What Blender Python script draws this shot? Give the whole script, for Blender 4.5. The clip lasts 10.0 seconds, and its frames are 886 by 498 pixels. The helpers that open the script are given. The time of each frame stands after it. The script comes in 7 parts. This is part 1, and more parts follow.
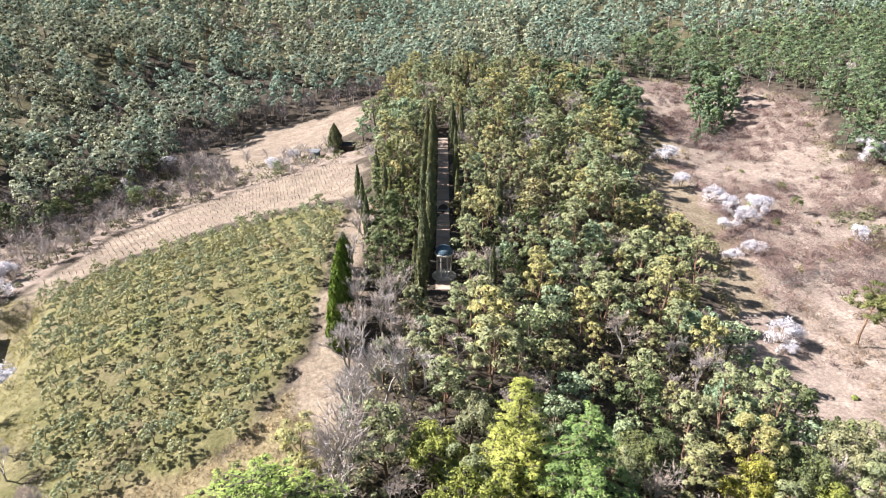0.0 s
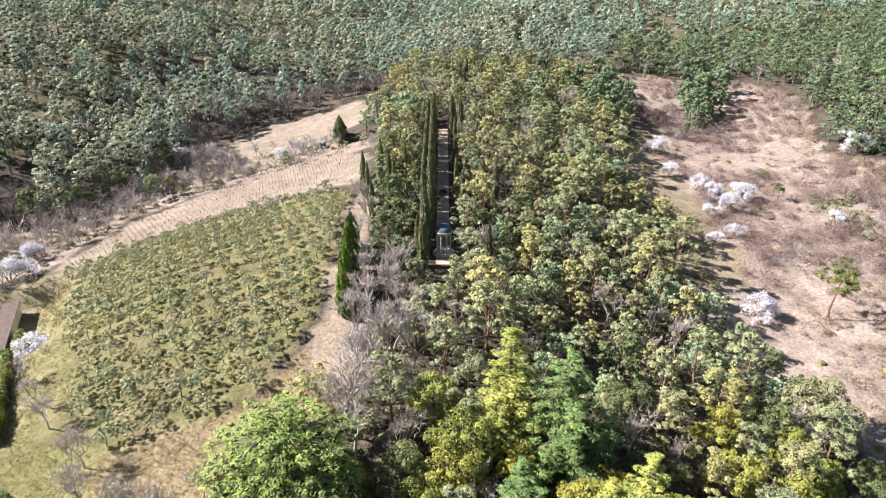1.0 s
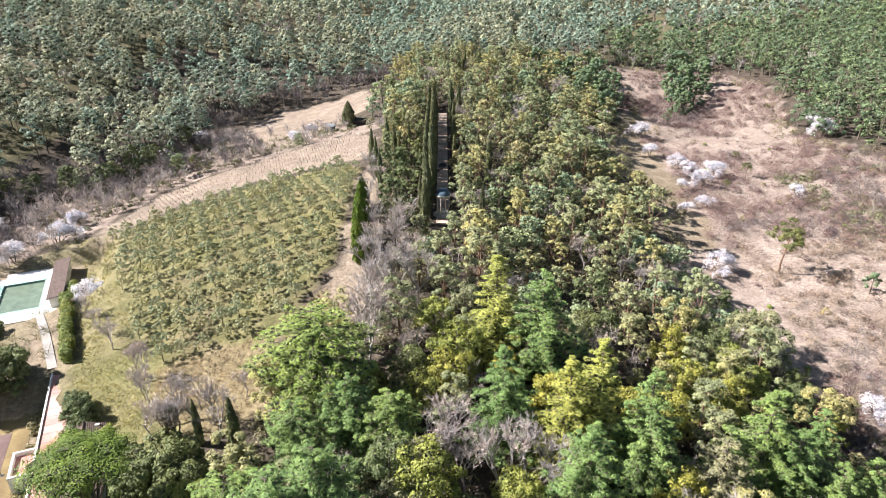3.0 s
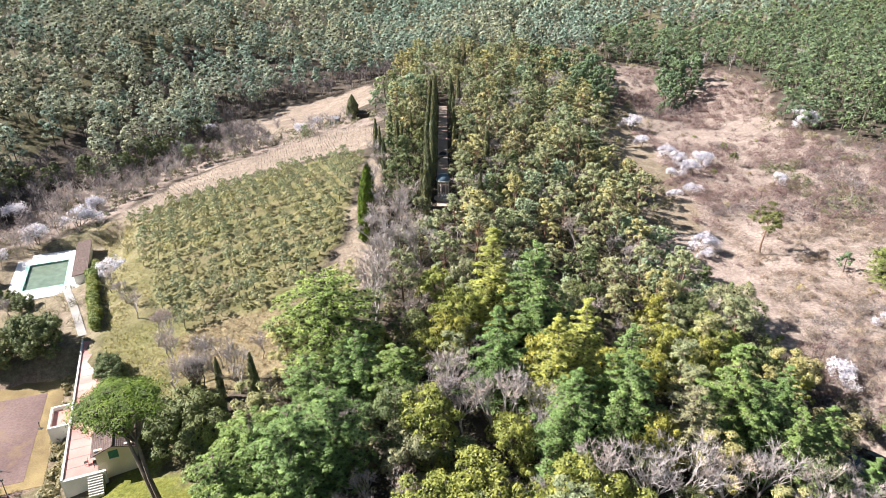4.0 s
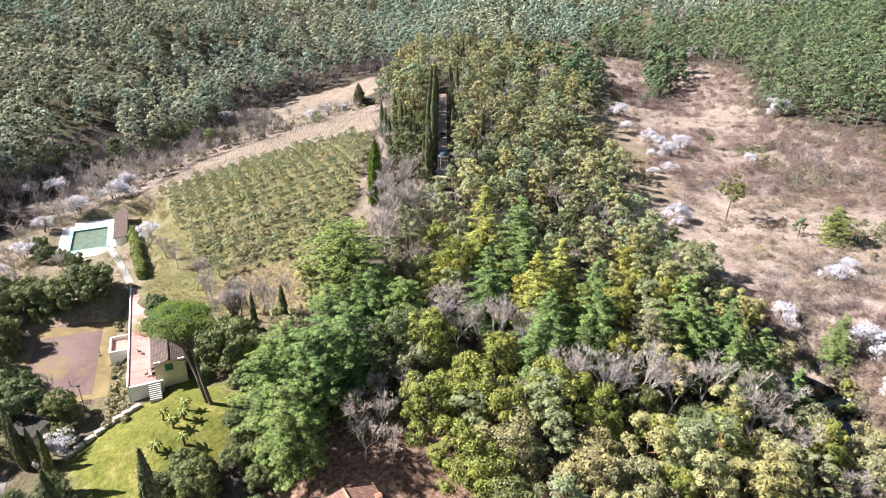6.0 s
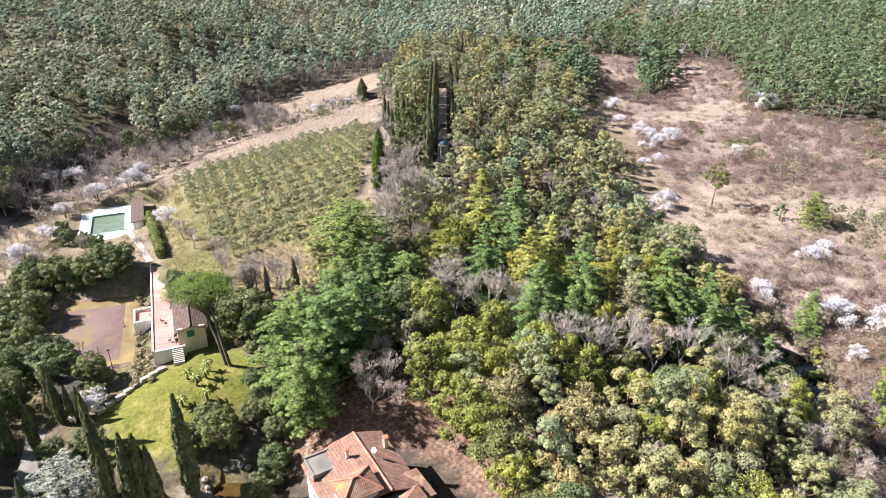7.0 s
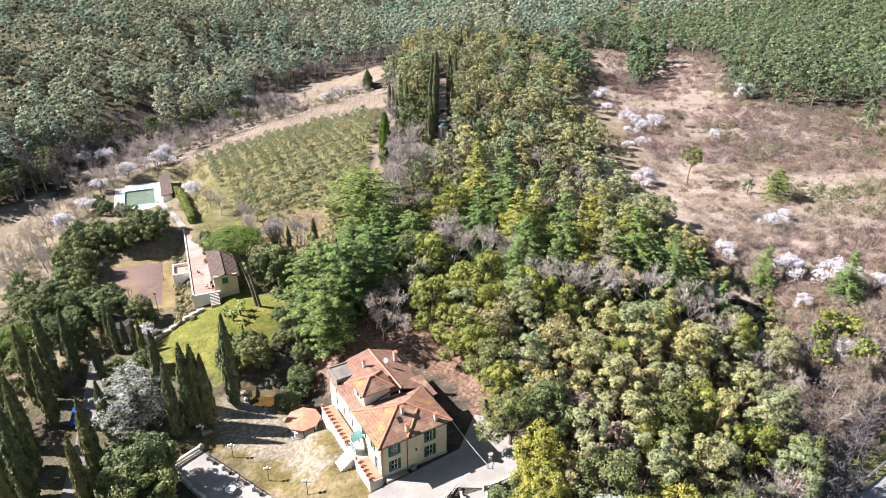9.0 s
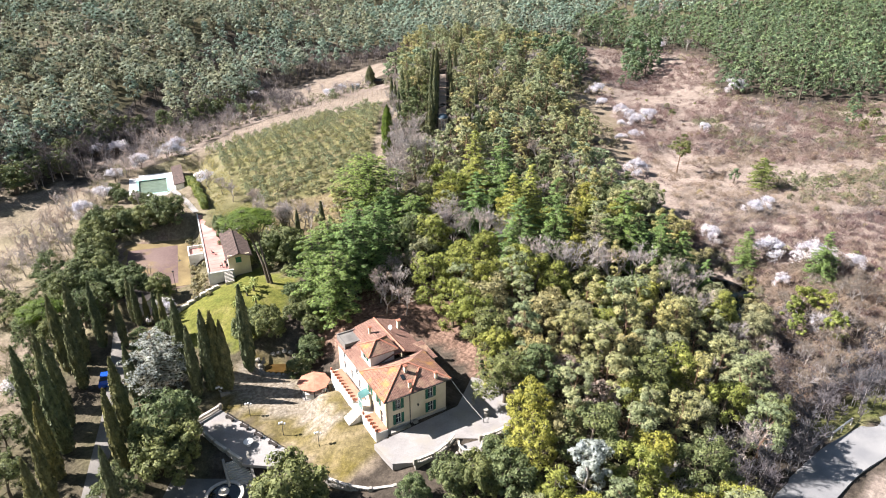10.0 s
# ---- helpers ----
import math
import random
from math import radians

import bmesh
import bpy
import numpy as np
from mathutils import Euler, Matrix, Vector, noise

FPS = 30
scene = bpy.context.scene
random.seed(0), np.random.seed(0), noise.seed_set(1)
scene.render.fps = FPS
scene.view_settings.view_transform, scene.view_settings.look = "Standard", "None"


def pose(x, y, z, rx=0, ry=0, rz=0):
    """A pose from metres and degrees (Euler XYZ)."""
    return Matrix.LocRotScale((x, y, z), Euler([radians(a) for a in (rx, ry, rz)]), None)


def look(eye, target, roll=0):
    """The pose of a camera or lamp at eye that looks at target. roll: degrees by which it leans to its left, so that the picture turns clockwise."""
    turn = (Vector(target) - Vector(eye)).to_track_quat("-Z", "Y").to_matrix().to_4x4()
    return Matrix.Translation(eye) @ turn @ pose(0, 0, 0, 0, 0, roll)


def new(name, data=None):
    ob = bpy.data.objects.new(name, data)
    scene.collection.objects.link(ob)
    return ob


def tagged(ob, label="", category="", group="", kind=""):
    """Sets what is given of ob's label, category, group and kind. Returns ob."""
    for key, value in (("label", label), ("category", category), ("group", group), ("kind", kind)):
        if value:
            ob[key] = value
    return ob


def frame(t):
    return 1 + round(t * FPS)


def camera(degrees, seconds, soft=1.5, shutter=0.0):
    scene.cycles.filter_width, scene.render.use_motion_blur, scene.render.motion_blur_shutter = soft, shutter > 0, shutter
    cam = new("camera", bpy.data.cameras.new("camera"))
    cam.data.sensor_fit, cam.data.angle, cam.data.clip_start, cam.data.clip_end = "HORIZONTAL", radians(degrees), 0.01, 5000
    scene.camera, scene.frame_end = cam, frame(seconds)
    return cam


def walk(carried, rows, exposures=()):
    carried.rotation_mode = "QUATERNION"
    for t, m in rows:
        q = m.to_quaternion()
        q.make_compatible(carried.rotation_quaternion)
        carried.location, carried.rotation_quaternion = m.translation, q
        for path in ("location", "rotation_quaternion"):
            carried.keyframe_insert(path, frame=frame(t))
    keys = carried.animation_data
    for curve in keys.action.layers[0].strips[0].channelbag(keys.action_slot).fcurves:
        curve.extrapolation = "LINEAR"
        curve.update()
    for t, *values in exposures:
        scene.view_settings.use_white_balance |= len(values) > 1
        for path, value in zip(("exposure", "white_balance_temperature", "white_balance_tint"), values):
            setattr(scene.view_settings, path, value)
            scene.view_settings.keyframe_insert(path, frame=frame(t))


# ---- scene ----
cam = camera(70.0, 10.0, soft=1.0)
METRES, EYE, TILT, LEAN, TURN = 79.2, 66.24, -25.4, 0.0, 0.0
ROWS = [
    (0.0, 0.0, 0.0, 0.0, 0.0, 0.0, -0.0),
    (0.5, 0.0001, -0.0422, -0.0257, -0.0, -0.0, -0.02),
    (1.0, 0.0008, -0.0848, -0.0513, 0.02, -0.01, -0.02),
    (1.5, 0.0014, -0.1273, -0.0773, 0.02, -0.01, -0.05),
    (2.0, 0.0023, -0.1697, -0.1035, 0.02, -0.02, -0.08),
    (2.5, 0.0028, -0.2124, -0.13, 0.02, -0.02, -0.09),
    (4.0, 0.0028, -0.3394, -0.2095, 0.03, -0.04, -0.12),
    (4.5, 0.0035, -0.3814, -0.2359, 0.04, -0.04, -0.14),
    (5.0, 0.004, -0.4238, -0.2625, 0.04, -0.03, -0.15),
    (5.5, 0.0044, -0.4665, -0.2889, 0.04, -0.03, -0.16),
    (7.0, 0.0054, -0.5961, -0.3684, 0.04, -0.05, -0.19),
    (7.5, 0.0056, -0.6392, -0.3946, 0.04, -0.06, -0.19),
    (8.0, 0.0059, -0.6818, -0.4214, 0.06, -0.06, -0.19),
    (8.5, 0.0064, -0.7231, -0.447, 0.06, -0.06, -0.2),
    (9.0, 0.0072, -0.7671, -0.4741, 0.07, -0.06, -0.2),
    (9.5, 0.0081, -0.8082, -0.4996, 0.08, -0.06, -0.2),
    (10.0, 0.0091, -0.8504, -0.5261, 0.1, -0.06, -0.21),
]
walk(cam, [(t, pose(0, 0, EYE, TILT, LEAN, TURN) @ pose(METRES * x, METRES * 1.304 * y, METRES * z, 90 + pitch, roll, yaw)) for t, x, y, z, yaw, pitch, roll in ROWS])

# ---- light: March sun from the west, clear sky ----
SUN_UP, SUN_FROM = radians(39.5), Vector((-1.0, 0.1, 0))
world = bpy.data.worlds.new("sky")
scene.world = world
world.use_nodes = True
sky = world.node_tree.nodes.new("ShaderNodeTexSky")
sky.sky_type, sky.sun_disc, sky.sun_elevation = "NISHITA", False, SUN_UP
sky.sun_rotation = math.atan2(SUN_FROM.x, SUN_FROM.y)
sky.air_density, sky.dust_density = 1.3, 0.8
backing = world.node_tree.nodes["Background"]
world.node_tree.links.new(sky.outputs[0], backing.inputs["Color"])
backing.inputs["Strength"].default_value = 0.036
sun = new("sun", bpy.data.lights.new("sun", "SUN"))
sun.data.energy, sun.data.angle, sun.data.color = 5.4, radians(0.53), (1.0, 0.948, 0.94)
sun_dir = SUN_FROM.normalized() * math.cos(SUN_UP) + Vector((0, 0, math.sin(SUN_UP)))
sun.matrix_world = look(sun_dir * 100, (0, 0, 0))
scene.view_settings.exposure = 1.5


# ---- materials ----
def nodes_of(name, rough=0.8, specular=0.3):
    m = bpy.data.materials.new(name)
    m.use_nodes = True
    nt = m.node_tree
    shade = nt.nodes["Principled BSDF"]
    shade.inputs["Roughness"].default_value = rough
    shade.inputs["Specular IOR Level"].default_value = specular
    return m, nt, shade


def ramp(nt, source, stops):
    r = nt.nodes.new("ShaderNodeValToRGB")
    while len(r.color_ramp.elements) < len(stops):
        r.color_ramp.elements.new(0.5)
    for e, (p, c) in zip(r.color_ramp.elements, stops):
        e.position, e.color = p, (*c, 1)
    nt.links.new(source, r.inputs[0])
    return r.outputs[0]


def noise_of(nt, scale, detail=4, where="Object"):
    co = nt.nodes.new("ShaderNodeTexCoord")
    n = nt.nodes.new("ShaderNodeTexNoise")
    n.inputs["Scale"].default_value, n.inputs["Detail"].default_value = scale, detail
    nt.links.new(co.outputs[where], n.inputs["Vector"])
    return n.outputs[0]


def blend(nt, kind, factor, a, b):
    x = nt.nodes.new("ShaderNodeMix")
    x.data_type, x.blend_type = "RGBA", kind
    for socket, v in ((x.inputs[0], factor), (x.inputs[6], a), (x.inputs[7], b)):
        if isinstance(v, bpy.types.NodeSocket):
            nt.links.new(v, socket)
        else:
            socket.default_value = v if isinstance(v, float) else (*v, 1)
    return x.outputs[2]


def bumped(nt, shade, height, strength=0.4, distance=0.05):
    b = nt.nodes.new("ShaderNodeBump")
    b.inputs["Strength"].default_value, b.inputs["Distance"].default_value = strength, distance
    nt.links.new(height, b.inputs["Height"])
    nt.links.new(b.outputs[0], shade.inputs["Normal"])


def surface(name, dark, light, rough=0.85, scale=1.5, fine=14.0, bump=0.3, specular=0.25, metal=0.0, stain=None):
    """Two scales of mottling between two colours, with fine relief."""
    m, nt, shade = nodes_of(name, rough, specular)
    shade.inputs["Metallic"].default_value = metal
    big, small = noise_of(nt, scale), noise_of(nt, fine, 6)
    a = ramp(nt, big, ((0.32, dark), (0.68, light)))
    col = blend(nt, "OVERLAY", 0.45, a, ramp(nt, small, ((0.3, (0.32,) * 3), (0.7, (0.68,) * 3))))
    if stain:
        col = blend(nt, "MIX", ramp(nt, noise_of(nt, scale * 0.37 + 0.11, 5), ((0.52, (0, 0, 0)), (0.66, (0.8,) * 3))), col, stain)
    nt.links.new(col, shade.inputs["Base Color"])
    bumped(nt, shade, small, bump, 0.03)
    return m


def foliage(name, dark, light, glow=0.3, tint=0.25, patch=None, patch_scale=0.14):
    """Leaves: colour changes from spray to spray, from tree to tree, and lets light through."""
    m, nt, shade = nodes_of(name, 0.62, 0.25)
    geo, info = nt.nodes.new("ShaderNodeNewGeometry"), nt.nodes.new("ShaderNodeObjectInfo")
    dark, light = tuple((a + 0.3 * (b - a)) * k for a, b, k in zip(dark, light, (1.02, 0.935, 1.08))), tuple((a + 0.82 * (b - a)) * k for a, b, k in zip(dark, light, (1.02, 0.935, 1.08)))
    col = ramp(nt, geo.outputs["Random Per Island"], ((0.0, dark), (0.55, tuple((a + b) / 2 for a, b in zip(dark, light))), (1.0, light)))
    col = blend(nt, "MULTIPLY", 1.0, col, ramp(nt, noise_of(nt, 0.55, 3), ((0.36, (0.7, 0.74, 0.78)), (0.64, (1.22, 1.18, 1.08)))))
    warm = ramp(nt, info.outputs["Random"], ((0.0, (0.62, 0.8, 0.82)), (0.5, (1, 1, 1)), (1.0, (1.4, 1.15, 0.75))))
    col = blend(nt, "MULTIPLY", tint * 2, col, warm)
    if patch:
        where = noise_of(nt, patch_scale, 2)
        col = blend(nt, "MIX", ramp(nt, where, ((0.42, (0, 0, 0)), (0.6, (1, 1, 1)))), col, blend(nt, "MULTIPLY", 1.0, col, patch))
    nt.links.new(col, shade.inputs["Base Color"])
    through_leaf, mixed = nt.nodes.new("ShaderNodeBsdfTranslucent"), nt.nodes.new("ShaderNodeMixShader")
    nt.links.new(col, through_leaf.inputs[0])
    mixed.inputs[0].default_value = glow
    nt.links.new(shade.outputs[0], mixed.inputs[1])
    nt.links.new(through_leaf.outputs[0], mixed.inputs[2])
    nt.links.new(mixed.outputs[0], nt.nodes["Material Output"].inputs[0])
    return m


def tiled(name, colours, along, pitch=0.24, course=0.42, lichen=None, turn=0.0):
    """Clay tiles: rows of rounded covers down the slope, in courses, each tile of its own shade."""
    m, nt, shade = nodes_of(name, 0.85, 0.2)
    co, mp = nt.nodes.new("ShaderNodeTexCoord"), nt.nodes.new("ShaderNodeMapping")
    nt.links.new(co.outputs["Object"], mp.inputs["Vector"])
    mp.inputs["Rotation"].default_value = (0, 0, radians(turn))
    brick = nt.nodes.new("ShaderNodeTexBrick")
    brick.offset = 0.0
    brick.inputs["Scale"].default_value = 1.0
    brick.inputs["Brick Width"].default_value = pitch if along == "y" else course
    brick.inputs["Row Height"].default_value = course if along == "y" else pitch
    brick.inputs["Mortar Size"].default_value = 0.03
    brick.inputs["Color1"].default_value, brick.inputs["Color2"].default_value = (*colours[0], 1), (*colours[1], 1)
    brick.inputs["Mortar"].default_value = (*colours[2], 1)
    nt.links.new(mp.outputs[0], brick.inputs["Vector"])
    col = blend(nt, "OVERLAY", 0.5, brick.outputs[0], ramp(nt, noise_of(nt, 1.2, 6), ((0.3, (0.3,) * 3), (0.7, (0.7,) * 3))))
    if lichen:
        col = blend(nt, "MIX", ramp(nt, noise_of(nt, 0.55, 6), ((0.5, (0, 0, 0)), (0.68, (0.75,) * 3))), col, lichen)
    nt.links.new(col, shade.inputs["Base Color"])
    wave = nt.nodes.new("ShaderNodeTexWave")
    wave.bands_direction = "X" if along == "y" else "Y"
    wave.inputs["Scale"].default_value = 0.314 / pitch
    nt.links.new(mp.outputs[0], wave.inputs["Vector"])
    bumped(nt, shade, wave.outputs[1], 0.45, 0.05)
    return m


BARK = surface("bark", (0.09, 0.07, 0.055), (0.2, 0.165, 0.13), 0.95, 2.0, 18)
PALE_BARK = surface("pale_bark", (0.27, 0.24, 0.22), (0.45, 0.405, 0.38), 0.95, 1.0, 12)
RED_BARK = surface("red_bark", (0.13, 0.08, 0.055), (0.27, 0.17, 0.115), 0.95, 2.0, 18)
# Dark fill for crowns: twig brown that also stands for inner shade.
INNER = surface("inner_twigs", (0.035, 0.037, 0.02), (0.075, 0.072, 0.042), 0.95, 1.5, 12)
CYPRESS = foliage("cypress_leaf", (0.059, 0.092, 0.046), (0.298, 0.317, 0.142), 0.22, 0.25)
OAK = foliage("oak_leaf", (0.077, 0.108, 0.02), (0.416, 0.457, 0.098), 0.15, 0.2)
LAUREL = foliage("laurel_leaf", (0.049, 0.085, 0.033), (0.234, 0.288, 0.109), 0.15, 0.2)
PINE = foliage("pine_needle", (0.102, 0.144, 0.059), (0.485, 0.525, 0.245), 0.15, 0.3)
# Paler than the near pines, with cool patches, standing in for distance haze.
HAZED_PINE = foliage("hazed_pine_needle", (0.212, 0.266, 0.156), (0.615, 0.653, 0.378), 0.15, 0.0, (0.66, 0.78, 0.88), 0.16)
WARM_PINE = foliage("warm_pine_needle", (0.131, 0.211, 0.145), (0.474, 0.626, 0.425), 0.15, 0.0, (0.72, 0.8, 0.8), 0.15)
GOLD = foliage("gold_needle", (0.271, 0.32, 0.055), (0.458, 0.524, 0.13), 0.18, 0.12)
CEDAR = foliage("cedar_needle", (0.057, 0.119, 0.031), (0.296, 0.458, 0.13), 0.15, 0.15)
LIME = foliage("lime_needle", (0.127, 0.213, 0.036), (0.387, 0.553, 0.137), 0.15, 0.1)
BLUE = foliage("blue_needle", (0.313, 0.374, 0.301), (0.507, 0.584, 0.481), 0.22, 0.05)
OLIVE = foliage("olive_leaf", (0.204, 0.237, 0.104), (0.471, 0.513, 0.258), 0.12, 0.2)
BLOSSOM = foliage("blossom", (0.588, 0.604, 0.563), (0.843, 0.88, 0.815), 0.35, 0.04)
SHRUB = foliage("shrub_leaf", (0.088, 0.102, 0.048), (0.347, 0.337, 0.165), 0.22, 0.3)
PINE_CROWN = foliage("pine_crown_needle", (0.06, 0.085, 0.028), (0.23, 0.27, 0.09), 0.15, 0.15)
IVY = foliage("ivy_leaf", (0.13, 0.193, 0.037), (0.333, 0.386, 0.101), 0.22, 0.2)
TWIG = foliage("twig", (0.131, 0.1, 0.086), (0.273, 0.21, 0.178), 0.1, 0.1, (0.72, 0.66, 0.68), 0.07)
GREY_TWIG = foliage("grey_twig", (0.318, 0.302, 0.251), (0.593, 0.573, 0.477), 0.1, 0.1, (0.85, 0.83, 0.84), 0.08)
STRAW_BLADE = foliage("straw_blade", (0.255, 0.218, 0.115), (0.51, 0.468, 0.278), 0.12, 0.1)
GRASS_BLADE = foliage("grass_blade", (0.209, 0.233, 0.064), (0.502, 0.486, 0.175), 0.12, 0.1)
SAGE = foliage("sage_leaf", (0.133, 0.151, 0.071), (0.442, 0.452, 0.221), 0.15, 0.25)
TAN_TWIG = foliage("tan_twig", (0.207, 0.182, 0.127), (0.37, 0.329, 0.232), 0.1, 0.1, (0.8, 0.74, 0.72), 0.09)
# Grey twig darkened for dark bark and for shade along the woods' foot.
DARK_TWIG = foliage("dark_twig", (0.086, 0.087, 0.083), (0.232, 0.232, 0.215), 0.1, 0.1, (0.8, 0.75, 0.75), 0.06)
UMBRELLA = foliage("umbrella_needle", (0.047, 0.093, 0.012), (0.188, 0.286, 0.041), 0.12, 0.0)
DEEP_PINE = foliage("deep_pine_needle", (0.049, 0.102, 0.055), (0.237, 0.352, 0.173), 0.15, 0.0, (1.2, 1.12, 0.9), 0.1)
WOOD_LEAF = foliage("wood_leaf", (0.092, 0.15, 0.076), (0.432, 0.578, 0.315), 0.15, 0.22)
DRY = foliage("dry_leaf", (0.234, 0.187, 0.131), (0.449, 0.383, 0.29), 0.22, 0.1)

PLASTER = surface("cream_plaster", (0.64, 0.54, 0.39), (0.72, 0.63, 0.47), 0.9, 0.35, 9, 0.1, stain=(0.58, 0.49, 0.33))
WHITE = surface("white_plaster", (0.6, 0.58, 0.53), (0.7, 0.68, 0.635), 0.9, 0.6, 10, 0.1)
SHUTTER = surface("green_paint", (0.012, 0.1, 0.062), (0.022, 0.15, 0.095), 0.5, 3, 20, 0.1, 0.4)
ROOF_X = tiled("clay_tiles_across", ((0.26, 0.13, 0.088), (0.36, 0.2, 0.14), (0.13, 0.07, 0.048)), "x", lichen=(0.46, 0.25, 0.07))
ROOF_Y = tiled("clay_tiles_down", ((0.235, 0.125, 0.093), (0.33, 0.195, 0.148), (0.125, 0.072, 0.055)), "y", lichen=(0.4, 0.28, 0.18))
ROOF_REAR = tiled("plain_clay_tiles", ((0.235, 0.125, 0.093), (0.33, 0.195, 0.148), (0.125, 0.072, 0.055)), "x")
ROOF_OLD = tiled("old_clay_tiles", ((0.1, 0.07, 0.062), (0.15, 0.105, 0.088), (0.05, 0.038, 0.034)), "x")
ROOF_FLAT = surface("painted_felt", (0.42, 0.17, 0.11), (0.52, 0.24, 0.16), 0.9, 1.2, 10, 0.2)
STONE = surface("grey_stone", (0.24, 0.22, 0.19), (0.42, 0.39, 0.34), 0.9, 0.8, 9, 0.5, stain=(0.16, 0.15, 0.11))
PALE_STONE = surface("pale_stone", (0.42, 0.39, 0.34), (0.58, 0.54, 0.48), 0.9, 0.7, 9, 0.4)
PAVING = surface("pale_paving", (0.25, 0.233, 0.222), (0.335, 0.315, 0.3), 0.9, 0.35, 7, 0.2, stain=(0.29, 0.265, 0.23))
TERRACOTTA = surface("terracotta_paving", (0.4, 0.16, 0.1), (0.48, 0.22, 0.15), 0.85, 0.5, 8, 0.2)
PINK = surface("pink_paving", (0.42, 0.2, 0.172), (0.5, 0.27, 0.235), 0.85, 0.3, 8, 0.2, stain=(0.55, 0.36, 0.32))
DARK_WOOD = surface("dark_wood", (0.025, 0.02, 0.017), (0.06, 0.05, 0.045), 0.8, 2, 15)
WOOD = surface("weathered_wood", (0.16, 0.12, 0.08), (0.3, 0.24, 0.17), 0.9, 2, 15)
IRON = surface("dark_iron", (0.03, 0.03, 0.03), (0.07, 0.065, 0.06), 0.6, 3, 20, 0.1, 0.5)
LEAD = surface("blue_grey_dome", (0.04, 0.075, 0.11), (0.08, 0.13, 0.17), 0.8, 1.5, 8, 0.2, 0.5)
WHITE_PAINT = surface("white_enamel", (0.74, 0.74, 0.72), (0.82, 0.82, 0.8), 0.4, 2, 12, 0.05, 0.5)
ROAD = surface("old_asphalt", (0.2, 0.2, 0.205), (0.28, 0.275, 0.27), 0.9, 0.25, 8, 0.2)
GRAVEL = surface("drive_gravel", (0.14, 0.13, 0.12), (0.25, 0.23, 0.205), 0.95, 0.3, 8, 0.4)
EARTH = surface("dry_earth", (0.34, 0.25, 0.2), (0.47, 0.37, 0.3), 0.95, 0.4, 8, 0.4)
COURT_TOP = surface("worn_court", (0.12, 0.078, 0.072), (0.18, 0.125, 0.11), 0.95, 0.12, 3, 0.3, stain=(0.22, 0.16, 0.07))
COURT_GRASS = surface("court_grass", (0.15, 0.11, 0.055), (0.25, 0.19, 0.09), 0.95, 0.25, 5, 0.3)
CAR_BLUE = surface("blue_car_paint", (0.01, 0.07, 0.42), (0.015, 0.09, 0.5), 0.25, 2, 12, 0.0, 0.6)
TEAL = surface("teal_edging", (0.2, 0.4, 0.33), (0.36, 0.54, 0.46), 0.7, 0.8, 8, 0.1)
RUBBER = surface("rubber", (0.012, 0.012, 0.012), (0.03, 0.03, 0.03), 0.8, 3, 15, 0.1)
STEEL = surface("galvanised_steel", (0.4, 0.41, 0.42), (0.52, 0.53, 0.54), 0.45, 2, 14, 0.1, 0.5, 0.8)


def glassy(name, colour, rough=0.06):
    m, nt, shade = nodes_of(name, rough, 0.6)
    nt.links.new(ramp(nt, noise_of(nt, 0.6), ((0.3, colour), (0.7, tuple(c * 1.5 for c in colour)))), shade.inputs["Base Color"])
    bumped(nt, shade, noise_of(nt, 3.0), 0.08, 0.02)
    return m


GLASS = glassy("window_glass", (0.02, 0.026, 0.03))
POOL_WATER = glassy("stale_pool_water", (0.11, 0.145, 0.105), 0.15)
POND_WATER = glassy("pond_water", (0.004, 0.007, 0.009), 0.03)
BROWN_WATER = glassy("brown_pool_water", (0.06, 0.036, 0.012), 0.05)
TEAL_GLASS = glassy("tinted_canopy", (0.07, 0.15, 0.14), 0.2)


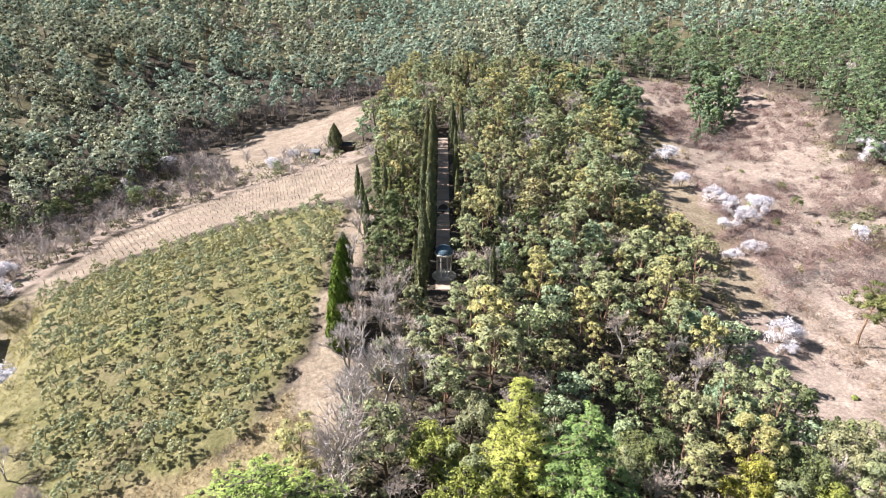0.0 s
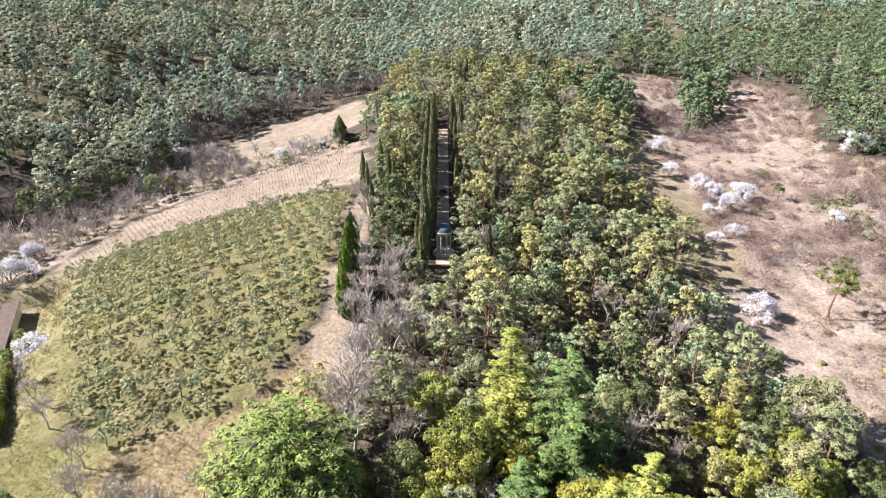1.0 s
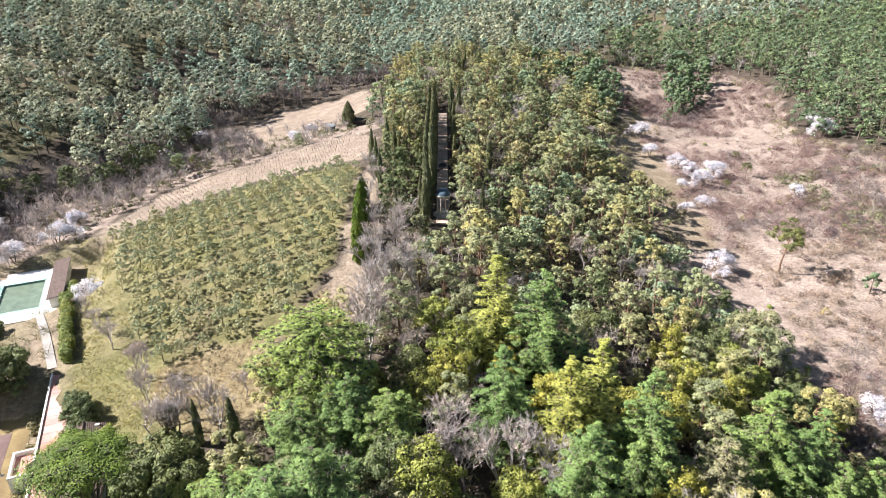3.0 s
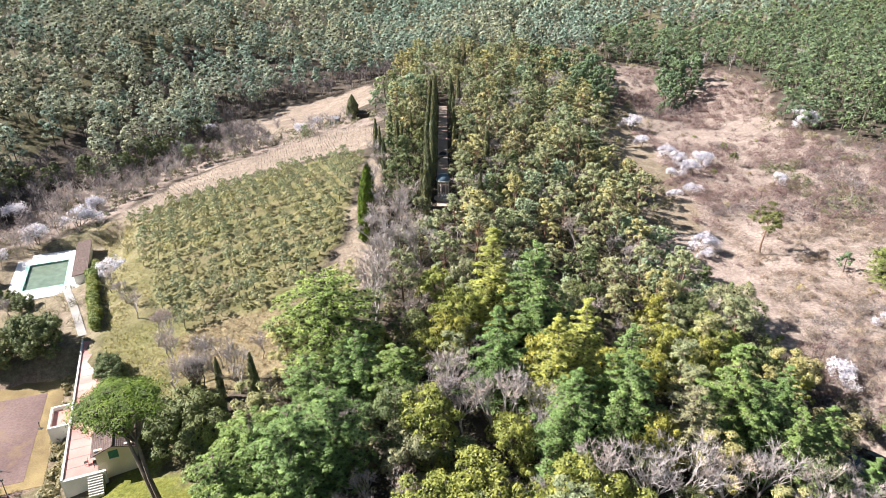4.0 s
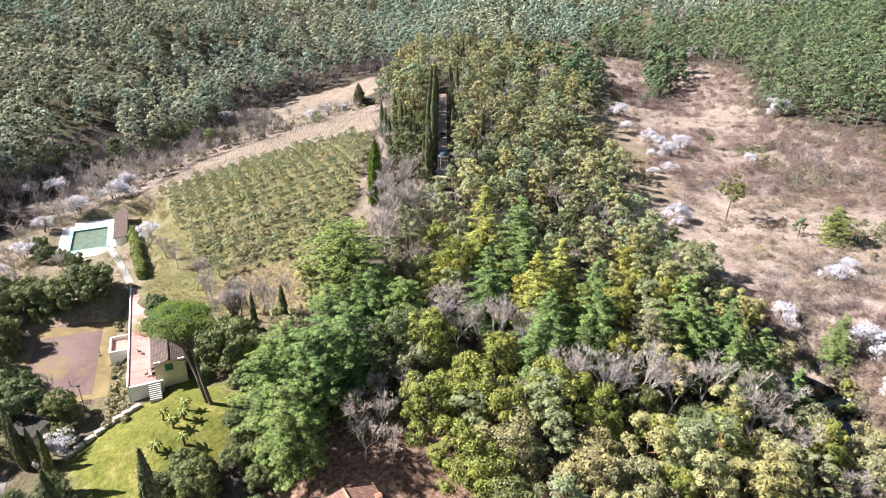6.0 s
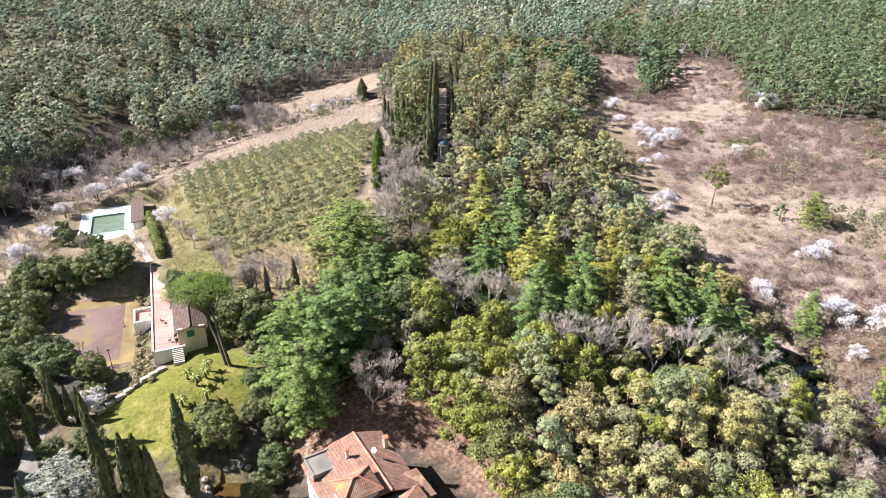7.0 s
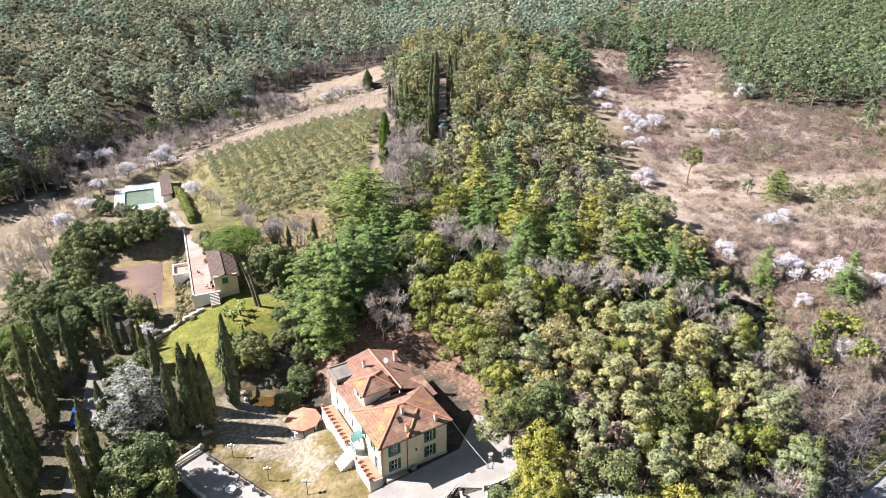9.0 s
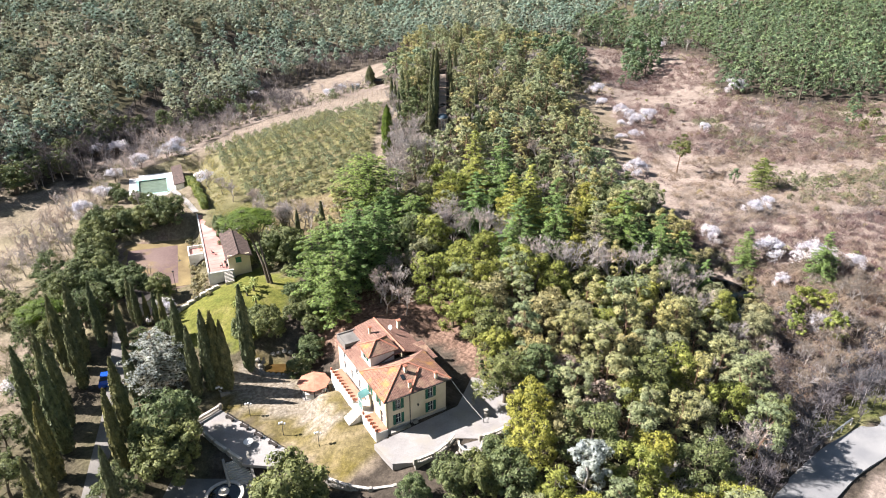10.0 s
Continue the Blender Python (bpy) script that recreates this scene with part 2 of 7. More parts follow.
def ground_cover():
    """One sheet: litter, dry grass, green grass and bare earth, told apart by the land's use."""
    m, nt, shade = nodes_of("ground_cover", 0.95, 0.1)

    def use(name):
        a = nt.nodes.new("ShaderNodeAttribute")
        a.attribute_name = name
        return a.outputs["Fac"]
    fine, mid, wide = noise_of(nt, 1.6, 8), noise_of(nt, 0.3, 6), noise_of(nt, 0.06, 4)
    litter = ramp(nt, mid, ((0.3, (0.04, 0.033, 0.026)), (0.7, (0.105, 0.085, 0.066))))
    dry = ramp(nt, mid, ((0.25, (0.205, 0.158, 0.13)), (0.55, (0.285, 0.228, 0.19)), (0.8, (0.36, 0.297, 0.25))))
    green = ramp(nt, mid, ((0.25, (0.1, 0.115, 0.035)), (0.55, (0.165, 0.17, 0.058)), (0.8, (0.25, 0.225, 0.11))))
    straw = ramp(nt, mid, ((0.25, (0.16, 0.127, 0.072)), (0.75, (0.25, 0.205, 0.122))))
    col = blend(nt, "MIX", use("dry"), litter, dry)
    col = blend(nt, "MIX", use("straw"), col, straw)
    col = blend(nt, "MIX", use("green"), col, green)
    earth = ramp(nt, noise_of(nt, 0.13, 5), ((0.38, (0.2, 0.135, 0.115)), (0.55, (0.26, 0.18, 0.15)), (0.68, (0.4, 0.3, 0.17))))
    col = blend(nt, "MIX", use("earth"), col, earth)
    lush = ramp(nt, mid, ((0.25, (0.085, 0.1, 0.022)), (0.55, (0.15, 0.15, 0.036)), (0.8, (0.25, 0.22, 0.085))))
    col = blend(nt, "MIX", use("lush"), col, lush)
    moss = ramp(nt, mid, ((0.3, (0.07, 0.058, 0.014)), (0.5, (0.12, 0.096, 0.026)), (0.72, (0.2, 0.155, 0.075))))
    col = blend(nt, "MIX", use("moss"), col, moss)
    rust = ramp(nt, fine, ((0.3, (0.12, 0.07, 0.05)), (0.7, (0.27, 0.175, 0.13))))
    col = blend(nt, "MIX", use("rust"), col, rust)
    stony = ramp(nt, fine, ((0.3, (0.25, 0.21, 0.18)), (0.7, (0.37, 0.325, 0.285))))
    col = blend(nt, "MIX", use("stony"), col, stony)
    col = blend(nt, "OVERLAY", 0.4, col, ramp(nt, noise_of(nt, 6.0, 4), ((0.35, (0.2,) * 3), (0.65, (0.8,) * 3))))
    col = blend(nt, "OVERLAY", 0.6, col, ramp(nt, fine, ((0.3, (0.25,) * 3), (0.7, (0.75,) * 3))))
    col = blend(nt, "OVERLAY", 0.4, col, ramp(nt, wide, ((0.35, (0.38,) * 3), (0.65, (0.62,) * 3))))
    nt.links.new(col, shade.inputs["Base Color"])
    bumped(nt, shade, fine, 0.6, 0.25)
    return m


GROUND = ground_cover()


# ---- mesh helpers ----
class Geo:
    """Vertices and faces of one mesh."""

    def __init__(self):
        self.v, self.f = [], []

    def add(self, vs, fs):
        n = len(self.v)
        self.v += [tuple(p) for p in vs]
        self.f += [tuple(i + n for i in f) for f in fs]
        return self

    def box(self, x0, x1, y0, y1, z0, z1, m=None):
        vs = [Vector((x, y, z)) for z in (z0, z1) for x, y in ((x0, y0), (x1, y0), (x1, y1), (x0, y1))]
        if m:
            vs = [m @ p for p in vs]
        return self.add(vs, ((3, 2, 1, 0), (4, 5, 6, 7), (0, 1, 5, 4), (1, 2, 6, 5), (2, 3, 7, 6), (3, 0, 4, 7)))

    def prism(self, outline, z0, z1):
        n = len(outline)
        vs = [(x, y, z0) for x, y in outline] + [(x, y, z1) for x, y in outline]
        fs = [tuple(range(n))[::-1], tuple(range(n, 2 * n))] + [(i, (i + 1) % n, n + (i + 1) % n, n + i) for i in range(n)]
        return self.add(vs, fs)

    def tube(self, points, radii, sides=6):
        """A tapering limb through points."""
        points = [Vector(p) for p in points]
        rings = []
        for i, p in enumerate(points):
            d = (points[min(i + 1, len(points) - 1)] - points[max(i - 1, 0)]).normalized()
            a = d.cross(Vector((0.31, 0.87, 0.11))).normalized()
            b = d.cross(a)
            rings.append([p + radii[i] * (math.cos(t) * a + math.sin(t) * b) for t in (2 * math.pi * k / sides for k in range(sides))])
        fs = [(i * sides + k, i * sides + (k + 1) % sides, (i + 1) * sides + (k + 1) % sides, (i + 1) * sides + k)
              for i in range(len(points) - 1) for k in range(sides)]
        fs += [tuple(range(sides)), tuple(range((len(points) - 1) * sides, len(points) * sides))[::-1]]
        return self.add([p for r in rings for p in r], fs)

    def lathe(self, profile, sides=16, centre=(0, 0), caps=True):
        vs = [(centre[0] + r * math.cos(2 * math.pi * k / sides), centre[1] + r * math.sin(2 * math.pi * k / sides), z) for r, z in profile for k in range(sides)]
        fs = [(i * sides + k, i * sides + (k + 1) % sides, (i + 1) * sides + (k + 1) % sides, (i + 1) * sides + k) for i in range(len(profile) - 1) for k in range(sides)]
        if caps:
            fs += [tuple(range(sides))[::-1], tuple(range((len(profile) - 1) * sides, len(profile) * sides))]
        return self.add(vs, fs)

    def slab(self, corners, thick):
        """A roof plane: a polygon in space with thickness downwards."""
        n = len(corners)
        vs = [tuple(c) for c in corners] + [(x, y, z - thick) for x, y, z in corners]
        return self.add(vs, [tuple(range(n)), tuple(range(n, 2 * n))[::-1]] + [(i, n + i, n + (i + 1) % n, (i + 1) % n) for i in range(n)])

    def mesh(self, name, material):
        me = bpy.data.meshes.new(name)
        me.from_pydata(self.v, [], self.f)
        me.materials.append(material)
        return me


def thing(name, m, label, category, group="", kind=""):
    """An Empty at a thing's base, which its parts hang from."""
    ob = new(name)
    ob.empty_display_size = 0.2
    ob.matrix_basis = m
    return tagged(ob, label, category, group, kind)


def part(name, geo, material, parent, label="", m=None):
    """One mesh object under a thing or a part."""
    ob = new(name, geo.mesh(name, material) if isinstance(geo, Geo) else geo)
    ob.parent = parent
    if m:
        ob.matrix_basis = m
    return tagged(ob, label)


def single(name, geo, material, label, category, group="", kind="", m=None):
    ob = new(name, geo.mesh(name, material) if isinstance(geo, Geo) else geo)
    if m:
        ob.matrix_basis = m
    return tagged(ob, label, category, group, kind)


def array_mesh(name, verts, quads, material, tris=False):
    me = bpy.data.meshes.new(name)
    n, k = len(quads), 3 if tris else 4
    me.vertices.add(len(verts))
    me.vertices.foreach_set("co", np.asarray(verts, np.float32).ravel())
    me.loops.add(n * k)
    me.loops.foreach_set("vertex_index", np.asarray(quads, np.int32).ravel())
    me.polygons.add(n)
    me.polygons.foreach_set("loop_start", np.arange(0, n * k, k, dtype=np.int32))
    me.update(calc_edges=True)
    me.materials.append(material)
    return me


def sprays(rng, centres, radii, per, size, squash=0.8, droop=0.0, inside=0.15, flat=0.0, thin=0.85, stray=0.32, axis=None):
    """Leaf sprays: small blades lying on the outsides of many clumps. Gives an array of triangles (n, 3, 3)."""
    centres = np.asarray(centres, float)
    c = np.repeat(centres, per, 0)
    r = np.repeat(np.asarray(radii, float), per)
    d = rng.normal(size=(len(c), 3))
    d /= np.linalg.norm(d, axis=1)[:, None]
    d[:, 2] += 0.3
    if axis is not None:
        out = c[:, :2] - np.asarray(axis, float)
        d[:, :2] += 0.35 * out / (np.linalg.norm(out, axis=1)[:, None] + 0.3)
    d /= np.linalg.norm(d, axis=1)[:, None]
    reach = 1 - inside * rng.random(len(c)) ** 2 + 0.1 * rng.normal(size=len(c))
    p = c + d * (r * reach)[:, None] * np.array((1, 1, squash))
    p[:, 2] -= droop * np.hypot(d[:, 0], d[:, 1]) * r
    nrm = d / np.array((1, 1, squash)) + stray * rng.normal(size=d.shape)
    nrm[:, 2] += flat
    nrm /= np.linalg.norm(nrm, axis=1)[:, None]
    a = np.cross(nrm, rng.normal(size=d.shape))
    a /= np.linalg.norm(a, axis=1)[:, None]
    b = np.cross(nrm, a)
    s = size * (0.6 + 0.9 * rng.random(len(c)))[:, None]
    a, b = a * s * (1.35 - 0.45 * thin), b * s * thin
    return np.stack((p - a - 0.5 * b, p + a - 0.3 * b, p - 0.1 * a + b), 1)


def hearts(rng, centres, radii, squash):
    """A rough eight-sided dark lump in each clump, for twigs and painted inner shade."""
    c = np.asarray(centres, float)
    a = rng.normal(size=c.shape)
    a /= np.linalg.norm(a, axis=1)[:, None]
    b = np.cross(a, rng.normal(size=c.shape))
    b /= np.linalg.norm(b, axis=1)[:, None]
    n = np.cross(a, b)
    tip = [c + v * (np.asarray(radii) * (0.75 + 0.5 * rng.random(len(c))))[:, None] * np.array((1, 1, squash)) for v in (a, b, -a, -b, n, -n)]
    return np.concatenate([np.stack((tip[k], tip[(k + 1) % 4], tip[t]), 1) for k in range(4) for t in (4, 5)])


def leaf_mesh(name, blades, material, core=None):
    """Blades in one mesh; core: dark lumps in the clumps that stand for twigs and inner shade."""
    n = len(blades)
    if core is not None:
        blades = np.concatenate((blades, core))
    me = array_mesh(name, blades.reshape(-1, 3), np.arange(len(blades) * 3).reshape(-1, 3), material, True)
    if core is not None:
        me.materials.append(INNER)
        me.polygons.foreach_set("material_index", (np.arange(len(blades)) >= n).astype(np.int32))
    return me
# ---- lie of the land: heights (m) along east-west sections, villa forecourt at 0 ----
SECTION_X = (-240, -150, -105, -60, -25, 0, 30, 60, 100, 150, 240)
SECTIONS = {
    -110: (-8, -8, -8, -7, -7, -7, -8, -9, -9, -8, -6),
    -30: (-8, -8, -7, -5, -4, -1, -3, -7.5, -8, -6, 0),
    10: (-6, -6, -6, -3, 0, 2, 0, -6, -3, 0, 6),
    50: (0, -4, -5, 3, 6, 8, 4, 0, 1, 4, 10),
    100: (12, 4, 0, 7, 14.5, 14, 9, 1, 3, 8, 16),
    150: (22, 10, 2, 6.5, 14, 18, 13, 6, 5, 12, 22),
    220: (34, 20, 8, 7, 14, 19, 17, 11, 8, 17, 28),
    300: (42, 30, 22, 15, 15, 19, 19, 18, 16, 21, 32),
    450: (56, 46, 38, 32, 30, 30, 30, 30, 30, 36, 46),
    700: (80, 70, 64, 60, 58, 58, 58, 58, 58, 60, 66),
}
# levelled places: centre x, y, half width, half length, turn, level, width of the slope round it
PADS = (
    (-1.5, -11.0, 10.0, 14.0, 31, 0.0, 3.0),       # forecourt round the villa
    (-28.0, -11.0, 9.0, 7.0, 31, -3.6, 8.0),       # yard with the pavilion
    (-13.8, -19.2, 1.6, 8.5, 31, -1.0, 3.4),       # bank below the villa
    (-32.0, -19.0, 8.5, 3.5, -34, -4.3, 2.5),      # paved terrace
    (-32.0, -31.0, 9.0, 5.0, 0, -6.3, 2.5),        # fountain court
    (-66.5, 36.0, 8.5, 15.0, 22, -1.8, 2.0),       # sports court
    (-88.0, 89.0, 13.0, 13.0, 24, -0.8, 3.0),      # pool deck
    (-89.6, 88.0, 3.4, 6.0, 24, -3.0, 2.0),        # pool basin
    (-29.0, -0.8, 3.2, 1.6, 0, -4.4, 1.8),         # ornamental pool
    (1.0, 100.0, 4.0, 4.0, 0, 13.3, 4.0),          # temple
)


def hermite(xs, vs, x):
    x = min(max(x, xs[0]), xs[-1])
    i = 0
    while i < len(xs) - 2 and x > xs[i + 1]:
        i += 1

    def slope(k):
        a, b = max(k - 1, 0), min(k + 1, len(xs) - 1)
        return (vs[b] - vs[a]) / (xs[b] - xs[a])
    h = xs[i + 1] - xs[i]
    t = (x - xs[i]) / h
    return (vs[i] * (2 * t ** 3 - 3 * t * t + 1) + slope(i) * h * (t ** 3 - 2 * t * t + t)
            + vs[i + 1] * (3 * t * t - 2 * t ** 3) + slope(i + 1) * h * (t ** 3 - t * t))


def bump(x, y, cx, cy, rx, ry):
    return math.exp(-((x - cx) / rx) ** 2 - ((y - cy) / ry) ** 2)


SECTION_Y = tuple(SECTIONS)


def ground(x, y):
    z = hermite(SECTION_Y, [hermite(SECTION_X, SECTIONS[k], x) for k in SECTION_Y], y)
    z += 3.6 * bump(x, y, -40, 14, 10, 9)            # lawn knoll
    z += 2.2 * bump(x, y, -54, 92, 16, 22)           # swell of the olive grove
    z -= 8.0 * bump(x, y, 66, 31, 7.5, 13.5)             # pond hollow
    z += 1.2 * math.sin(x * 0.045 + 1.0) * math.sin(y * 0.038) * min(1.0, max(0.0, (y - 190) / 60))
    for cx, cy, hw, hl, turn, level, edge in PADS:
        if abs(x - cx) + abs(y - cy) > 60:
            continue
        c, s = math.cos(math.radians(turn)), math.sin(math.radians(turn))
        u, v = (x - cx) * c + (y - cy) * s, -(x - cx) * s + (y - cy) * c
        d = math.hypot(max(abs(u) - hw, 0), max(abs(v) - hl, 0)) / edge
        if d < 1:
            w = 1 - d * d * (3 - 2 * d)
            z = z * (1 - w) + level * w
    return z


# ---- end of the land ----


# ---- tree kinds: each gives a trunk mesh and a crown mesh of unit kind at its own height ----
def limbs(rng, height, base, spread, centres, r0, crooked=0.25, sides=6, lean=0.0):
    g = Geo()
    top = Vector((lean * height, crooked * rng.normal(), height * 0.82))
    pts = [Vector((0, 0, -0.5))]
    for k in range(1, 5):
        f = k / 4
        pts.append(Vector((top.x * f * f + crooked * rng.normal() * 0.5, top.y * f + crooked * rng.normal() * 0.5, top.z * f)))
    g.tube(pts, [r0 * (1 - 0.8 * k / 4) for k in range(5)], sides)
    for c in centres:
        f = min(max((c[2] / height - 0.18) / 0.8, 0.25), 0.85)
        i = f * 4
        k = int(i)
        a = pts[k].lerp(pts[min(k + 1, 4)], i - k)
        c = Vector(c)
        mid = a.lerp(c, 0.5) + Vector((0, 0, -0.06 * (c - a).length))
        g.tube((a, mid, c), (r0 * 0.32, r0 * 0.2, r0 * 0.08), 3)
    return g


def lobed(rng, lobes, clumps, squash, fine):
    """Clumps over the tops and outsides of several lobes, each a rounded mass of its own."""
    cs, rs = [], []
    share = sum(r * r for _, r in lobes)
    for (x, y, z), r in lobes:
        away = Vector((x, y, 0))
        away = away.normalized() * 0.4 if away.length > 0.2 else away
        for _ in range(max(3, round(clumps * r * r / share))):
            d = Vector(rng.normal(size=3)).normalized() + away + Vector((0, 0, 0.3))
            d.normalize()
            reach = r * (0.55 + 0.4 * rng.random())
            cs.append((x + d.x * reach, y + d.y * reach, z + d.z * reach * squash))
            rs.append(r * fine * (0.75 + 0.6 * rng.random()))
    return cs, rs


def broad_kind(name, seed, height, width, leaf, bark, clumps=104, per=82, size=0.148, low=0.06, heart=0.42):
    rng = np.random.default_rng(seed)
    width *= 1.22
    lobes = [((0.1 * width * rng.normal(), 0.1 * width * rng.normal(), height * 0.74), width * 0.5)]
    n = 9
    for k in range(n):
        f = (k + 0.5) / n
        ang = k * 2.4 + 0.4 * rng.normal()
        out = width * (0.66 - 0.32 * f) * (0.75 + 0.45 * rng.random())
        lobes.append(((out * math.cos(ang), out * math.sin(ang), height * (low + 0.1 + (0.68 - low) * f) + 0.04 * height * rng.normal()), width * (0.32 + 0.16 * rng.random())))
    cs, rs = lobed(rng, lobes, clumps, 0.85, 0.36)
    trunk = limbs(rng, height, 0, width, [c for c, _ in lobes], 0.028 * height).mesh(name + "_trunk", bark)
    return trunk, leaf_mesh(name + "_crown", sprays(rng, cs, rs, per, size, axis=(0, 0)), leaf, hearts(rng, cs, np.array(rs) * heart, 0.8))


def pine_kind(name, seed, height, width, leaf, bark, clumps=58, per=88, size=0.165, low=0.2, lean=0.0):
    rng = np.random.default_rng(seed)
    width *= 1.22
    lobes, n = [], 14
    for k in range(n):
        f = (k + 0.5) / n
        z = height * (low + 0.06 + (0.88 - low) * f)
        out = width * (0.78 - 0.6 * f * f) * (0.45 + 0.6 * rng.random())
        ang = k * 2.4 + 0.5 * rng.normal()
        lobes.append(((out * math.cos(ang) + lean * z * z / height, out * math.sin(ang), z + 0.03 * height * rng.normal()), width * (0.25 + 0.15 * rng.random())))
    cs, rs = lobed(rng, lobes, clumps, 0.55, 0.5)
    trunk = limbs(rng, height, 0, width, [c for c, _ in lobes], 0.02 * height, 0.3, 6, lean).mesh(name + "_trunk", bark)
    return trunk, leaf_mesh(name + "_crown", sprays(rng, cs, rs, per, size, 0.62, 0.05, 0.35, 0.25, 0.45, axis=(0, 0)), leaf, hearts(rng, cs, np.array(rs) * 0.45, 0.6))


def cypress_kind(name, seed, height, width, leaf, bark, n=3600):
    rng = np.random.default_rng(seed)
    f = rng.random(n) ** 0.85
    prof = np.interp(f, (0, 0.06, 0.25, 0.6, 0.85, 1.0), (0.45, 0.8, 1.0, 0.85, 0.45, 0.03)) * width
    ang = rng.random(n) * 2 * math.pi
    furrow = 1 + 0.14 * np.sin(ang * 7 + f * 9 + seed) + 0.1 * np.sin(ang * 3 - f * 21)
    rad = prof * furrow * (0.82 + 0.22 * rng.random(n))
    p = np.stack((rad * np.cos(ang), rad * np.sin(ang), 0.2 + f * (height - 0.3)), 1)
    out = np.stack((np.cos(ang), np.sin(ang), 0.15 + 0 * f), 1) + 0.45 * rng.normal(size=(n, 3))
    out /= np.linalg.norm(out, axis=1)[:, None]
    up = np.array((0, 0, 1.0)) + 0.28 * rng.normal(size=(n, 3))
    side = np.cross(out, up)
    side /= np.linalg.norm(side, axis=1)[:, None]
    s = 0.22 * (0.6 + 0.8 * rng.random(n))[:, None]
    a, b = up * s * 1.5, side * s * 0.6
    quads = np.stack((p - a - b, p - a * 0.6 + b, p + a), 1)
    trunk = Geo().tube(((0, 0, -0.5), (0, 0, 0.6), (0, 0, height * 0.9)), (0.26, 0.2, 0.04), 6).mesh(name + "_trunk", bark)
    return trunk, leaf_mesh(name + "_crown", quads, leaf)


def cedar_kind(name, seed, height, width, leaf, bark, tiers=15, per=3000, size=0.3, blunt=0.0, low=0.08, n=7, dome=False, gap=0.0):
    """Boughs in tiers, longest below, with flat needled pads along them; dome: a spreading crown."""
    rng = np.random.default_rng(seed)
    g = Geo().tube(((0, 0, -0.5), (0, 0, height * 0.5), (0, 0, height * 0.97)), (0.022 * height, 0.014 * height, 0.03), 7)
    cs, rs = [], []
    for t in range(tiers):
        f = (t + 0.5) / tiers
        z = height * (low + (0.97 - low) * f)
        reach = width * (math.sqrt(max(0.0, 1 - f ** 2.4)) * (0.72 + 0.28 * min(1, 3 * f)) if dome else (1 - f) ** (0.85 - 0.45 * blunt)) + 0.3
        m = max(4, int(n * (1 - 0.45 * f)))
        for k in range(m):
            if rng.random() < gap:
                continue
            ang = 2 * math.pi * (k + rng.random() * 0.7) / m + t * 1.1
            r = reach * (0.68 + 0.44 * rng.random())
            tip = Vector((r * math.cos(ang), r * math.sin(ang), z - 0.12 * r + 0.3 * rng.normal()))
            g.tube(((0, 0, z), tuple(tip * 0.5 + Vector((0, 0, z * 0.5 + 0.05 * r))), tuple(tip)), (0.06 + 0.012 * r, 0.04 + 0.006 * r, 0.015), 3)
            steps = max(2, int(r / 0.7))
            for q in range(steps):
                w = (q + 0.9) / steps
                spread = 0.16 * r * w * rng.normal()
                cs.append((tip.x * w - spread * math.sin(ang), tip.y * w + spread * math.cos(ang), z + (tip.z - z) * w * w))
                rs.append(0.34 + 0.1 * r * (1 - 0.4 * w) + 0.12 * rng.random())
    pads = sprays(rng, cs, rs, max(6, int(per / len(cs))), size, 0.34, 0.14, 0.3, 0.15, 0.42, 0.28, axis=(0, 0))
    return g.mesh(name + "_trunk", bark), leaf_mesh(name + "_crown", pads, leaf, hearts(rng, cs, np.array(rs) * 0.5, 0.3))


def bare_branches(rng, height, spread, depth=5, sides=3, trunk=0.02, stems=1):
    """Bare wood: limbs that fork to fine twigs; gives the wood and the twig tips."""
    g, tips = Geo(), []

    def grow(p, d, length, r, level):
        bend = Vector(rng.normal(size=3)) * 0.14
        mid = p + d * length * 0.5 + bend * length * 0.3
        q = p + (d + bend).normalized() * length
        g.tube((p, mid, q), (r, r * 0.8, r * 0.62), sides if level else 5)
        if level >= depth:
            tips.append((q, (q - mid).normalized()))
            return
        for k in range(3 if level < depth - 1 else 4):
            turn = Vector(rng.normal(size=3))
            turn = (turn - turn.dot(d) * d).normalized()
            nd = (d + turn * spread * (0.55 + 0.6 * rng.random()) + Vector((0, 0, 0.27))).normalized()
            grow(p.lerp(q, 0.55 + 0.45 * rng.random()) if level else p.lerp(q, 0.6 + 0.4 * rng.random()), nd, length * (0.62 + 0.2 * rng.random()), max(r * 0.6, 0.02), level + 1)
    for s in range(stems):
        d = Vector((rng.normal() * 0.12 * stems, rng.normal() * 0.12 * stems, 1)).normalized()
        grow(Vector((0.2 * s, 0, -0.3)), d, height * 0.33, trunk * height, 0)
    return g, tips


def twig_quads(rng, tips, per, length, width=0.03):
    p = np.repeat(np.array([t[0] for t in tips]), per, 0)
    d = np.repeat(np.array([t[1] for t in tips]), per, 0) + 0.55 * rng.normal(size=(len(p), 3))
    d /= np.linalg.norm(d, axis=1)[:, None]
    s = np.cross(d, rng.normal(size=d.shape))
    s /= np.linalg.norm(s, axis=1)[:, None]
    l = length * (0.5 + rng.random(len(p)))[:, None]
    return np.stack((p - s * width, p + s * width, p + d * l), 1)


def bare_kind(name, seed, height, spread, wood, twig, depth=4, stems=1):
    rng = np.random.default_rng(seed)
    g, tips = bare_branches(rng, height, spread, depth, 3, 0.018, stems)
    return g.mesh(name + "_trunk", wood), leaf_mesh(name + "_crown", twig_quads(rng, tips, 9, height * 0.075, 0.026), twig)


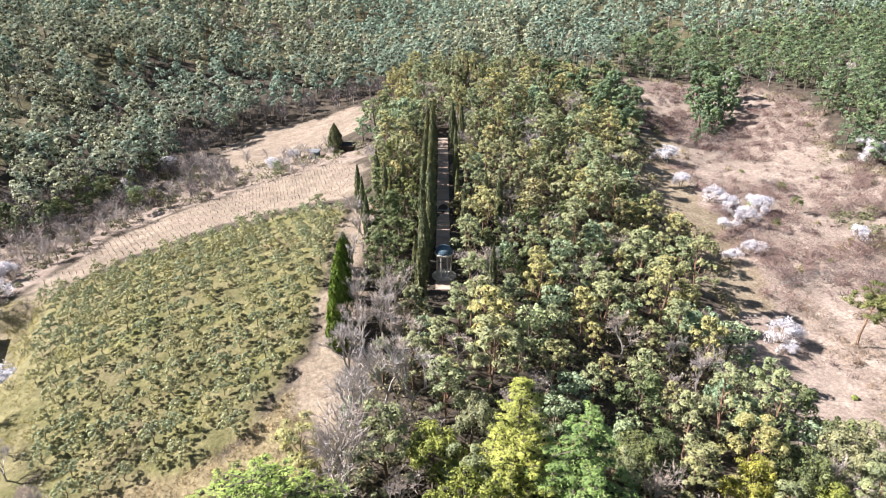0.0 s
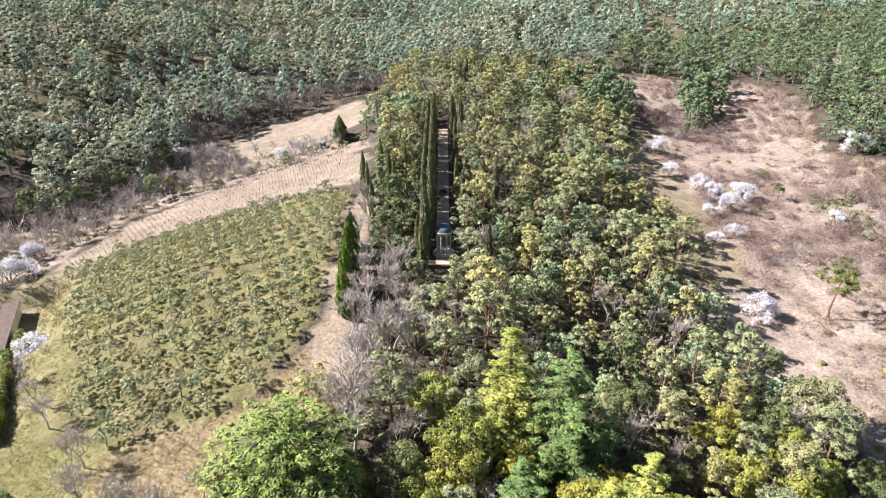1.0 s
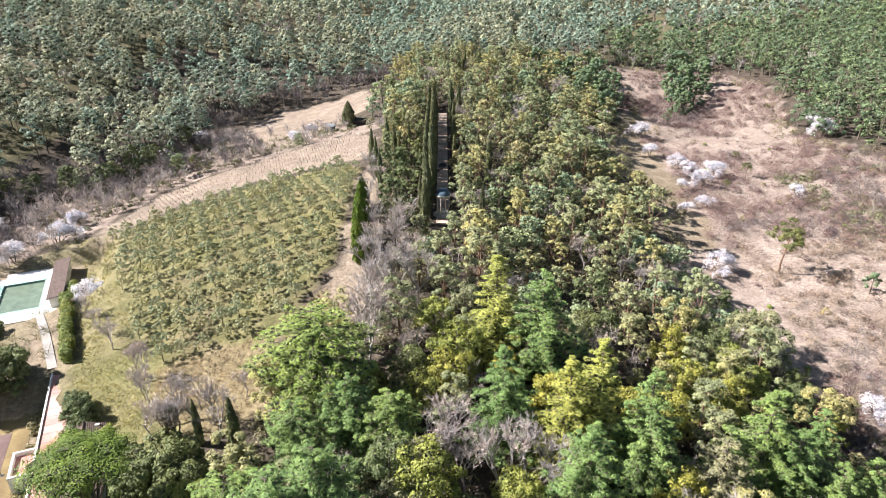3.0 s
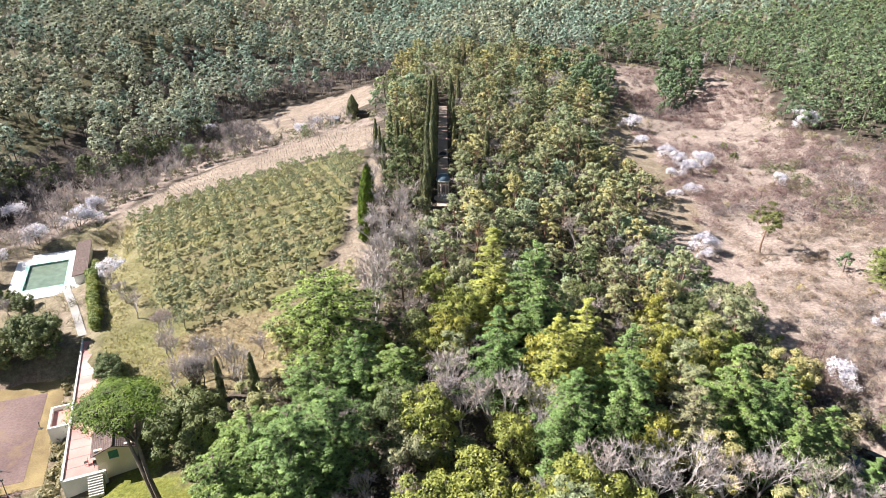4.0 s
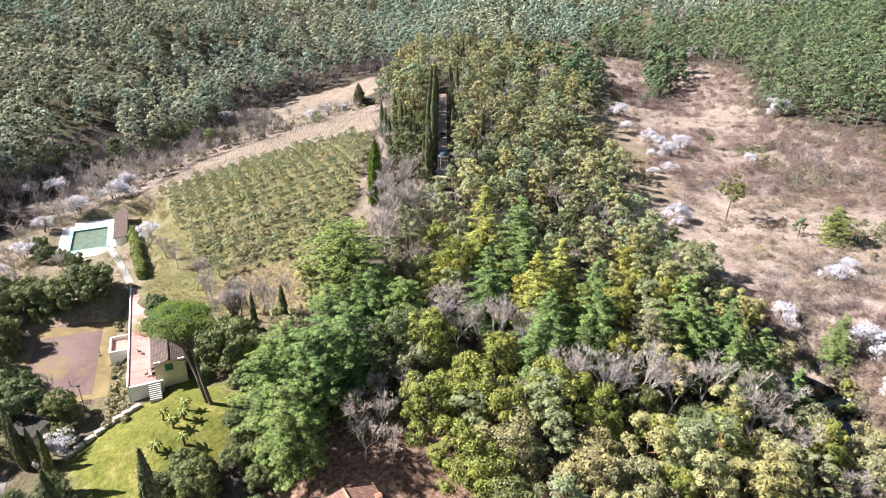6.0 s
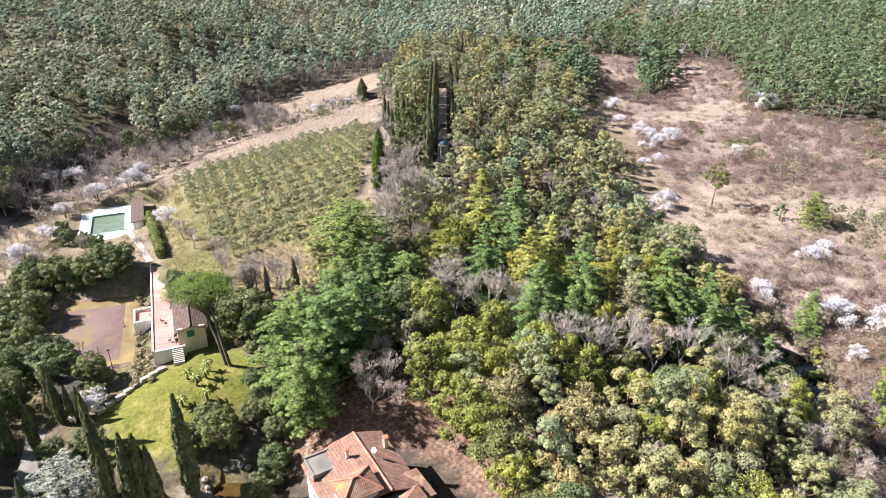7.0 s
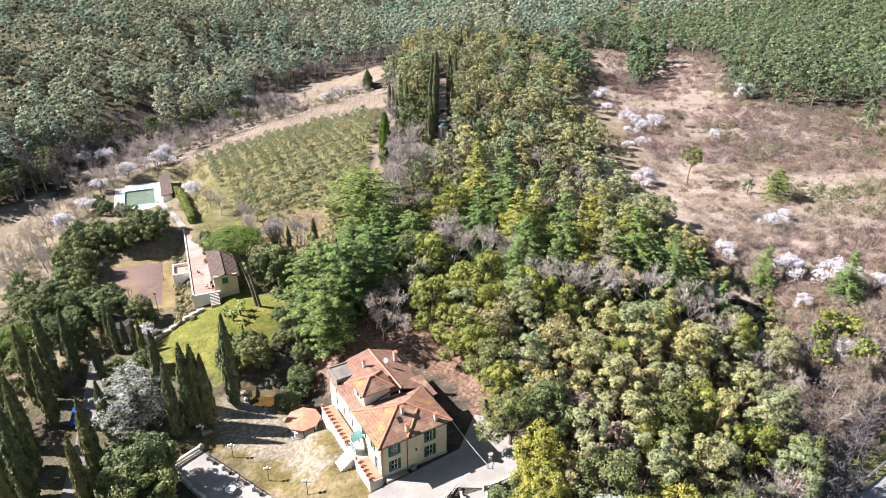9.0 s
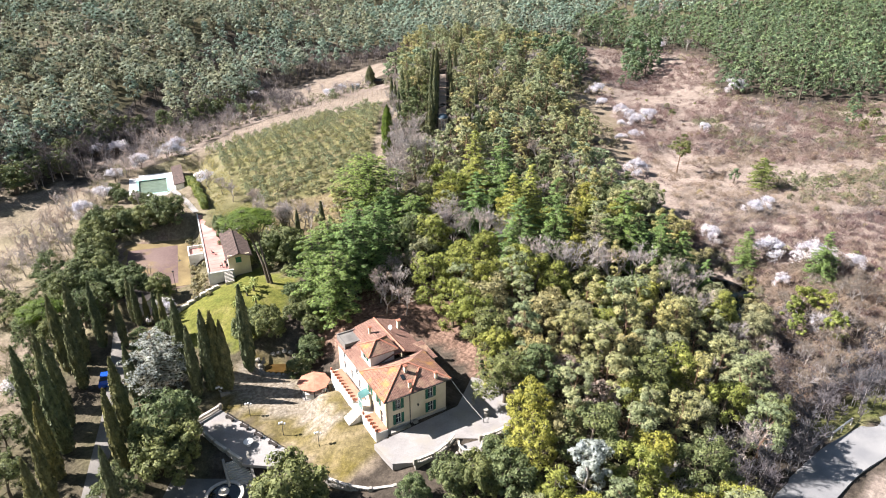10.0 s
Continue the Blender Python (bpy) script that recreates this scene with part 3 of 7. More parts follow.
def blossom_kind(name, seed, height, spread):
    rng = np.random.default_rng(seed)
    g, tips = bare_branches(rng, height, spread, 3, 3, 0.02, 3)
    cs = [tuple(t[0]) for t in tips]
    return g.mesh(name + "_trunk", BARK), leaf_mesh(name + "_crown", sprays(rng, cs, [height * 0.13] * len(cs), max(4, 3000 // len(cs)), 0.1, 0.9, 0, 0.7), BLOSSOM)


def plant_tree(name, kinds, places, label, category, group, own_height):
    """Sets trees of the given kinds at (x, y, height)."""
    rnd = random.Random(name + label)
    for i, (x, y, h) in enumerate(places):
        trunk, crown = kinds[i % len(kinds)]
        s = h / own_height
        w = s * rnd.uniform(0.9, 1.12)
        m = Matrix.Translation((x, y, ground(x, y))) @ Matrix.Rotation(rnd.uniform(0, 6.28), 4, "Z") @ Matrix.Diagonal((w, w, s, 1))
        tree = thing(name, m, label, category, group)
        part("trunk", trunk, None, tree)
        part("crown", crown, None, tree)


def brush_drift(x, y):
    """Where bramble has taken the clearing."""
    return inside(x, y, CLEARING) and x > 58 + 0.05 * y and noise.noise((x * 0.05, y * 0.05, 1.3)) + 0.5 * noise.noise((x * 0.15, y * 0.15, 4.3)) + 0.012 * (x - 84) > -0.1


# ---- regions of the land ----
def inside(x, y, outline):
    hit, n = False, len(outline)
    for i in range(n):
        (x0, y0), (x1, y1) = outline[i], outline[(i + 1) % n]
        if (y0 > y) != (y1 > y) and x < (x1 - x0) * (y - y0) / (y1 - y0) + x0:
            hit = not hit
    return hit


GROVE = ((-79, 109), (-66, 121), (-50, 129), (-28, 132), (-22, 127), (-21, 100), (-21, 78), (-26, 65), (-34, 59), (-46, 54), (-55, 66), (-68, 88))
VINEYARD = ((-86, 114), (-78, 139), (-56, 160), (-28, 168), (-20, 160), (-20, 134), (-30, 136), (-52, 133), (-68, 125), (-80, 112))
FIELD = ((-79, 198), (-64, 228), (-36, 238), (-26, 226), (-27, 200), (-38, 186), (-54, 182), (-68, 184))
CLEARING = ((73, 272), (71, 216), (56, 180), (49, 147), (57, 134), (54, 107), (44, 92), (49, 78), (60, 60), (66, 44), (76, 26), (92, 14), (180, 20), (200, 132), (165, 143), (138, 150), (125, 170), (121, 189), (127, 206), (133, 222), (134, 240), (127, 264), (112, 268), (90, 280))
PARK = ((-18, 160), (-15, 118), (-12, 90), (-11, 72), (-15, 58), (-25, 45), (-30, 34), (-30, 22), (-18, 16), (-12, 4), (-2, 2), (8, -4), (6, -16), (12, -26), (10, -44), (30, -52), (40, -38), (50, -25), (54, -17), (56, -4), (59, 8), (60, 16), (59, 30), (60, 52), (54, 68), (49, 80), (41, 92), (50, 108), (54, 130), (46, 147), (53, 178), (68, 215), (70, 268), (-10, 268), (-22, 205), (-12, 180))
LAWN = ((-55, 13), (-50, 20), (-42, 28), (-33, 24), (-30, 10), (-38, 2), (-48, 2))
VERGE = ((-90, 112), (-78, 106), (-66, 86), (-54, 64), (-44, 50), (-34, 40), (-40, 30), (-48, 30), (-57, 48), (-68, 72), (-78, 94))
STRAW_SLOPE = ((-46, 54), (-34, 59), (-26, 65), (-21, 72), (-16, 60), (-22, 46), (-34, 40), (-42, 44))
LOW_MEADOW = ((-175, 20), (-175, 78), (-128, 88), (-104, 92), (-98, 72), (-92, 40), (-104, 10), (-130, -10))
WEST_FOOT = ((-130, 74), (-124, 82), (-119, 92), (-117, 108), (-117, 126), (-150, 122), (-200, 100), (-200, 62), (-160, 64))
YARD = ((-42, -8), (-34, 2), (-24, -2), (-14, -14), (-7, -25), (-14, -30), (-24, -22), (-34, -14))
VILLA_WOOD = ((-22, 0), (-24, 10), (-14, 20), (0, 18), (8, 6), (12, -8), (6, -8), (2, 0), (-6, 4), (-14, 0))
YARD_STONES = ((-40, -5), (-36, -9), (-31, -12.6), (-24, -16.5), (-19.5, -20.5), (-15.5, -21.5), (-15.5, -18), (-19.5, -12.5), (-21, -6), (-27, -3), (-35, -1))
ROADSIDE = ((62, -13), (70, -7), (86, -1), (110, 4), (130, 4), (130, -1), (100, -3), (80, -8), (66, -15))
HOME = ((-130, -60), (-40, -60), (-30, 0), (-34, 40), (-48, 54), (-66, 90), (-80, 116), (-100, 100), (-130, 70))
ROAD_BANK = ((36, -62), (48, -43), (58, -32), (68, -24), (80, -17.5), (102, -11), (140, -9), (140, -62))
VALLEY = ((-118, 100), (-112, 130), (-97, 148), (-88, 172), (-79, 198), (-54, 182), (-24, 184), (-20, 168), (-56, 160), (-80, 140), (-88, 114), (-100, 100))
TRACK = ((-21, 64), (-15, 62), (-13.5, 80), (-14.5, 100), (-16, 130), (-20.5, 130), (-20, 100), (-19.5, 80))
GLADE = ((49, 147), (57, 134), (54, 107), (66, 110), (70, 140), (70, 180), (80, 216), (71, 216), (56, 180))
COURT = ((-80, 47), (-67, 52), (-56, 25), (-69, 19))


def soft_in(x, y, outline, edge):
    """1 well inside an outline, 0 outside, ragged between."""
    x += edge * noise.noise((x * 0.12, y * 0.12, 3.1))
    y += edge * noise.noise((x * 0.12, y * 0.12, 9.7))
    return 1.0 if inside(x, y, outline) else 0.0


def build_ground():
    far = [600, 900, 1400, 2200, 3500]
    xs = [-f for f in far[::-1]] + [-520, -460, -400, -350, -310, -280] + [-252 + 6 * x for x in range(20)] + [x * 2.0 for x in range(-66, 91)] + [186 + 6 * x for x in range(14)] + [280, 310, 350, 400, 460, 520] + far
    ys = [-3500, -2000, -1000, -500, -300, -200, -150] + [y * 2.0 for y in range(-60, 146)] + [295 + 5 * y for y in range(26)] + [440, 470, 510, 560, 620, 700, 850, 1100, 1600, 2500, 3500]
    nx, ny = len(xs), len(ys)
    verts = np.zeros((nx * ny, 3), np.float32)
    use = {k: np.zeros(nx * ny, np.float32) for k in ("dry", "green", "straw", "earth", "stony", "lush", "moss", "rust")}
    for j, y in enumerate(ys):
        for i, x in enumerate(xs):
            k = j * nx + i
            z = ground(x, y)
            near = -130 < x < 180 and -60 < y < 290
            if not (near and any(abs(x - p[0]) + abs(y - p[1]) < 22 for p in PADS)):
                z += 0.35 * noise.noise((x * 0.11, y * 0.11, 0.5)) + 0.15 * noise.noise((x * 0.37, y * 0.37, 2.5))
            verts[k] = (x, y, z)
            if not near:
                use["green"][k] = 0.25
                use["dry"][k] = 0.3 if noise.noise((x * 0.02, y * 0.02, 7.0)) > 0.2 else 0.0
                if x < -128 and y < 110:
                    use["dry"][k] = 0.8
                continue
            use["dry"][k] = max(0.95 * soft_in(x, y, TRACK, 2), soft_in(x, y, CLEARING, 5) * (0.88 if brush_drift(x, y) else 1.0), 0.72 * soft_in(x, y, VINEYARD, 3), 0.75 * soft_in(x, y, FIELD, 4), 0.75 * soft_in(x, y, VALLEY, 5), soft_in(x, y, YARD, 1.5), 0.85 * soft_in(x, y, LOW_MEADOW, 5) * (1 - soft_in(x, y, WEST_FOOT, 3)), 0.85 * soft_in(x, y, ROAD_BANK, 1), (0.5 if y > 22 and x < -60 else 0.7 if x < -71 else 0.0) * soft_in(x, y, HOME, 3))
            # Little straw by the drive: shade there is put into the ground colour.
            use["straw"][k] = max((0.3 if y > 4 or x < -71 else 0.12) * soft_in(x, y, HOME, 3), 0.55 * soft_in(x, y, GLADE, 5), 0.35 * soft_in(x, y, TRACK, 2), (0.45 + 0.5 * noise.noise((x * 0.16, y * 0.16, 41))) * soft_in(x, y, GROVE, 2), soft_in(x, y, STRAW_SLOPE, 3), 0.2 * soft_in(x, y, VINEYARD, 3), 0.2 * soft_in(x, y, FIELD, 3), 0.6 * soft_in(x, y, YARD, 1.5), 0.6 * soft_in(x, y, VERGE, 4), 0.2 * soft_in(x, y, LOW_MEADOW, 5))
            use["green"][k] = max((0.14 + 0.35 * noise.noise((x * 0.09, y * 0.09, 15))) * soft_in(x, y, HOME, 3), (0.42 + 0.4 * noise.noise((x * 0.13, y * 0.13, 51))) * soft_in(x, y, GROVE, 2), 0.06 * soft_in(x, y, LOW_MEADOW, 5), 0.8 * soft_in(x, y, ROADSIDE, 1), soft_in(x, y, LAWN, 2), (0.45 + 0.4 * noise.noise((x * 0.1, y * 0.1, 5))) * soft_in(x, y, VERGE, 3),
                                  0.0)
            use["moss"][k] = (0.8 + 0.4 * noise.noise((x * 0.2, y * 0.2, 1))) * soft_in(x, y, YARD, 1)
            use["rust"][k] = 0.85 * soft_in(x, y, VILLA_WOOD, 2)
            use["lush"][k] = soft_in(x, y, LAWN, 2)
            use["stony"][k] = 0.6 * soft_in(x, y, YARD_STONES, 2.5)
            use["earth"][k] = soft_in(x, y, COURT, 0.5) * 0.8
    i, j = np.meshgrid(np.arange(nx - 1), np.arange(ny - 1))
    a = (j * nx + i).ravel()
    me = array_mesh("ground", verts, np.stack((a, a + 1, a + nx + 1, a + nx), 1), GROUND)
    for k, values in use.items():
        me.attributes.new(k, "FLOAT", "POINT").data.foreach_set("value", np.clip(values, 0, 1))
    me.polygons.foreach_set("use_smooth", np.ones(len(me.polygons), bool))
    return tagged(new("ground", me), "hilly ground of leaf litter, dry grass and green turf", "ground", kind="structure")


build_ground()


def strip(name, line, width, lift, material, label, category, kind="structure", across=3, sag=True):
    """A road or path laid along a line over the ground, with a small thickness."""
    pts = []
    for (x0, y0), (x1, y1) in zip(line, line[1:]):
        n = max(2, int(math.hypot(x1 - x0, y1 - y0) / 1.5))
        pts += [(x0 + (x1 - x0) * k / n, y0 + (y1 - y0) * k / n) for k in range(n)]
    pts.append(line[-1])
    for _ in range(6):
        pts = [pts[0]] + [tuple((a + 2 * b + c) / 4 for a, b, c in zip(p, q, r)) for p, q, r in zip(pts, pts[1:], pts[2:])] + [pts[-1]]
    g, rows = Geo(), []
    for k, (x, y) in enumerate(pts):
        (xa, ya), (xb, yb) = pts[max(k - 1, 0)], pts[min(k + 1, len(pts) - 1)]
        d = Vector((xb - xa, yb - ya)).normalized()
        z = max(ground(x + d.y * width * f, y - d.x * width * f) for f in (-0.5, 0, 0.5)) + lift
        rows.append([(x + d.y * width * (f - 0.5), y - d.x * width * (f - 0.5), z) for f in (0, 1)])
    n = len(rows)
    vs = [p for r in rows for p in r] + [(p[0], p[1], p[2] - 0.9) for r in rows for p in r]
    fs = []
    for k in range(n - 1):
        a = 2 * k
        fs += [(a, a + 2, a + 3, a + 1), (a, 2 * n + a, 2 * n + a + 2, a + 2), (a + 1, a + 3, 2 * n + a + 3, 2 * n + a + 1)]
    g.add(vs, fs)
    return single(name, g, material, label, category, kind=kind)


strip("road", ((32, -55), (44, -39), (54, -28.5), (64, -20.3), (77, -13.2), (100, -7), (140, -5)), 6.2, 0.12, ROAD, "pale worn asphalt lane beside the wood", "road")
strip("drive", ((-40, -62), (-46, -42), (-50.5, -28), (-55, -13), (-60, 0), (-64, 10)), 2.7, 0.08, GRAVEL, "grey gravel drive between rows of cypresses", "drive")
strip("garden_path", ((0, 95), (0, 100), (0, 110), (0, 172)), 2.6, 0.1, EARTH, "stepped pale path up the garden axis", "path")


# ---- villa: its own axes run along the front (x) and back from it (y) ----
VILLA = pose(-8.0, -23.3, 0, 0, 0, 31)


def facade(geo, a, b, z0, z1, holes, thick=0.35):
    """A wall from a to b with openings (from, to, sill, head) cut through it; thickness to its left."""
    a, b = Vector(a), Vector(b)
    d = (b - a).normalized()
    m = Matrix(((d.x, -d.y, 0, a.x), (d.y, d.x, 0, a.y), (0, 0, 1, 0), (0, 0, 0, 1)))
    length = (b - a).length
    us = sorted({0.0, length, *(h[0] for h in holes), *(h[1] for h in holes)})
    for u0, u1 in zip(us, us[1:]):
        cut = sorted((h[2], h[3]) for h in holes if h[0] <= u0 + 1e-6 and h[1] >= u1 - 1e-6)
        z = z0
        for s, t in cut:
            geo.box(u0, u1, 0, thick, z, s, m)
            z = t
        geo.box(u0, u1, 0, thick, z, z1, m)
    return m


def window_in(parent, m, u0, u1, s, t, shutters=True, name="window"):
    """A casement with frame, glass, sill and a pair of open louvred shutters."""
    w = Geo().box(u0, u0 + 0.05, 0.12, 0.2, s, t, m).box(u1 - 0.05, u1, 0.12, 0.2, s, t, m).box(u0, u1, 0.12, 0.2, t - 0.05, t, m)
    w.box(u0, u1, 0.12, 0.2, s, s + 0.05, m).box((u0 + u1) / 2 - 0.03, (u0 + u1) / 2 + 0.03, 0.11, 0.19, s, t, m).box(u0, u1, 0.13, 0.18, (s + t) / 2, (s + t) / 2 + 0.04, m)
    win = part(name, w, WHITE_PAINT, parent)
    part("pane", Geo().box(u0 + 0.02, u1 - 0.02, 0.15, 0.17, s, t, m), GLASS, win)
    part("sill", Geo().box(u0 - 0.12, u1 + 0.12, -0.12, 0.1, s - 0.09, s, m), PALE_STONE, win)
    if shutters:
        wide = (u1 - u0) / 2
        for x0 in (u0 - wide - 0.02, u1 + 0.02):
            g = Geo().box(x0, x0 + wide, -0.07, -0.02, s, t, m)
            for k in range(9):
                z = s + 0.12 + (t - s - 0.24) * k / 9
                g.box(x0 + 0.07, x0 + wide - 0.07, -0.1, -0.07, z, z + 0.09, m)
            part("shutter", g, SHUTTER, win, "dark green louvred shutter")


def hip(geo_x, geo_y, x0, x1, y0, y1, eave, ridge, inset, thick=0.14, axis="x"):
    """Four roof planes over a rectangle; ridge along x or y."""
    if axis == "x":
        ym = (y0 + y1) / 2
        a, b = (x0 + inset, ym, ridge), (x1 - inset, ym, ridge)
        geo_y.slab(((x0, y0, eave), (x1, y0, eave), b, a), thick).slab(((x1, y1, eave), (x0, y1, eave), a, b), thick)
        geo_x.slab(((x0, y1, eave), (x0, y0, eave), a), thick).slab(((x1, y0, eave), (x1, y1, eave), b), thick)
    else:
        xm = (x0 + x1) / 2
        a, b = (xm, y0 + inset, ridge), (xm, y1 - inset, ridge)
        geo_y.slab(((x0, y0, eave), (x1, y0, eave), a), thick).slab(((x1, y1, eave), (x0, y1, eave), b), thick)
        geo_x.slab(((x0, y1, eave), (x0, y0, eave), a, b), thick).slab(((x1, y0, eave), (x1, y1, eave), b, a), thick)
    return a, b


def chimney(parent, x, y, z0, z1, w=0.42):
    c = part("chimney", Geo().box(x - w / 2, x + w / 2, y - w / 2, y + w / 2, z0, z1), PLASTER, parent, "plastered chimney stack")
    g = Geo().box(x - w * 0.7, x + w * 0.7, y - w * 0.7, y + w * 0.7, z1 + 0.14, z1 + 0.22)
    for sx in (-1, 1):
        for sy in (-1, 1):
            g.box(x + sx * w * 0.38 - 0.05, x + sx * w * 0.38 + 0.05, y + sy * w * 0.38 - 0.05, y + sy * w * 0.38 + 0.05, z1, z1 + 0.14)
    g.slab(((x - w * 0.75, y - w * 0.75, z1 + 0.24), (x + w * 0.75, y - w * 0.75, z1 + 0.24), (x + w * 0.75, y, z1 + 0.42), (x - w * 0.75, y, z1 + 0.42)), 0.05)
    g.slab(((x + w * 0.75, y + w * 0.75, z1 + 0.24), (x - w * 0.75, y + w * 0.75, z1 + 0.24), (x - w * 0.75, y, z1 + 0.42), (x + w * 0.75, y, z1 + 0.42)), 0.05)
    part("cap", g, ROOF_FLAT, c)


def build_villa():
    villa = thing("villa", VILLA, "two-storey cream plastered villa with clay tile roofs and green shutters", "house")
    # front wing
    front = Geo()
    top = ((1.55, 2.45, 3.5, 5.25), (7.15, 8.05, 3.5, 5.25))
    low = ((1.55, 2.45, 0.85, 2.65), (7.15, 8.05, 0.85, 2.65))
    mf = facade(front, (0.55, 0.55), (10.9, 0.55), -1.0, 6.0, top + low)
    part("front_wall", front, PLASTER, villa, "cream plaster front wall")
    for h in top + low:
        window_in(villa, mf, *h)
    side = Geo()
    left_holes = ((1.2, 1.9, 3.6, 5.2), (4.1, 4.8, 3.6, 5.2), (1.6, 2.4, 0.9, 2.6), (4.9, 5.9, 0.55, 2.8))
    ml = facade(side, (0.55, 7.6), (0.55, 0.55), -1.5, 6.0, left_holes)
    part("west_wall", side, PLASTER, villa)
    for k, h in enumerate(left_holes):
        window_in(villa, ml, *h, shutters=k < 2)
    rest = Geo()
    facade(rest, (10.9, 0.9), (10.9, 7.6), -1.0, 6.0, ())
    facade(rest, (10.9, 7.95), (0.55, 7.95), -1.0, 6.0, ())
    part("inner_wall", rest, PLASTER, villa)
    # rear wing
    rear = Geo()
    rear_holes = ((2.0, 2.8, 3.1, 4.6), (7.2, 8.0, 3.1, 4.6), (2.0, 2.8, 0.9, 2.4), (8.0, 8.8, 0.9, 2.4), (5.0, 5.8, 0.9, 2.4))
    mr = facade(rear, (1.0, 19.9), (1.0, 8.0), -3.6, 5.15, rear_holes)
    part("rear_west_wall", rear, WHITE, villa, "pale plaster wall of the rear wing")
    for h in rear_holes:
        window_in(villa, mr, *h, shutters=False)
    back = Geo()
    facade(back, (11.6, 8.3), (11.6, 19.9), -1.0, 5.6, ())
    facade(back, (11.6, 20.25), (1.0, 20.25), -3.0, 5.3, ())
    part("rear_wall", back, PLASTER, villa)
    # tower
    tower = Geo()
    mt = facade(tower, (2.1, 12.4), (2.1, 9.1), 5.0, 8.15, ((1.1, 1.9, 6.5, 7.7),))
    facade(tower, (2.45, 9.1), (6.3, 9.1), 5.0, 8.15, ())
    facade(tower, (6.3, 9.45), (6.3, 12.4), 5.0, 8.15, ())
    facade(tower, (6.3, 12.75), (2.1, 12.75), 5.0, 8.15, ())
    part("tower_wall", tower, WHITE, villa, "white plaster lantern tower above the roof")
    window_in(villa, mt, 1.1, 1.9, 6.5, 7.7)
    # roofs
    fx, fy = Geo(), Geo()
    a, b = hip(fx, fy, -0.05, 11.6, -0.05, 9.0, 6.1, 8.15, 5.2)
    part("front_roof", fy, ROOF_Y, villa, "weathered clay tile roof slopes")
    part("hip_slope", fx, ROOF_X, villa, "orange lichened clay tile slope")
    tx, ty = Geo(), Geo()
    c, d = hip(tx, ty, 1.55, 6.85, 8.55, 12.95, 8.2, 9.5, 2.3)
    part("tower_roof", ty, ROOF_Y, villa)
    part("tower_hip_slope", tx, ROOF_X, villa, "orange lichened clay tile slope")
    rx, ry = Geo(), Geo()
    rx.slab(((0.45, 20.4, 5.25), (0.45, 8.9, 5.25), (6.1, 8.9, 7.1), (6.1, 16.4, 7.1), (4.4, 16.4, 6.55), (4.4, 20.4, 6.55)), 0.14)
    rx.slab(((12.1, 8.6, 5.7), (12.1, 20.4, 5.7), (8.0, 20.4, 7.25), (8.0, 8.6, 7.25)), 0.14)
    rx.slab(((4.4, 20.5, 6.6), (4.4, 16.2, 6.6), (8.05, 16.2, 7.3), (8.05, 20.5, 7.3)), 0.14)
    rx.slab(((6.1, 16.2, 7.05), (6.1, 8.9, 7.05), (8.0, 8.6, 7.25), (8.0, 16.2, 7.25)), 0.14)
    part("rear_roof", rx, ROOF_REAR, villa)
    ry.slab(((9.6, 7.2, 5.15), (13.3, 7.2, 5.15), (12.7, 11.3, 6.25), (7.8, 11.3, 6.25)), 0.14)
    part("porch_roof", ry, ROOF_Y, villa, "dull red clay tile roof of the side porch")
    porch = Geo().box(10.9, 12.9, 7.5, 7.8, -0.3, 5.05).box(12.6, 12.9, 7.5, 11.2, -0.3, 5.05)
    part("porch_wall", porch, PLASTER, villa)
    # raised kerb of the roof terrace behind
    part("roof_terrace", Geo().box(0.9, 4.3, 16.6, 20.0, 5.75, 6.3).box(0.8, 4.4, 19.9, 20.1, 5.9, 6.5).box(0.8, 1.0, 16.5, 20.1, 5.4, 6.42), GRAVEL, villa, "grey tiled flat roof terrace with a low kerb")
    # ridge and hip tiles
    def capping(p, q, lift=0.03):
        return Geo().tube(((p[0], p[1], p[2] + lift), (q[0], q[1], q[2] + lift)), (0.13, 0.13), 6)
    for p, q in ((a, (0, 0, 6.1)), (a, b), (b, (11.55, 0, 6.1)), (a, (0, 8.9, 6.1)), ((7.6, 3.1, 7.6), (4.4, 0.0, 6.16)),
                 (c, (1.6, 8.6, 8.2)), (c, d), (d, (6.8, 8.6, 8.2)), (c, (1.6, 12.9, 8.2)), (d, (6.8, 12.9, 8.2)), ((8.0, 8.7, 7.25), (8.0, 20.4, 7.3))):
        part("ridge_tiles", capping(p, q), ROOF_FLAT, villa)
    # gutters and pipes
    part("gutter", Geo().box(-0.1, 11.6, -0.14, -0.02, 5.93, 6.05), IRON, villa, "dark metal gutter")
    part("downpipe", Geo().tube(((4.5, 0.45, 5.95), (4.5, 0.45, 0.0)), (0.06, 0.06), 6), IRON, villa, "dark metal downpipe")
    chimney(villa, 5.3, 3.3, 7.3, 8.5)
    chimney(villa, 4.75, 0.9, 6.4, 7.35)
    chimney(villa, 9.3, 0.9, 6.4, 7.3)
    chimney(villa, 5.6, 16.9, 6.7, 7.9)
    chimney(villa, 11.0, 16.8, 5.9, 7.6, 0.5)
    part("skylight", Geo().slab(((4.2, 2.2, 7.22), (4.75, 2.2, 7.22), (4.75, 2.95, 7.57), (4.2, 2.95, 7.57)), 0.1), GLASS, villa, "small glazed skylight", )
    part("satellite_dish", Geo().lathe(((0.02, 0.0), (0.25, 0.05), (0.4, 0.14), (0.37, 0.14), (0.24, 0.08)), 14), WHITE_PAINT, villa, "white satellite dish", pose(8.7, 15.2, 8.0, 60, 0, -60))
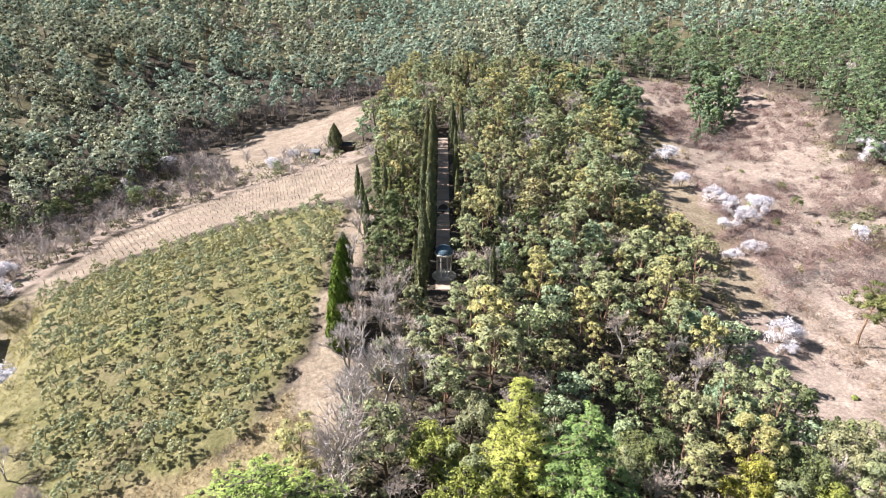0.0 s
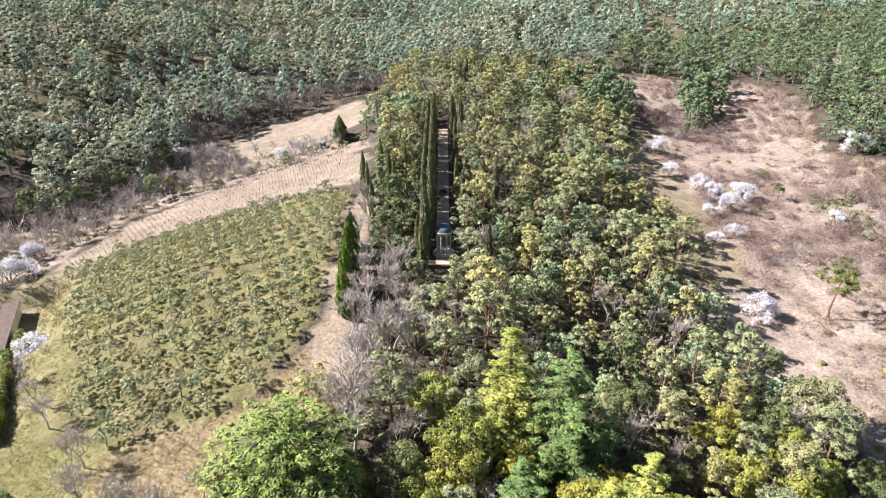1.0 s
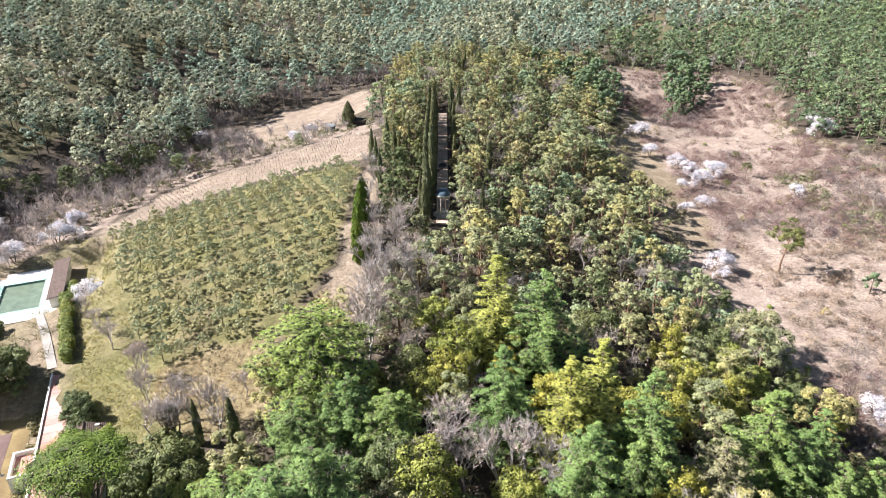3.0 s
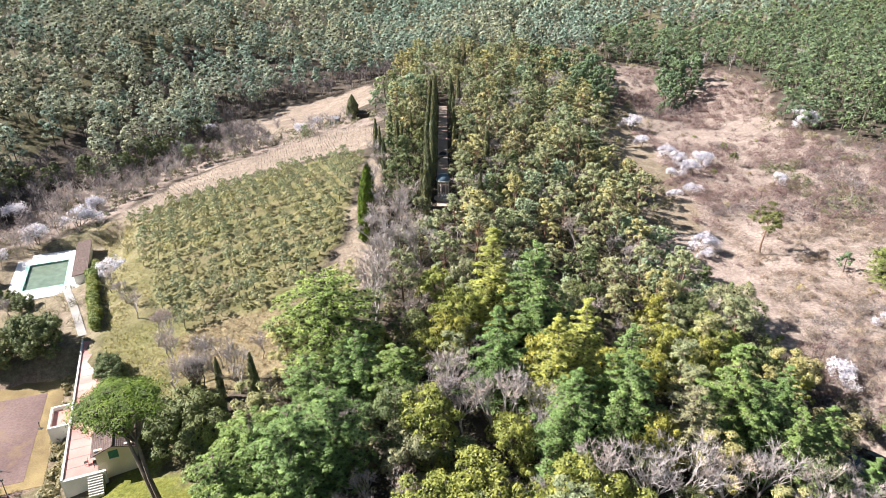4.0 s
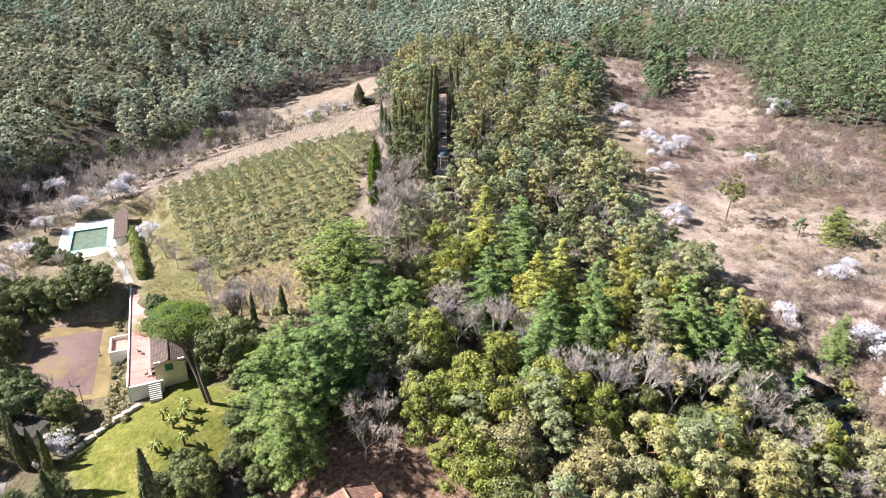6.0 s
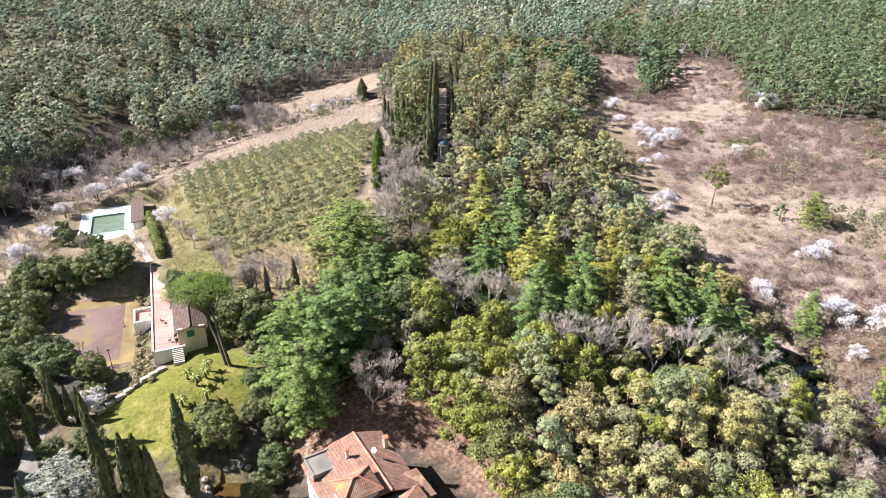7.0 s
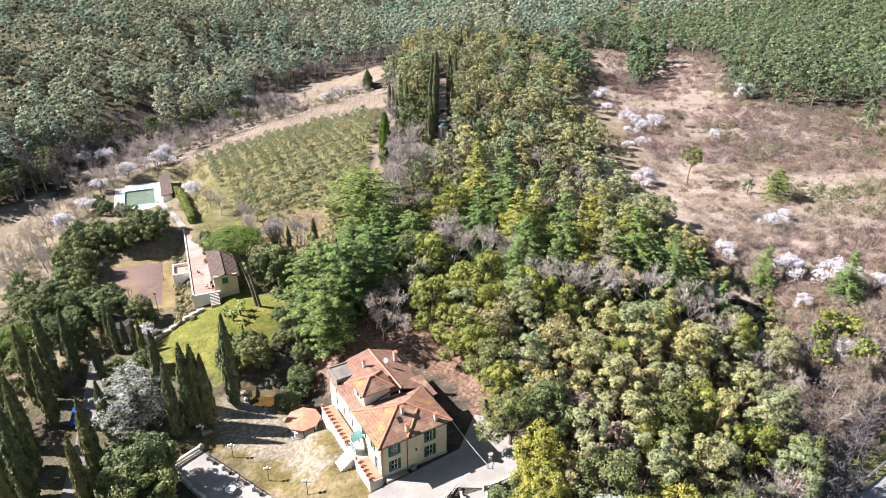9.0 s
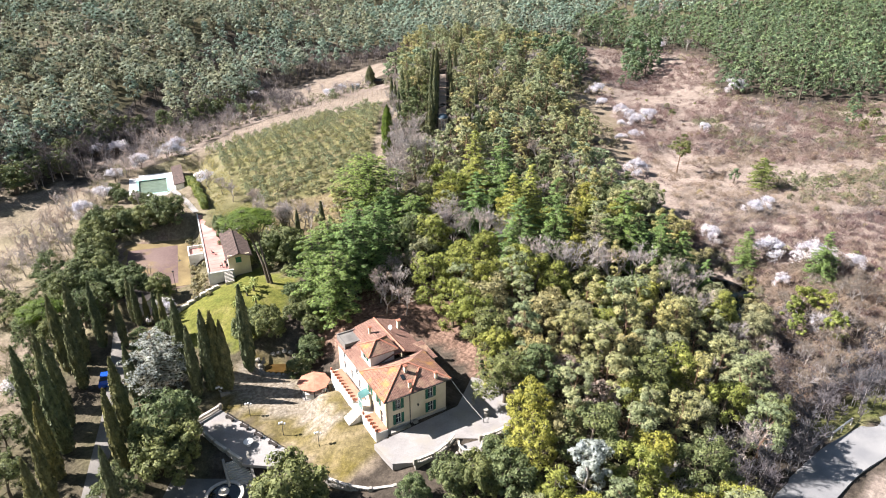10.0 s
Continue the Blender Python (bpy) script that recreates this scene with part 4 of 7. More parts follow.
    part("mast", Geo().tube(((8.75, 15.3, 7.1), (8.75, 15.3, 8.1)), (0.04, 0.04), 5), STEEL, villa)
    part("wall_lamp", Geo().box(5.8, 5.95, 0.25, 0.5, 2.9, 3.2).tube(((5.88, 0.5, 3.3), (5.88, 0.1, 3.25)), (0.03, 0.03), 5), IRON, villa, "dark iron wall lantern")
    # raised terraces along the west side, with stairs between
    for y0, y1 in ((0.2, 5.0), (8.6, 18.2)):
        base = part("terrace", Geo().box(-1.45, 0.53, y0, y1, -3.4, 0.7), WHITE, villa, "white walled side terrace")
        part("paving", Geo().box(-1.25, 0.53, y0 + 0.1, y1 - 0.1, 0.7, 0.74), TERRACOTTA, base, "terracotta tiled terrace floor")
        n = int((y1 - y0) / 0.95)
        part("parapet", Geo().box(-1.5, -1.25, y0, y1, 0.7, 1.1), WHITE, base)
        for k in range(n + 1):
            y = y0 + 0.15 + (y1 - y0 - 0.3) * k / n
            part("pillar", Geo().box(-1.53, -1.22, y - 0.14, y + 0.14, 1.1, 1.55), TERRACOTTA, base)
    for k in range(7):
        part("stair_step", Geo().box(-1.68 - 0.3 * k, -1.38 - 0.3 * k, 5.7, 7.9, -2.6, 0.46 - 0.2 * k), PALE_STONE, villa, "pale stone side step")
    part("landing", Geo().box(-1.38, 0.53, 5.0, 8.6, -3.2, 0.66), PALE_STONE, villa)
    canopy = part("canopy", Geo().slab(((-1.0, 6.0, 3.2), (0.5, 6.0, 3.6), (0.5, 7.6, 3.6), (-1.0, 7.6, 3.2)), 0.05), TEAL_GLASS, villa, "teal glazed door canopy")
    for post_y in (6.05, 7.55):
        part("canopy_post", Geo().tube(((-0.95, post_y, 0.6), (-0.95, post_y, 3.2)), (0.06, 0.06), 5), WHITE_PAINT, canopy)
    part("glazing", Geo().box(-0.97, -0.93, 6.1, 7.5, 0.7, 3.1), TEAL_GLASS, canopy, "tall glazed porch front")
    part("transom", Geo().box(-1.0, -0.9, 6.05, 7.55, 2.2, 2.3), WHITE_PAINT, canopy)
    part("plinth", Geo().box(0.4, 10.95, 0.47, 0.547, -0.8, 0.45), PALE_STONE, villa, "grey stone plinth")
    part("bench_wall", Geo().box(0.9, 4.2, -0.35, 0.2, -0.4, 0.25).box(4.9, 5.6, -0.1, 0.35, 0.0, 0.55), STONE, villa)


build_villa()


# ---- forecourt, yard and retaining walls ----
def paved(name, outline, level, material, label, category, thick=0.5):
    return single(name, Geo().prism(outline, level - thick, level), material, label, category, kind="structure")


paved("forecourt", [(x, y) for x, y in ((-9.5, -25.3), (-6.5, -29.2), (-3.4, -28.9), (0.2, -26.4), (2.4, -23.9), (6.5, -24.0), (10.3, -22.0), (12.0, -18.0), (9.5, -10.0), (5.5, -9.0), (3.0, -16.5))], 0.05, PAVING, "pale worn paving in front of the villa", "paving", 1.2)
paved("paved_terrace", [(-40.0, -16.0), (-36.9, -12.6), (-30.0, -17.2), (-22.8, -22.4), (-24.5, -25.5), (-29.5, -25.0), (-35.0, -20.8)], -4.24, PAVING, "pale paved terrace with benches", "paving")
paved("fountain_court", [(-42, -24), (-34, -23.5), (-27, -26.5), (-22.5, -29), (-22.5, -38), (-42, -38)], -6.24, GRAVEL, "grey gravel fountain court", "paving")


def balustrade(points, base, height, label, wall=0.0, group="balustrades"):
    """A stone balustrade on a wall along points: plinth, balusters, coping and piers."""
    t = thing("balustrade", pose(points[0][0], points[0][1], base), label, "balustrade", group)
    ox, oy = points[0]
    one = Geo().lathe(((0.05, 0), (0.08, 0.05), (0.05, 0.14), (0.1, 0.3), (0.055, 0.5), (0.075, 0.58)), 8).mesh("baluster", PALE_STONE)
    for k, ((x0, y0), (x1, y1)) in enumerate(zip(points, points[1:])):
        d = Vector((x1 - x0, y1 - y0))
        length, ang = d.length, math.degrees(math.atan2(d.y, d.x))
        m = pose(x0 - ox, y0 - oy, 0, 0, 0, ang)
        if wall:
            part("retaining_wall", Geo().box(-0.05, length + 0.05, -0.25, 0.25, -wall, 0.0), STONE, t, "weathered grey stone retaining wall", m)
        part("plinth", Geo().box(0, length, -0.16, 0.16, 0.0, 0.12), STONE, t, "", m)
        part("coping", Geo().box(-0.05, length + 0.05, -0.2, 0.2, 0.7, 0.86), PALE_STONE, t, "", m)
        part("pier", Geo().box(-0.24, 0.24, -0.24, 0.24, 0.0, 1.0), STONE, t, "", m)
        n = max(2, int(length / 0.34))
        for i in range(1, n):
            part("baluster", one, None, t, "", m @ pose(length * i / n, 0, 0.12))


balustrade(((-15.8, -30.2), (-12.6, -31.6), (-9.4, -32.2), (-6.0, -31.6), (-2.6, -30.6), (0.6, -30.0)), -2.4, 0.9, "curved weathered stone balustrade on a retaining wall", 3.5)
balustrade(((-37.0, -12.3), (-40.0, -16.2)), -4.24, 0.9, "weathered stone balustrade at the terrace end", 0.6)
balustrade(((-40.0, -16.2), (-37.6, -18.6), (-35.1, -20.9), (-32.4, -22.9), (-29.8, -24.7)), -4.24, 0.9, "stone balustrade on the terrace retaining wall", 2.2)
balustrade(((-3.3, -29.3), (-0.6, -27.8), (1.4, -25.6), (2.3, -24.0)), 0.1, 0.9, "stone balustrade round the forecourt edge", 3.0)
balustrade(((6.2, -24.4), (8.2, -23.6), (10.3, -22.2)), 0.1, 0.9, "stone balustrade round the forecourt edge", 3.0)
bastion = thing("bastion", pose(4.7, -25.4, -0.3), "round stone bastion with a parapet", "bastion")
part("drum", Geo().lathe(((1.9, -3.4), (1.75, -0.2), (1.95, -0.1), (1.95, 0.12), (1.7, 0.12)), 20), STONE, bastion)
part("floor", Geo().lathe(((1.7, -0.1), (1.7, 0.13)), 20), PAVING, bastion)
for k in range(10):
    a0, a1 = math.radians(-190 + 20 * k), math.radians(-170 + 20 * k)
    part("post", Geo().box(-0.1, 0.1, -0.1, 0.1, 0.12, 0.85), PALE_STONE, bastion, "", pose(1.75 * math.cos(a0), 1.75 * math.sin(a0), 0, 0, 0, math.degrees(a0)))
    ring = [(r * math.cos(a), r * math.sin(a)) for r, a in ((1.58, a0), (1.92, a0), (1.92, a1), (1.58, a1))]
    part("coping", Geo().prism(ring, 0.85, 0.98), PALE_STONE, bastion)


def flight(x, y, z, turn, steps, width, label, rise=0.17, run=0.34, down=1):
    t = thing("garden_stairs", pose(x, y, z, 0, 0, turn), label, "stairs", "garden stairs")
    for k in range(steps):
        part("step", Geo().box(-width / 2, width / 2, -run * (k + 1), -run * k, -rise * (k + 1) - 0.6, -rise * (k + 1)), PALE_STONE, t)
    for s in (-1, 1):
        g = Geo()
        x0 = s * (width / 2 + 0.2)
        g.slab(((x0 - 0.18, 0.2, 0.55), (x0 + 0.18, 0.2, 0.55), (x0 + 0.18, -run * steps, 0.55 - rise * steps), (x0 - 0.18, -run * steps, 0.55 - rise * steps)), 1.3)
        part("string_wall", g, STONE, t)


flight(-38.3, -8.6, -3.4, 128, 16, 2.2, "stone stairs with side walls beside the terrace")
flight(-31.0, -23.8, -4.3, 28, 11, 3.2, "broad pale stone stairs down to the fountain court")
flight(3.5, -27.5, -0.6, -40, 12, 1.8, "stone stairs below the bastion")

fountain = thing("fountain", pose(-31.1, -29.6, -6.24), "round pale stone fountain with a carved centre", "fountain")
part("basin", Geo().lathe(((2.5, 0), (2.6, 0.5), (2.75, 0.55), (2.75, 0.7), (2.3, 0.7), (2.3, 0.3), (0.1, 0.3)), 32), PALE_STONE, fountain)
part("water", Geo().lathe(((2.28, 0.4), (2.28, 0.5)), 24), POND_WATER, fountain, "dark still water")
part("bowl", Geo().lathe(((0.3, 0.3), (0.22, 0.9), (0.75, 1.15), (0.8, 1.25), (0.2, 1.15), (0.15, 1.6), (0.4, 1.75), (0.08, 1.72)), 16), PALE_STONE, fountain)


def pavilion():
    """Round garden kiosk with an eight-sided roof."""
    t = thing("garden_kiosk", pose(-21.6, -8.9, -3.5, 0, 0, 12), "eight-sided garden kiosk with a flat terracotta roof", "kiosk")
    ring = [(2.85 * math.cos(math.radians(45 * k)), 2.85 * math.sin(math.radians(45 * k))) for k in range(8)]
    for k in range(8):
        (x0, y0), (x1, y1) = ring[k], ring[(k + 1) % 8]
        part("roof_panel", Geo().slab(((x0, y0, 2.45), (x1, y1, 2.45), (0, 0, 3.0)), 0.1), ROOF_FLAT, t)
        part("post", Geo().box(-0.07, 0.07, -0.07, 0.07, 0, 2.4), DARK_WOOD, t, "", pose(x0 * 0.8, y0 * 0.8, 0))
    part("counter", Geo().lathe(((2.0, 0), (2.05, 0.95), (2.2, 1.0), (2.2, 1.08), (1.8, 1.08), (1.8, 0.1)), 8), WHITE, t, "white plastered counter")
    part("floor", Geo().lathe(((2.5, -0.5), (2.5, 0.06)), 8), PAVING, t)


pavilion()


def yard_lamp(x, y):
    z = ground(x, y)
    t = thing("garden_lamp", pose(x, y, z), "dark iron lamp post with three white globes", "lamp post", "garden lamps")
    part("post", Geo().tube(((0, 0, -0.2), (0, 0, 0.3), (0, 0, 2.5)), (0.09, 0.06, 0.04), 8), IRON, t)
    part("arm", Geo().tube(((-0.42, 0, 2.35), (0.42, 0, 2.35)), (0.03, 0.03), 6), IRON, t)
    for dx, dz in ((-0.42, 2.55), (0.42, 2.55), (0, 2.75)):
        g = Geo().lathe([(0.2 * math.sin(math.radians(a)), -0.2 * math.cos(math.radians(a))) for a in (8, 40, 70, 90, 110, 140, 172)], 10)
        part("globe", g, WHITE_PAINT, t, "white glass globe", pose(dx, 0, dz))


for x, y in ((-37.5, -10.3), (-31.4, -14.3), (-24.8, -18.9), (-18.3, -22.7)):
    yard_lamp(x, y)


def bench(x, y, turn):
    t = thing("garden_bench", pose(x, y, -4.24, 0, 0, turn), "dark wooden slatted garden bench", "bench", "garden benches")
    for k in range(4):
        part("slat", Geo().box(-0.9, 0.9, -0.22 + 0.12 * k, -0.13 + 0.12 * k, 0.43, 0.47), DARK_WOOD, t)
    for k in range(3):
        part("back_slat", Geo().box(-0.9, 0.9, 0.27 + 0.02 * k, 0.3 + 0.02 * k, 0.55 + 0.13 * k, 0.64 + 0.13 * k), DARK_WOOD, t)
    for s in (-0.75, 0.75):
        part("leg", Geo().box(s - 0.04, s + 0.04, -0.22, 0.3, 0, 0.43).box(s - 0.04, s + 0.04, 0.26, 0.34, 0.4, 0.95), IRON, t)


for x, y in ((-34.6, -15.0), (-31.6, -17.0), (-28.8, -19.0), (-26.0, -21.0)):
    bench(x, y, -34)
table = thing("garden_table", pose(-29.8, -20.9, -4.24), "round white garden table", "table")
part("tabletop", Geo().lathe(((0.1, 0.68), (0.75, 0.7), (0.75, 0.75), (0.1, 0.75)), 20), WHITE_PAINT, table)
part("pedestal", Geo().lathe(((0.35, 0), (0.3, 0.06), (0.07, 0.12), (0.07, 0.7)), 12), WHITE_PAINT, table)


def car(x, y, turn):
    t = thing("car", pose(x, y, ground(x, y) + 0.12, 0, 0, turn), "bright blue small hatchback parked on the drive", "car")
    g = Geo()
    prof = ((-2.0, 0.3), (-2.05, 0.75), (-1.85, 0.95), (-0.9, 1.0), (1.75, 1.0), (1.95, 0.8), (2.0, 0.3))
    vs = [(px, s * 0.82, pz) for s in (-1, 1) for px, pz in prof]
    n = len(prof)
    g.add(vs, [tuple(range(n)), tuple(range(n, 2 * n))[::-1]] + [(i, n + i, n + (i + 1) % n, (i + 1) % n) for i in range(n)])
    part("body", g, CAR_BLUE, t)
    cab = ((-0.95, 0.98, 0.78), (-0.35, 1.45, 0.66), (1.2, 1.45, 0.66), (1.8, 0.98, 0.78))
    g = Geo()
    vs = [(px, s * w, pz) for s in (-1, 1) for px, pz, w in cab]
    g.add(vs, ((0, 1, 2, 3), (7, 6, 5, 4), (0, 4, 5, 1), (2, 6, 7, 3)))
    part("glass", g, GLASS, t, "dark tinted car windows")
    part("roof", Geo().box(-0.38, 1.22, -0.67, 0.67, 1.44, 1.49), CAR_BLUE, t)
    for px in (-1.3, 1.25):
        for s in (-1, 1):
            w = part("wheel", Geo().lathe(((0.18, -0.1), (0.31, -0.09), (0.32, 0.0), (0.31, 0.09), (0.18, 0.1)), 16), RUBBER, t, "", pose(px, s * 0.78, 0.31, 90, 0, 0))
            part("rim", Geo().lathe(((0.02, -0.11), (0.18, -0.1), (0.18, 0.1), (0.02, 0.11)), 12), STEEL, w)


car(-59.6, -5.6, 110)


# ---- terrace with the long outbuilding, sports court and pool ----
WING = pose(-64.4, 56.0, 0, 0, 0, -66.7)          # x runs along the terrace towards the villa, y to its east
terrace = thing("raised_terrace", WING, "long raised terrace paved in faded pink tiles", "terrace")
part("retaining_wall", Geo().box(0, 36.2, 0.24, 0.5, -4.0, 3.24), WHITE, terrace, "white rendered parapet wall")
part("deck", Geo().box(0, 36, 0.5, 4.65, -3.5, 2.95), WHITE, terrace)
for i in range(18):
    part("paving_strip", Geo().box(2 * i + 0.03, 2 * i + 1.97, 0.52, 4.6, 2.95, 3.0), PINK, terrace)
part("end_wall", Geo().box(36.0, 36.4, 0.5, 5.6, -3.0, 3.1), WHITE, terrace)
for k in range(8):
    part("stair_step", Geo().box(36.4 + 0.3 * k, 36.7 + 0.3 * k, 3.4, 5.2, -0.5, 2.85 - 0.18 * k), PALE_STONE, terrace, "pale stone step")
part("annex", Geo().box(16.6, 22.0, -3.2, 0.1, -3.5, 0.9).box(16.6, 22.0, -3.2, -2.9, 0.9, 1.6).box(16.6, 16.9, -2.9, 0.1, 0.9, 1.6).box(21.7, 22.0, -2.9, 0.1, 0.9, 1.6), WHITE, terrace)
part("annex_paving", Geo().box(16.9, 21.7, -2.9, 0.1, 0.9, 0.96), PINK, terrace)

lodge = thing("outbuilding", WING @ pose(20.5, 4.7, 0), "long single-storey cream outbuilding with a brown tile roof", "house")
w = Geo()
holes = ((1.6, 2.7, 4.2, 5.4),)
ms = facade(w, (15.0, 0.0), (15.0, 4.6), 0.0, 6.0, holes)
part("end_wall", w, PLASTER, lodge)
window_in(lodge, ms, *holes[0], shutters=False)
part("shutter", Geo().box(1.55, 2.75, -0.04, 0.0, 4.15, 5.45, ms), SHUTTER, lodge, "closed dark green shutter")
w = Geo()
front_holes = ((2.0, 3.0, 3.05, 5.1), (6.0, 7.0, 4.0, 5.1), (10.5, 11.5, 3.05, 5.1))
mw = facade(w, (0, 0.0), (14.65, 0.0), 0.0, 5.6, front_holes)
part("long_wall", w, WHITE, lodge)
for h in front_holes:
    window_in(lodge, mw, *h, shutters=False)
w = Geo()
facade(w, (14.65, 4.6), (0, 4.6), 0.0, 5.6, ())
facade(w, (0, 4.25), (0, 0.35), 0.0, 6.0, ())
part("rear_wall", w, WHITE, lodge)
r = Geo().slab(((-0.4, -0.5, 5.45), (15.4, -0.5, 5.45), (15.4, 2.3, 6.5), (-0.4, 2.3, 6.5)), 0.12)
r.slab(((15.4, 5.1, 5.45), (-0.4, 5.1, 5.45), (-0.4, 2.3, 6.5), (15.4, 2.3, 6.5)), 0.12)
part("roof", r, ROOF_OLD, lodge, "dull brown clay tile roof")
part("ridge_tiles", Geo().tube(((-0.4, 2.3, 6.52), (15.4, 2.3, 6.52)), (0.12, 0.12), 6), ROOF_OLD, lodge)


def small_chair(x, y, turn):
    t = thing("terrace_chair", WING @ pose(x, y, 3.0, 0, 0, turn), "dark folding terrace chair", "chair", "terrace chairs")
    part("seat", Geo().box(-0.25, 0.25, -0.25, 0.25, 0.42, 0.46), DARK_WOOD, t)
    part("backrest", Geo().box(-0.25, 0.25, 0.22, 0.27, 0.46, 0.95), DARK_WOOD, t)
    for sx in (-0.22, 0.22):
        for sy in (-0.22, 0.22):
            part("leg", Geo().box(sx - 0.02, sx + 0.02, sy - 0.02, sy + 0.02, 0, 0.42), IRON, t)


for x, y, a in ((9.5, 3.6, 20), (26.6, 2.2, 200), (34.0, 3.2, 10), (33.2, 4.2, 80), (11.5, 3.8, 40), (34.9, 4.4, 100)):
    small_chair(x, y, a)

for px, py in ((-62.8, 38.5), (-63.5, 29.5)):
    pole = thing("court_post", pose(px, py, -1.8), "dark metal post standing on the sports court", "post", "court posts")
    part("pole", Geo().tube(((0, 0, -0.2), (0, 0, 1.4)), (0.05, 0.05), 6), IRON, pole)
    part("foot", Geo().box(-0.3, 0.3, -0.3, 0.3, 0, 0.08), IRON, pole)
pole = thing("light_pole", pose(-57.2, 22.5, -1.8), "slim leaning floodlight pole by the court", "pole")
part("pole", Geo().tube(((0, 0, -0.3), (0, 0, 5.5)), (0.07, 0.05), 6), IRON, pole)
part("floodlight", Geo().box(-0.2, 0.2, -0.12, 0.12, 5.4, 5.65), IRON, pole)

DECK = pose(-89.6, 88.0, -0.8, 0, 0, 24)
deck = thing("pool", DECK, "outdoor pool with stale water, teal edging and pale deck", "pool")
g = Geo()
hw, hl = 4.0, 6.6
for x0, x1, y0, y1 in ((-6.8, -hw, -8.5, 10), (hw, 7.5, -11.5, 12), (-hw, hw, hl, 12.5), (-hw, hw, -11.5, -hl)):
    g.box(x0, x1, y0, y1, -0.5, 0.14)
part("deck", g, surface("bleached_concrete", (0.62, 0.61, 0.59), (0.74, 0.73, 0.71), 0.85, 0.3, 6, 0.15, stain=(0.52, 0.51, 0.48)), deck, "bleached white concrete deck")
g = Geo().box(-hw, hw, -hl, hl, -1.8, -1.6)
part("floor", g, TEAL, deck)
part("water", Geo().box(-hw + 0.02, hw - 0.02, -hl + 0.02, hl - 0.02, -1.0, -0.25), POOL_WATER, deck, "murky green pool water")
for x0, x1, y0, y1 in ((-hw - 0.7, -hw, -hl - 0.7, hl + 0.7), (hw, hw + 0.7, -hl - 0.7, hl + 0.7), (-hw, hw, hl, hl + 0.7), (-hw, hw, -hl - 0.7, -hl)):
    part("edging", Geo().box(x0, x1, y0, y1, -1.6, 0.17), TEAL, deck, "teal tiled pool edge")
hut = thing("pool_house", DECK @ pose(7.6, 1.2, 0) @ Matrix.Diagonal((0.8, 1.15, 1.0, 1)), "low pool house with a brown tile roof", "hut")
part("wall", Geo().box(-1.5, 1.6, -8, 8, -0.5, 2.4), WHITE, hut)
part("roof", Geo().slab(((-2.0, -8.4, 2.4), (2.0, -8.4, 2.9), (2.0, 8.4, 2.9), (-2.0, 8.4, 2.4)), 0.14), ROOF_OLD, hut)
for k in range(4):
    part("door", Geo().box(-1.56, -1.5, -6.5 + 3.6 * k, -5.5 + 3.6 * k, 0.1, 2.0), DARK_WOOD, hut)
fence = thing("pool_fence", DECK @ pose(0, 12.6, 0), "thin dark metal fence behind the pool", "fence")
for k in range(12):
    part("post", Geo().tube(((-9 + 1.6 * k, 0, -0.3), (-9 + 1.6 * k, 0, 1.5)), (0.035, 0.035), 5), IRON, fence)
for z in (0.2, 0.8, 1.45):
    part("rail", Geo().tube(((-9, 0, z), (8.6, 0, z)), (0.025, 0.025), 4), IRON, fence)
strip("pool_path", ((-78, 76), (-72, 68), (-64.5, 57.0)), 1.4, 0.1, PAVING, "pale path from the pool to the terrace", "path")

hedge_quads = sprays(np.random.default_rng(5), [(0, -0.4 + 0.5 * (k % 3), 0.5 + 0.5 * (k % 4)) for k in range(24)], [0.75] * 24, 34, 0.2)
hedge_mesh = leaf_mesh("hedge_crown", hedge_quads, IVY)
stem_mesh = Geo().tube(((0, 0, -0.4), (0, 0, 1.5)), (0.08, 0.04), 5).mesh("hedge_stem", BARK)
for k in range(24):
    f = k / 23
    x, y = -79.6 + 17.0 * f, 90.5 - 32.0 * f
    t = thing("hedge_plant", pose(x, y, ground(x, y), 0, 0, 50 * k), "bright green clipped hedge plant beside the pool path", "hedge", "pool hedge")
    part("stem", stem_mesh, None, t)
    part("crown", hedge_mesh, None, t)

for px, py, turn, w, d, h, label in ((-62.6, 17.2, -15, 4.5, 3.4, 2.6, "small dark shed with a pale front"), (-84.4, 49.6, 20, 2.2, 2.2, 2.6, "small grey hut by the trees")):
    t = thing("shed", pose(px, py, ground(px, py), 0, 0, turn), label, "shed")
    part("wall", Geo().box(-w / 2, w / 2, -d / 2, d / 2, -0.5, h), WHITE if w > 3 else STONE, t)
    part("roof", Geo().slab(((-w / 2 - 0.3, -d / 2 - 0.3, h), (w / 2 + 0.3, -d / 2 - 0.3, h), (w / 2 + 0.3, d / 2 + 0.3, h + 0.5), (-w / 2 - 0.3, d / 2 + 0.3, h + 0.5)), 0.1), DARK_WOOD, t)
    part("door", Geo().box(-0.5, 0.5, -d / 2 - 0.05, -d / 2, 0, 2.0), DARK_WOOD, t)
t = thing("farm_shed", pose(-27.5, 178, ground(-27.5, 178), 0, 0, -12) @ Matrix.Diagonal((0.42, 0.55, 0.75, 1)), "low black timber farm shed", "shed")
part("wall", Geo().box(-4.5, 4.5, -2, 2, -0.5, 2.3), DARK_WOOD, t)
part("roof", Geo().slab(((-4.8, -2.5, 2.2), (4.8, -2.5, 2.2), (4.8, 2.3, 2.9), (-4.8, 2.3, 2.9)), 0.1), DARK_WOOD, t)
part("side_panel", Geo().box(-4.7, -4.5, -1.5, 1.5, 0, 2), WHITE_PAINT, t)
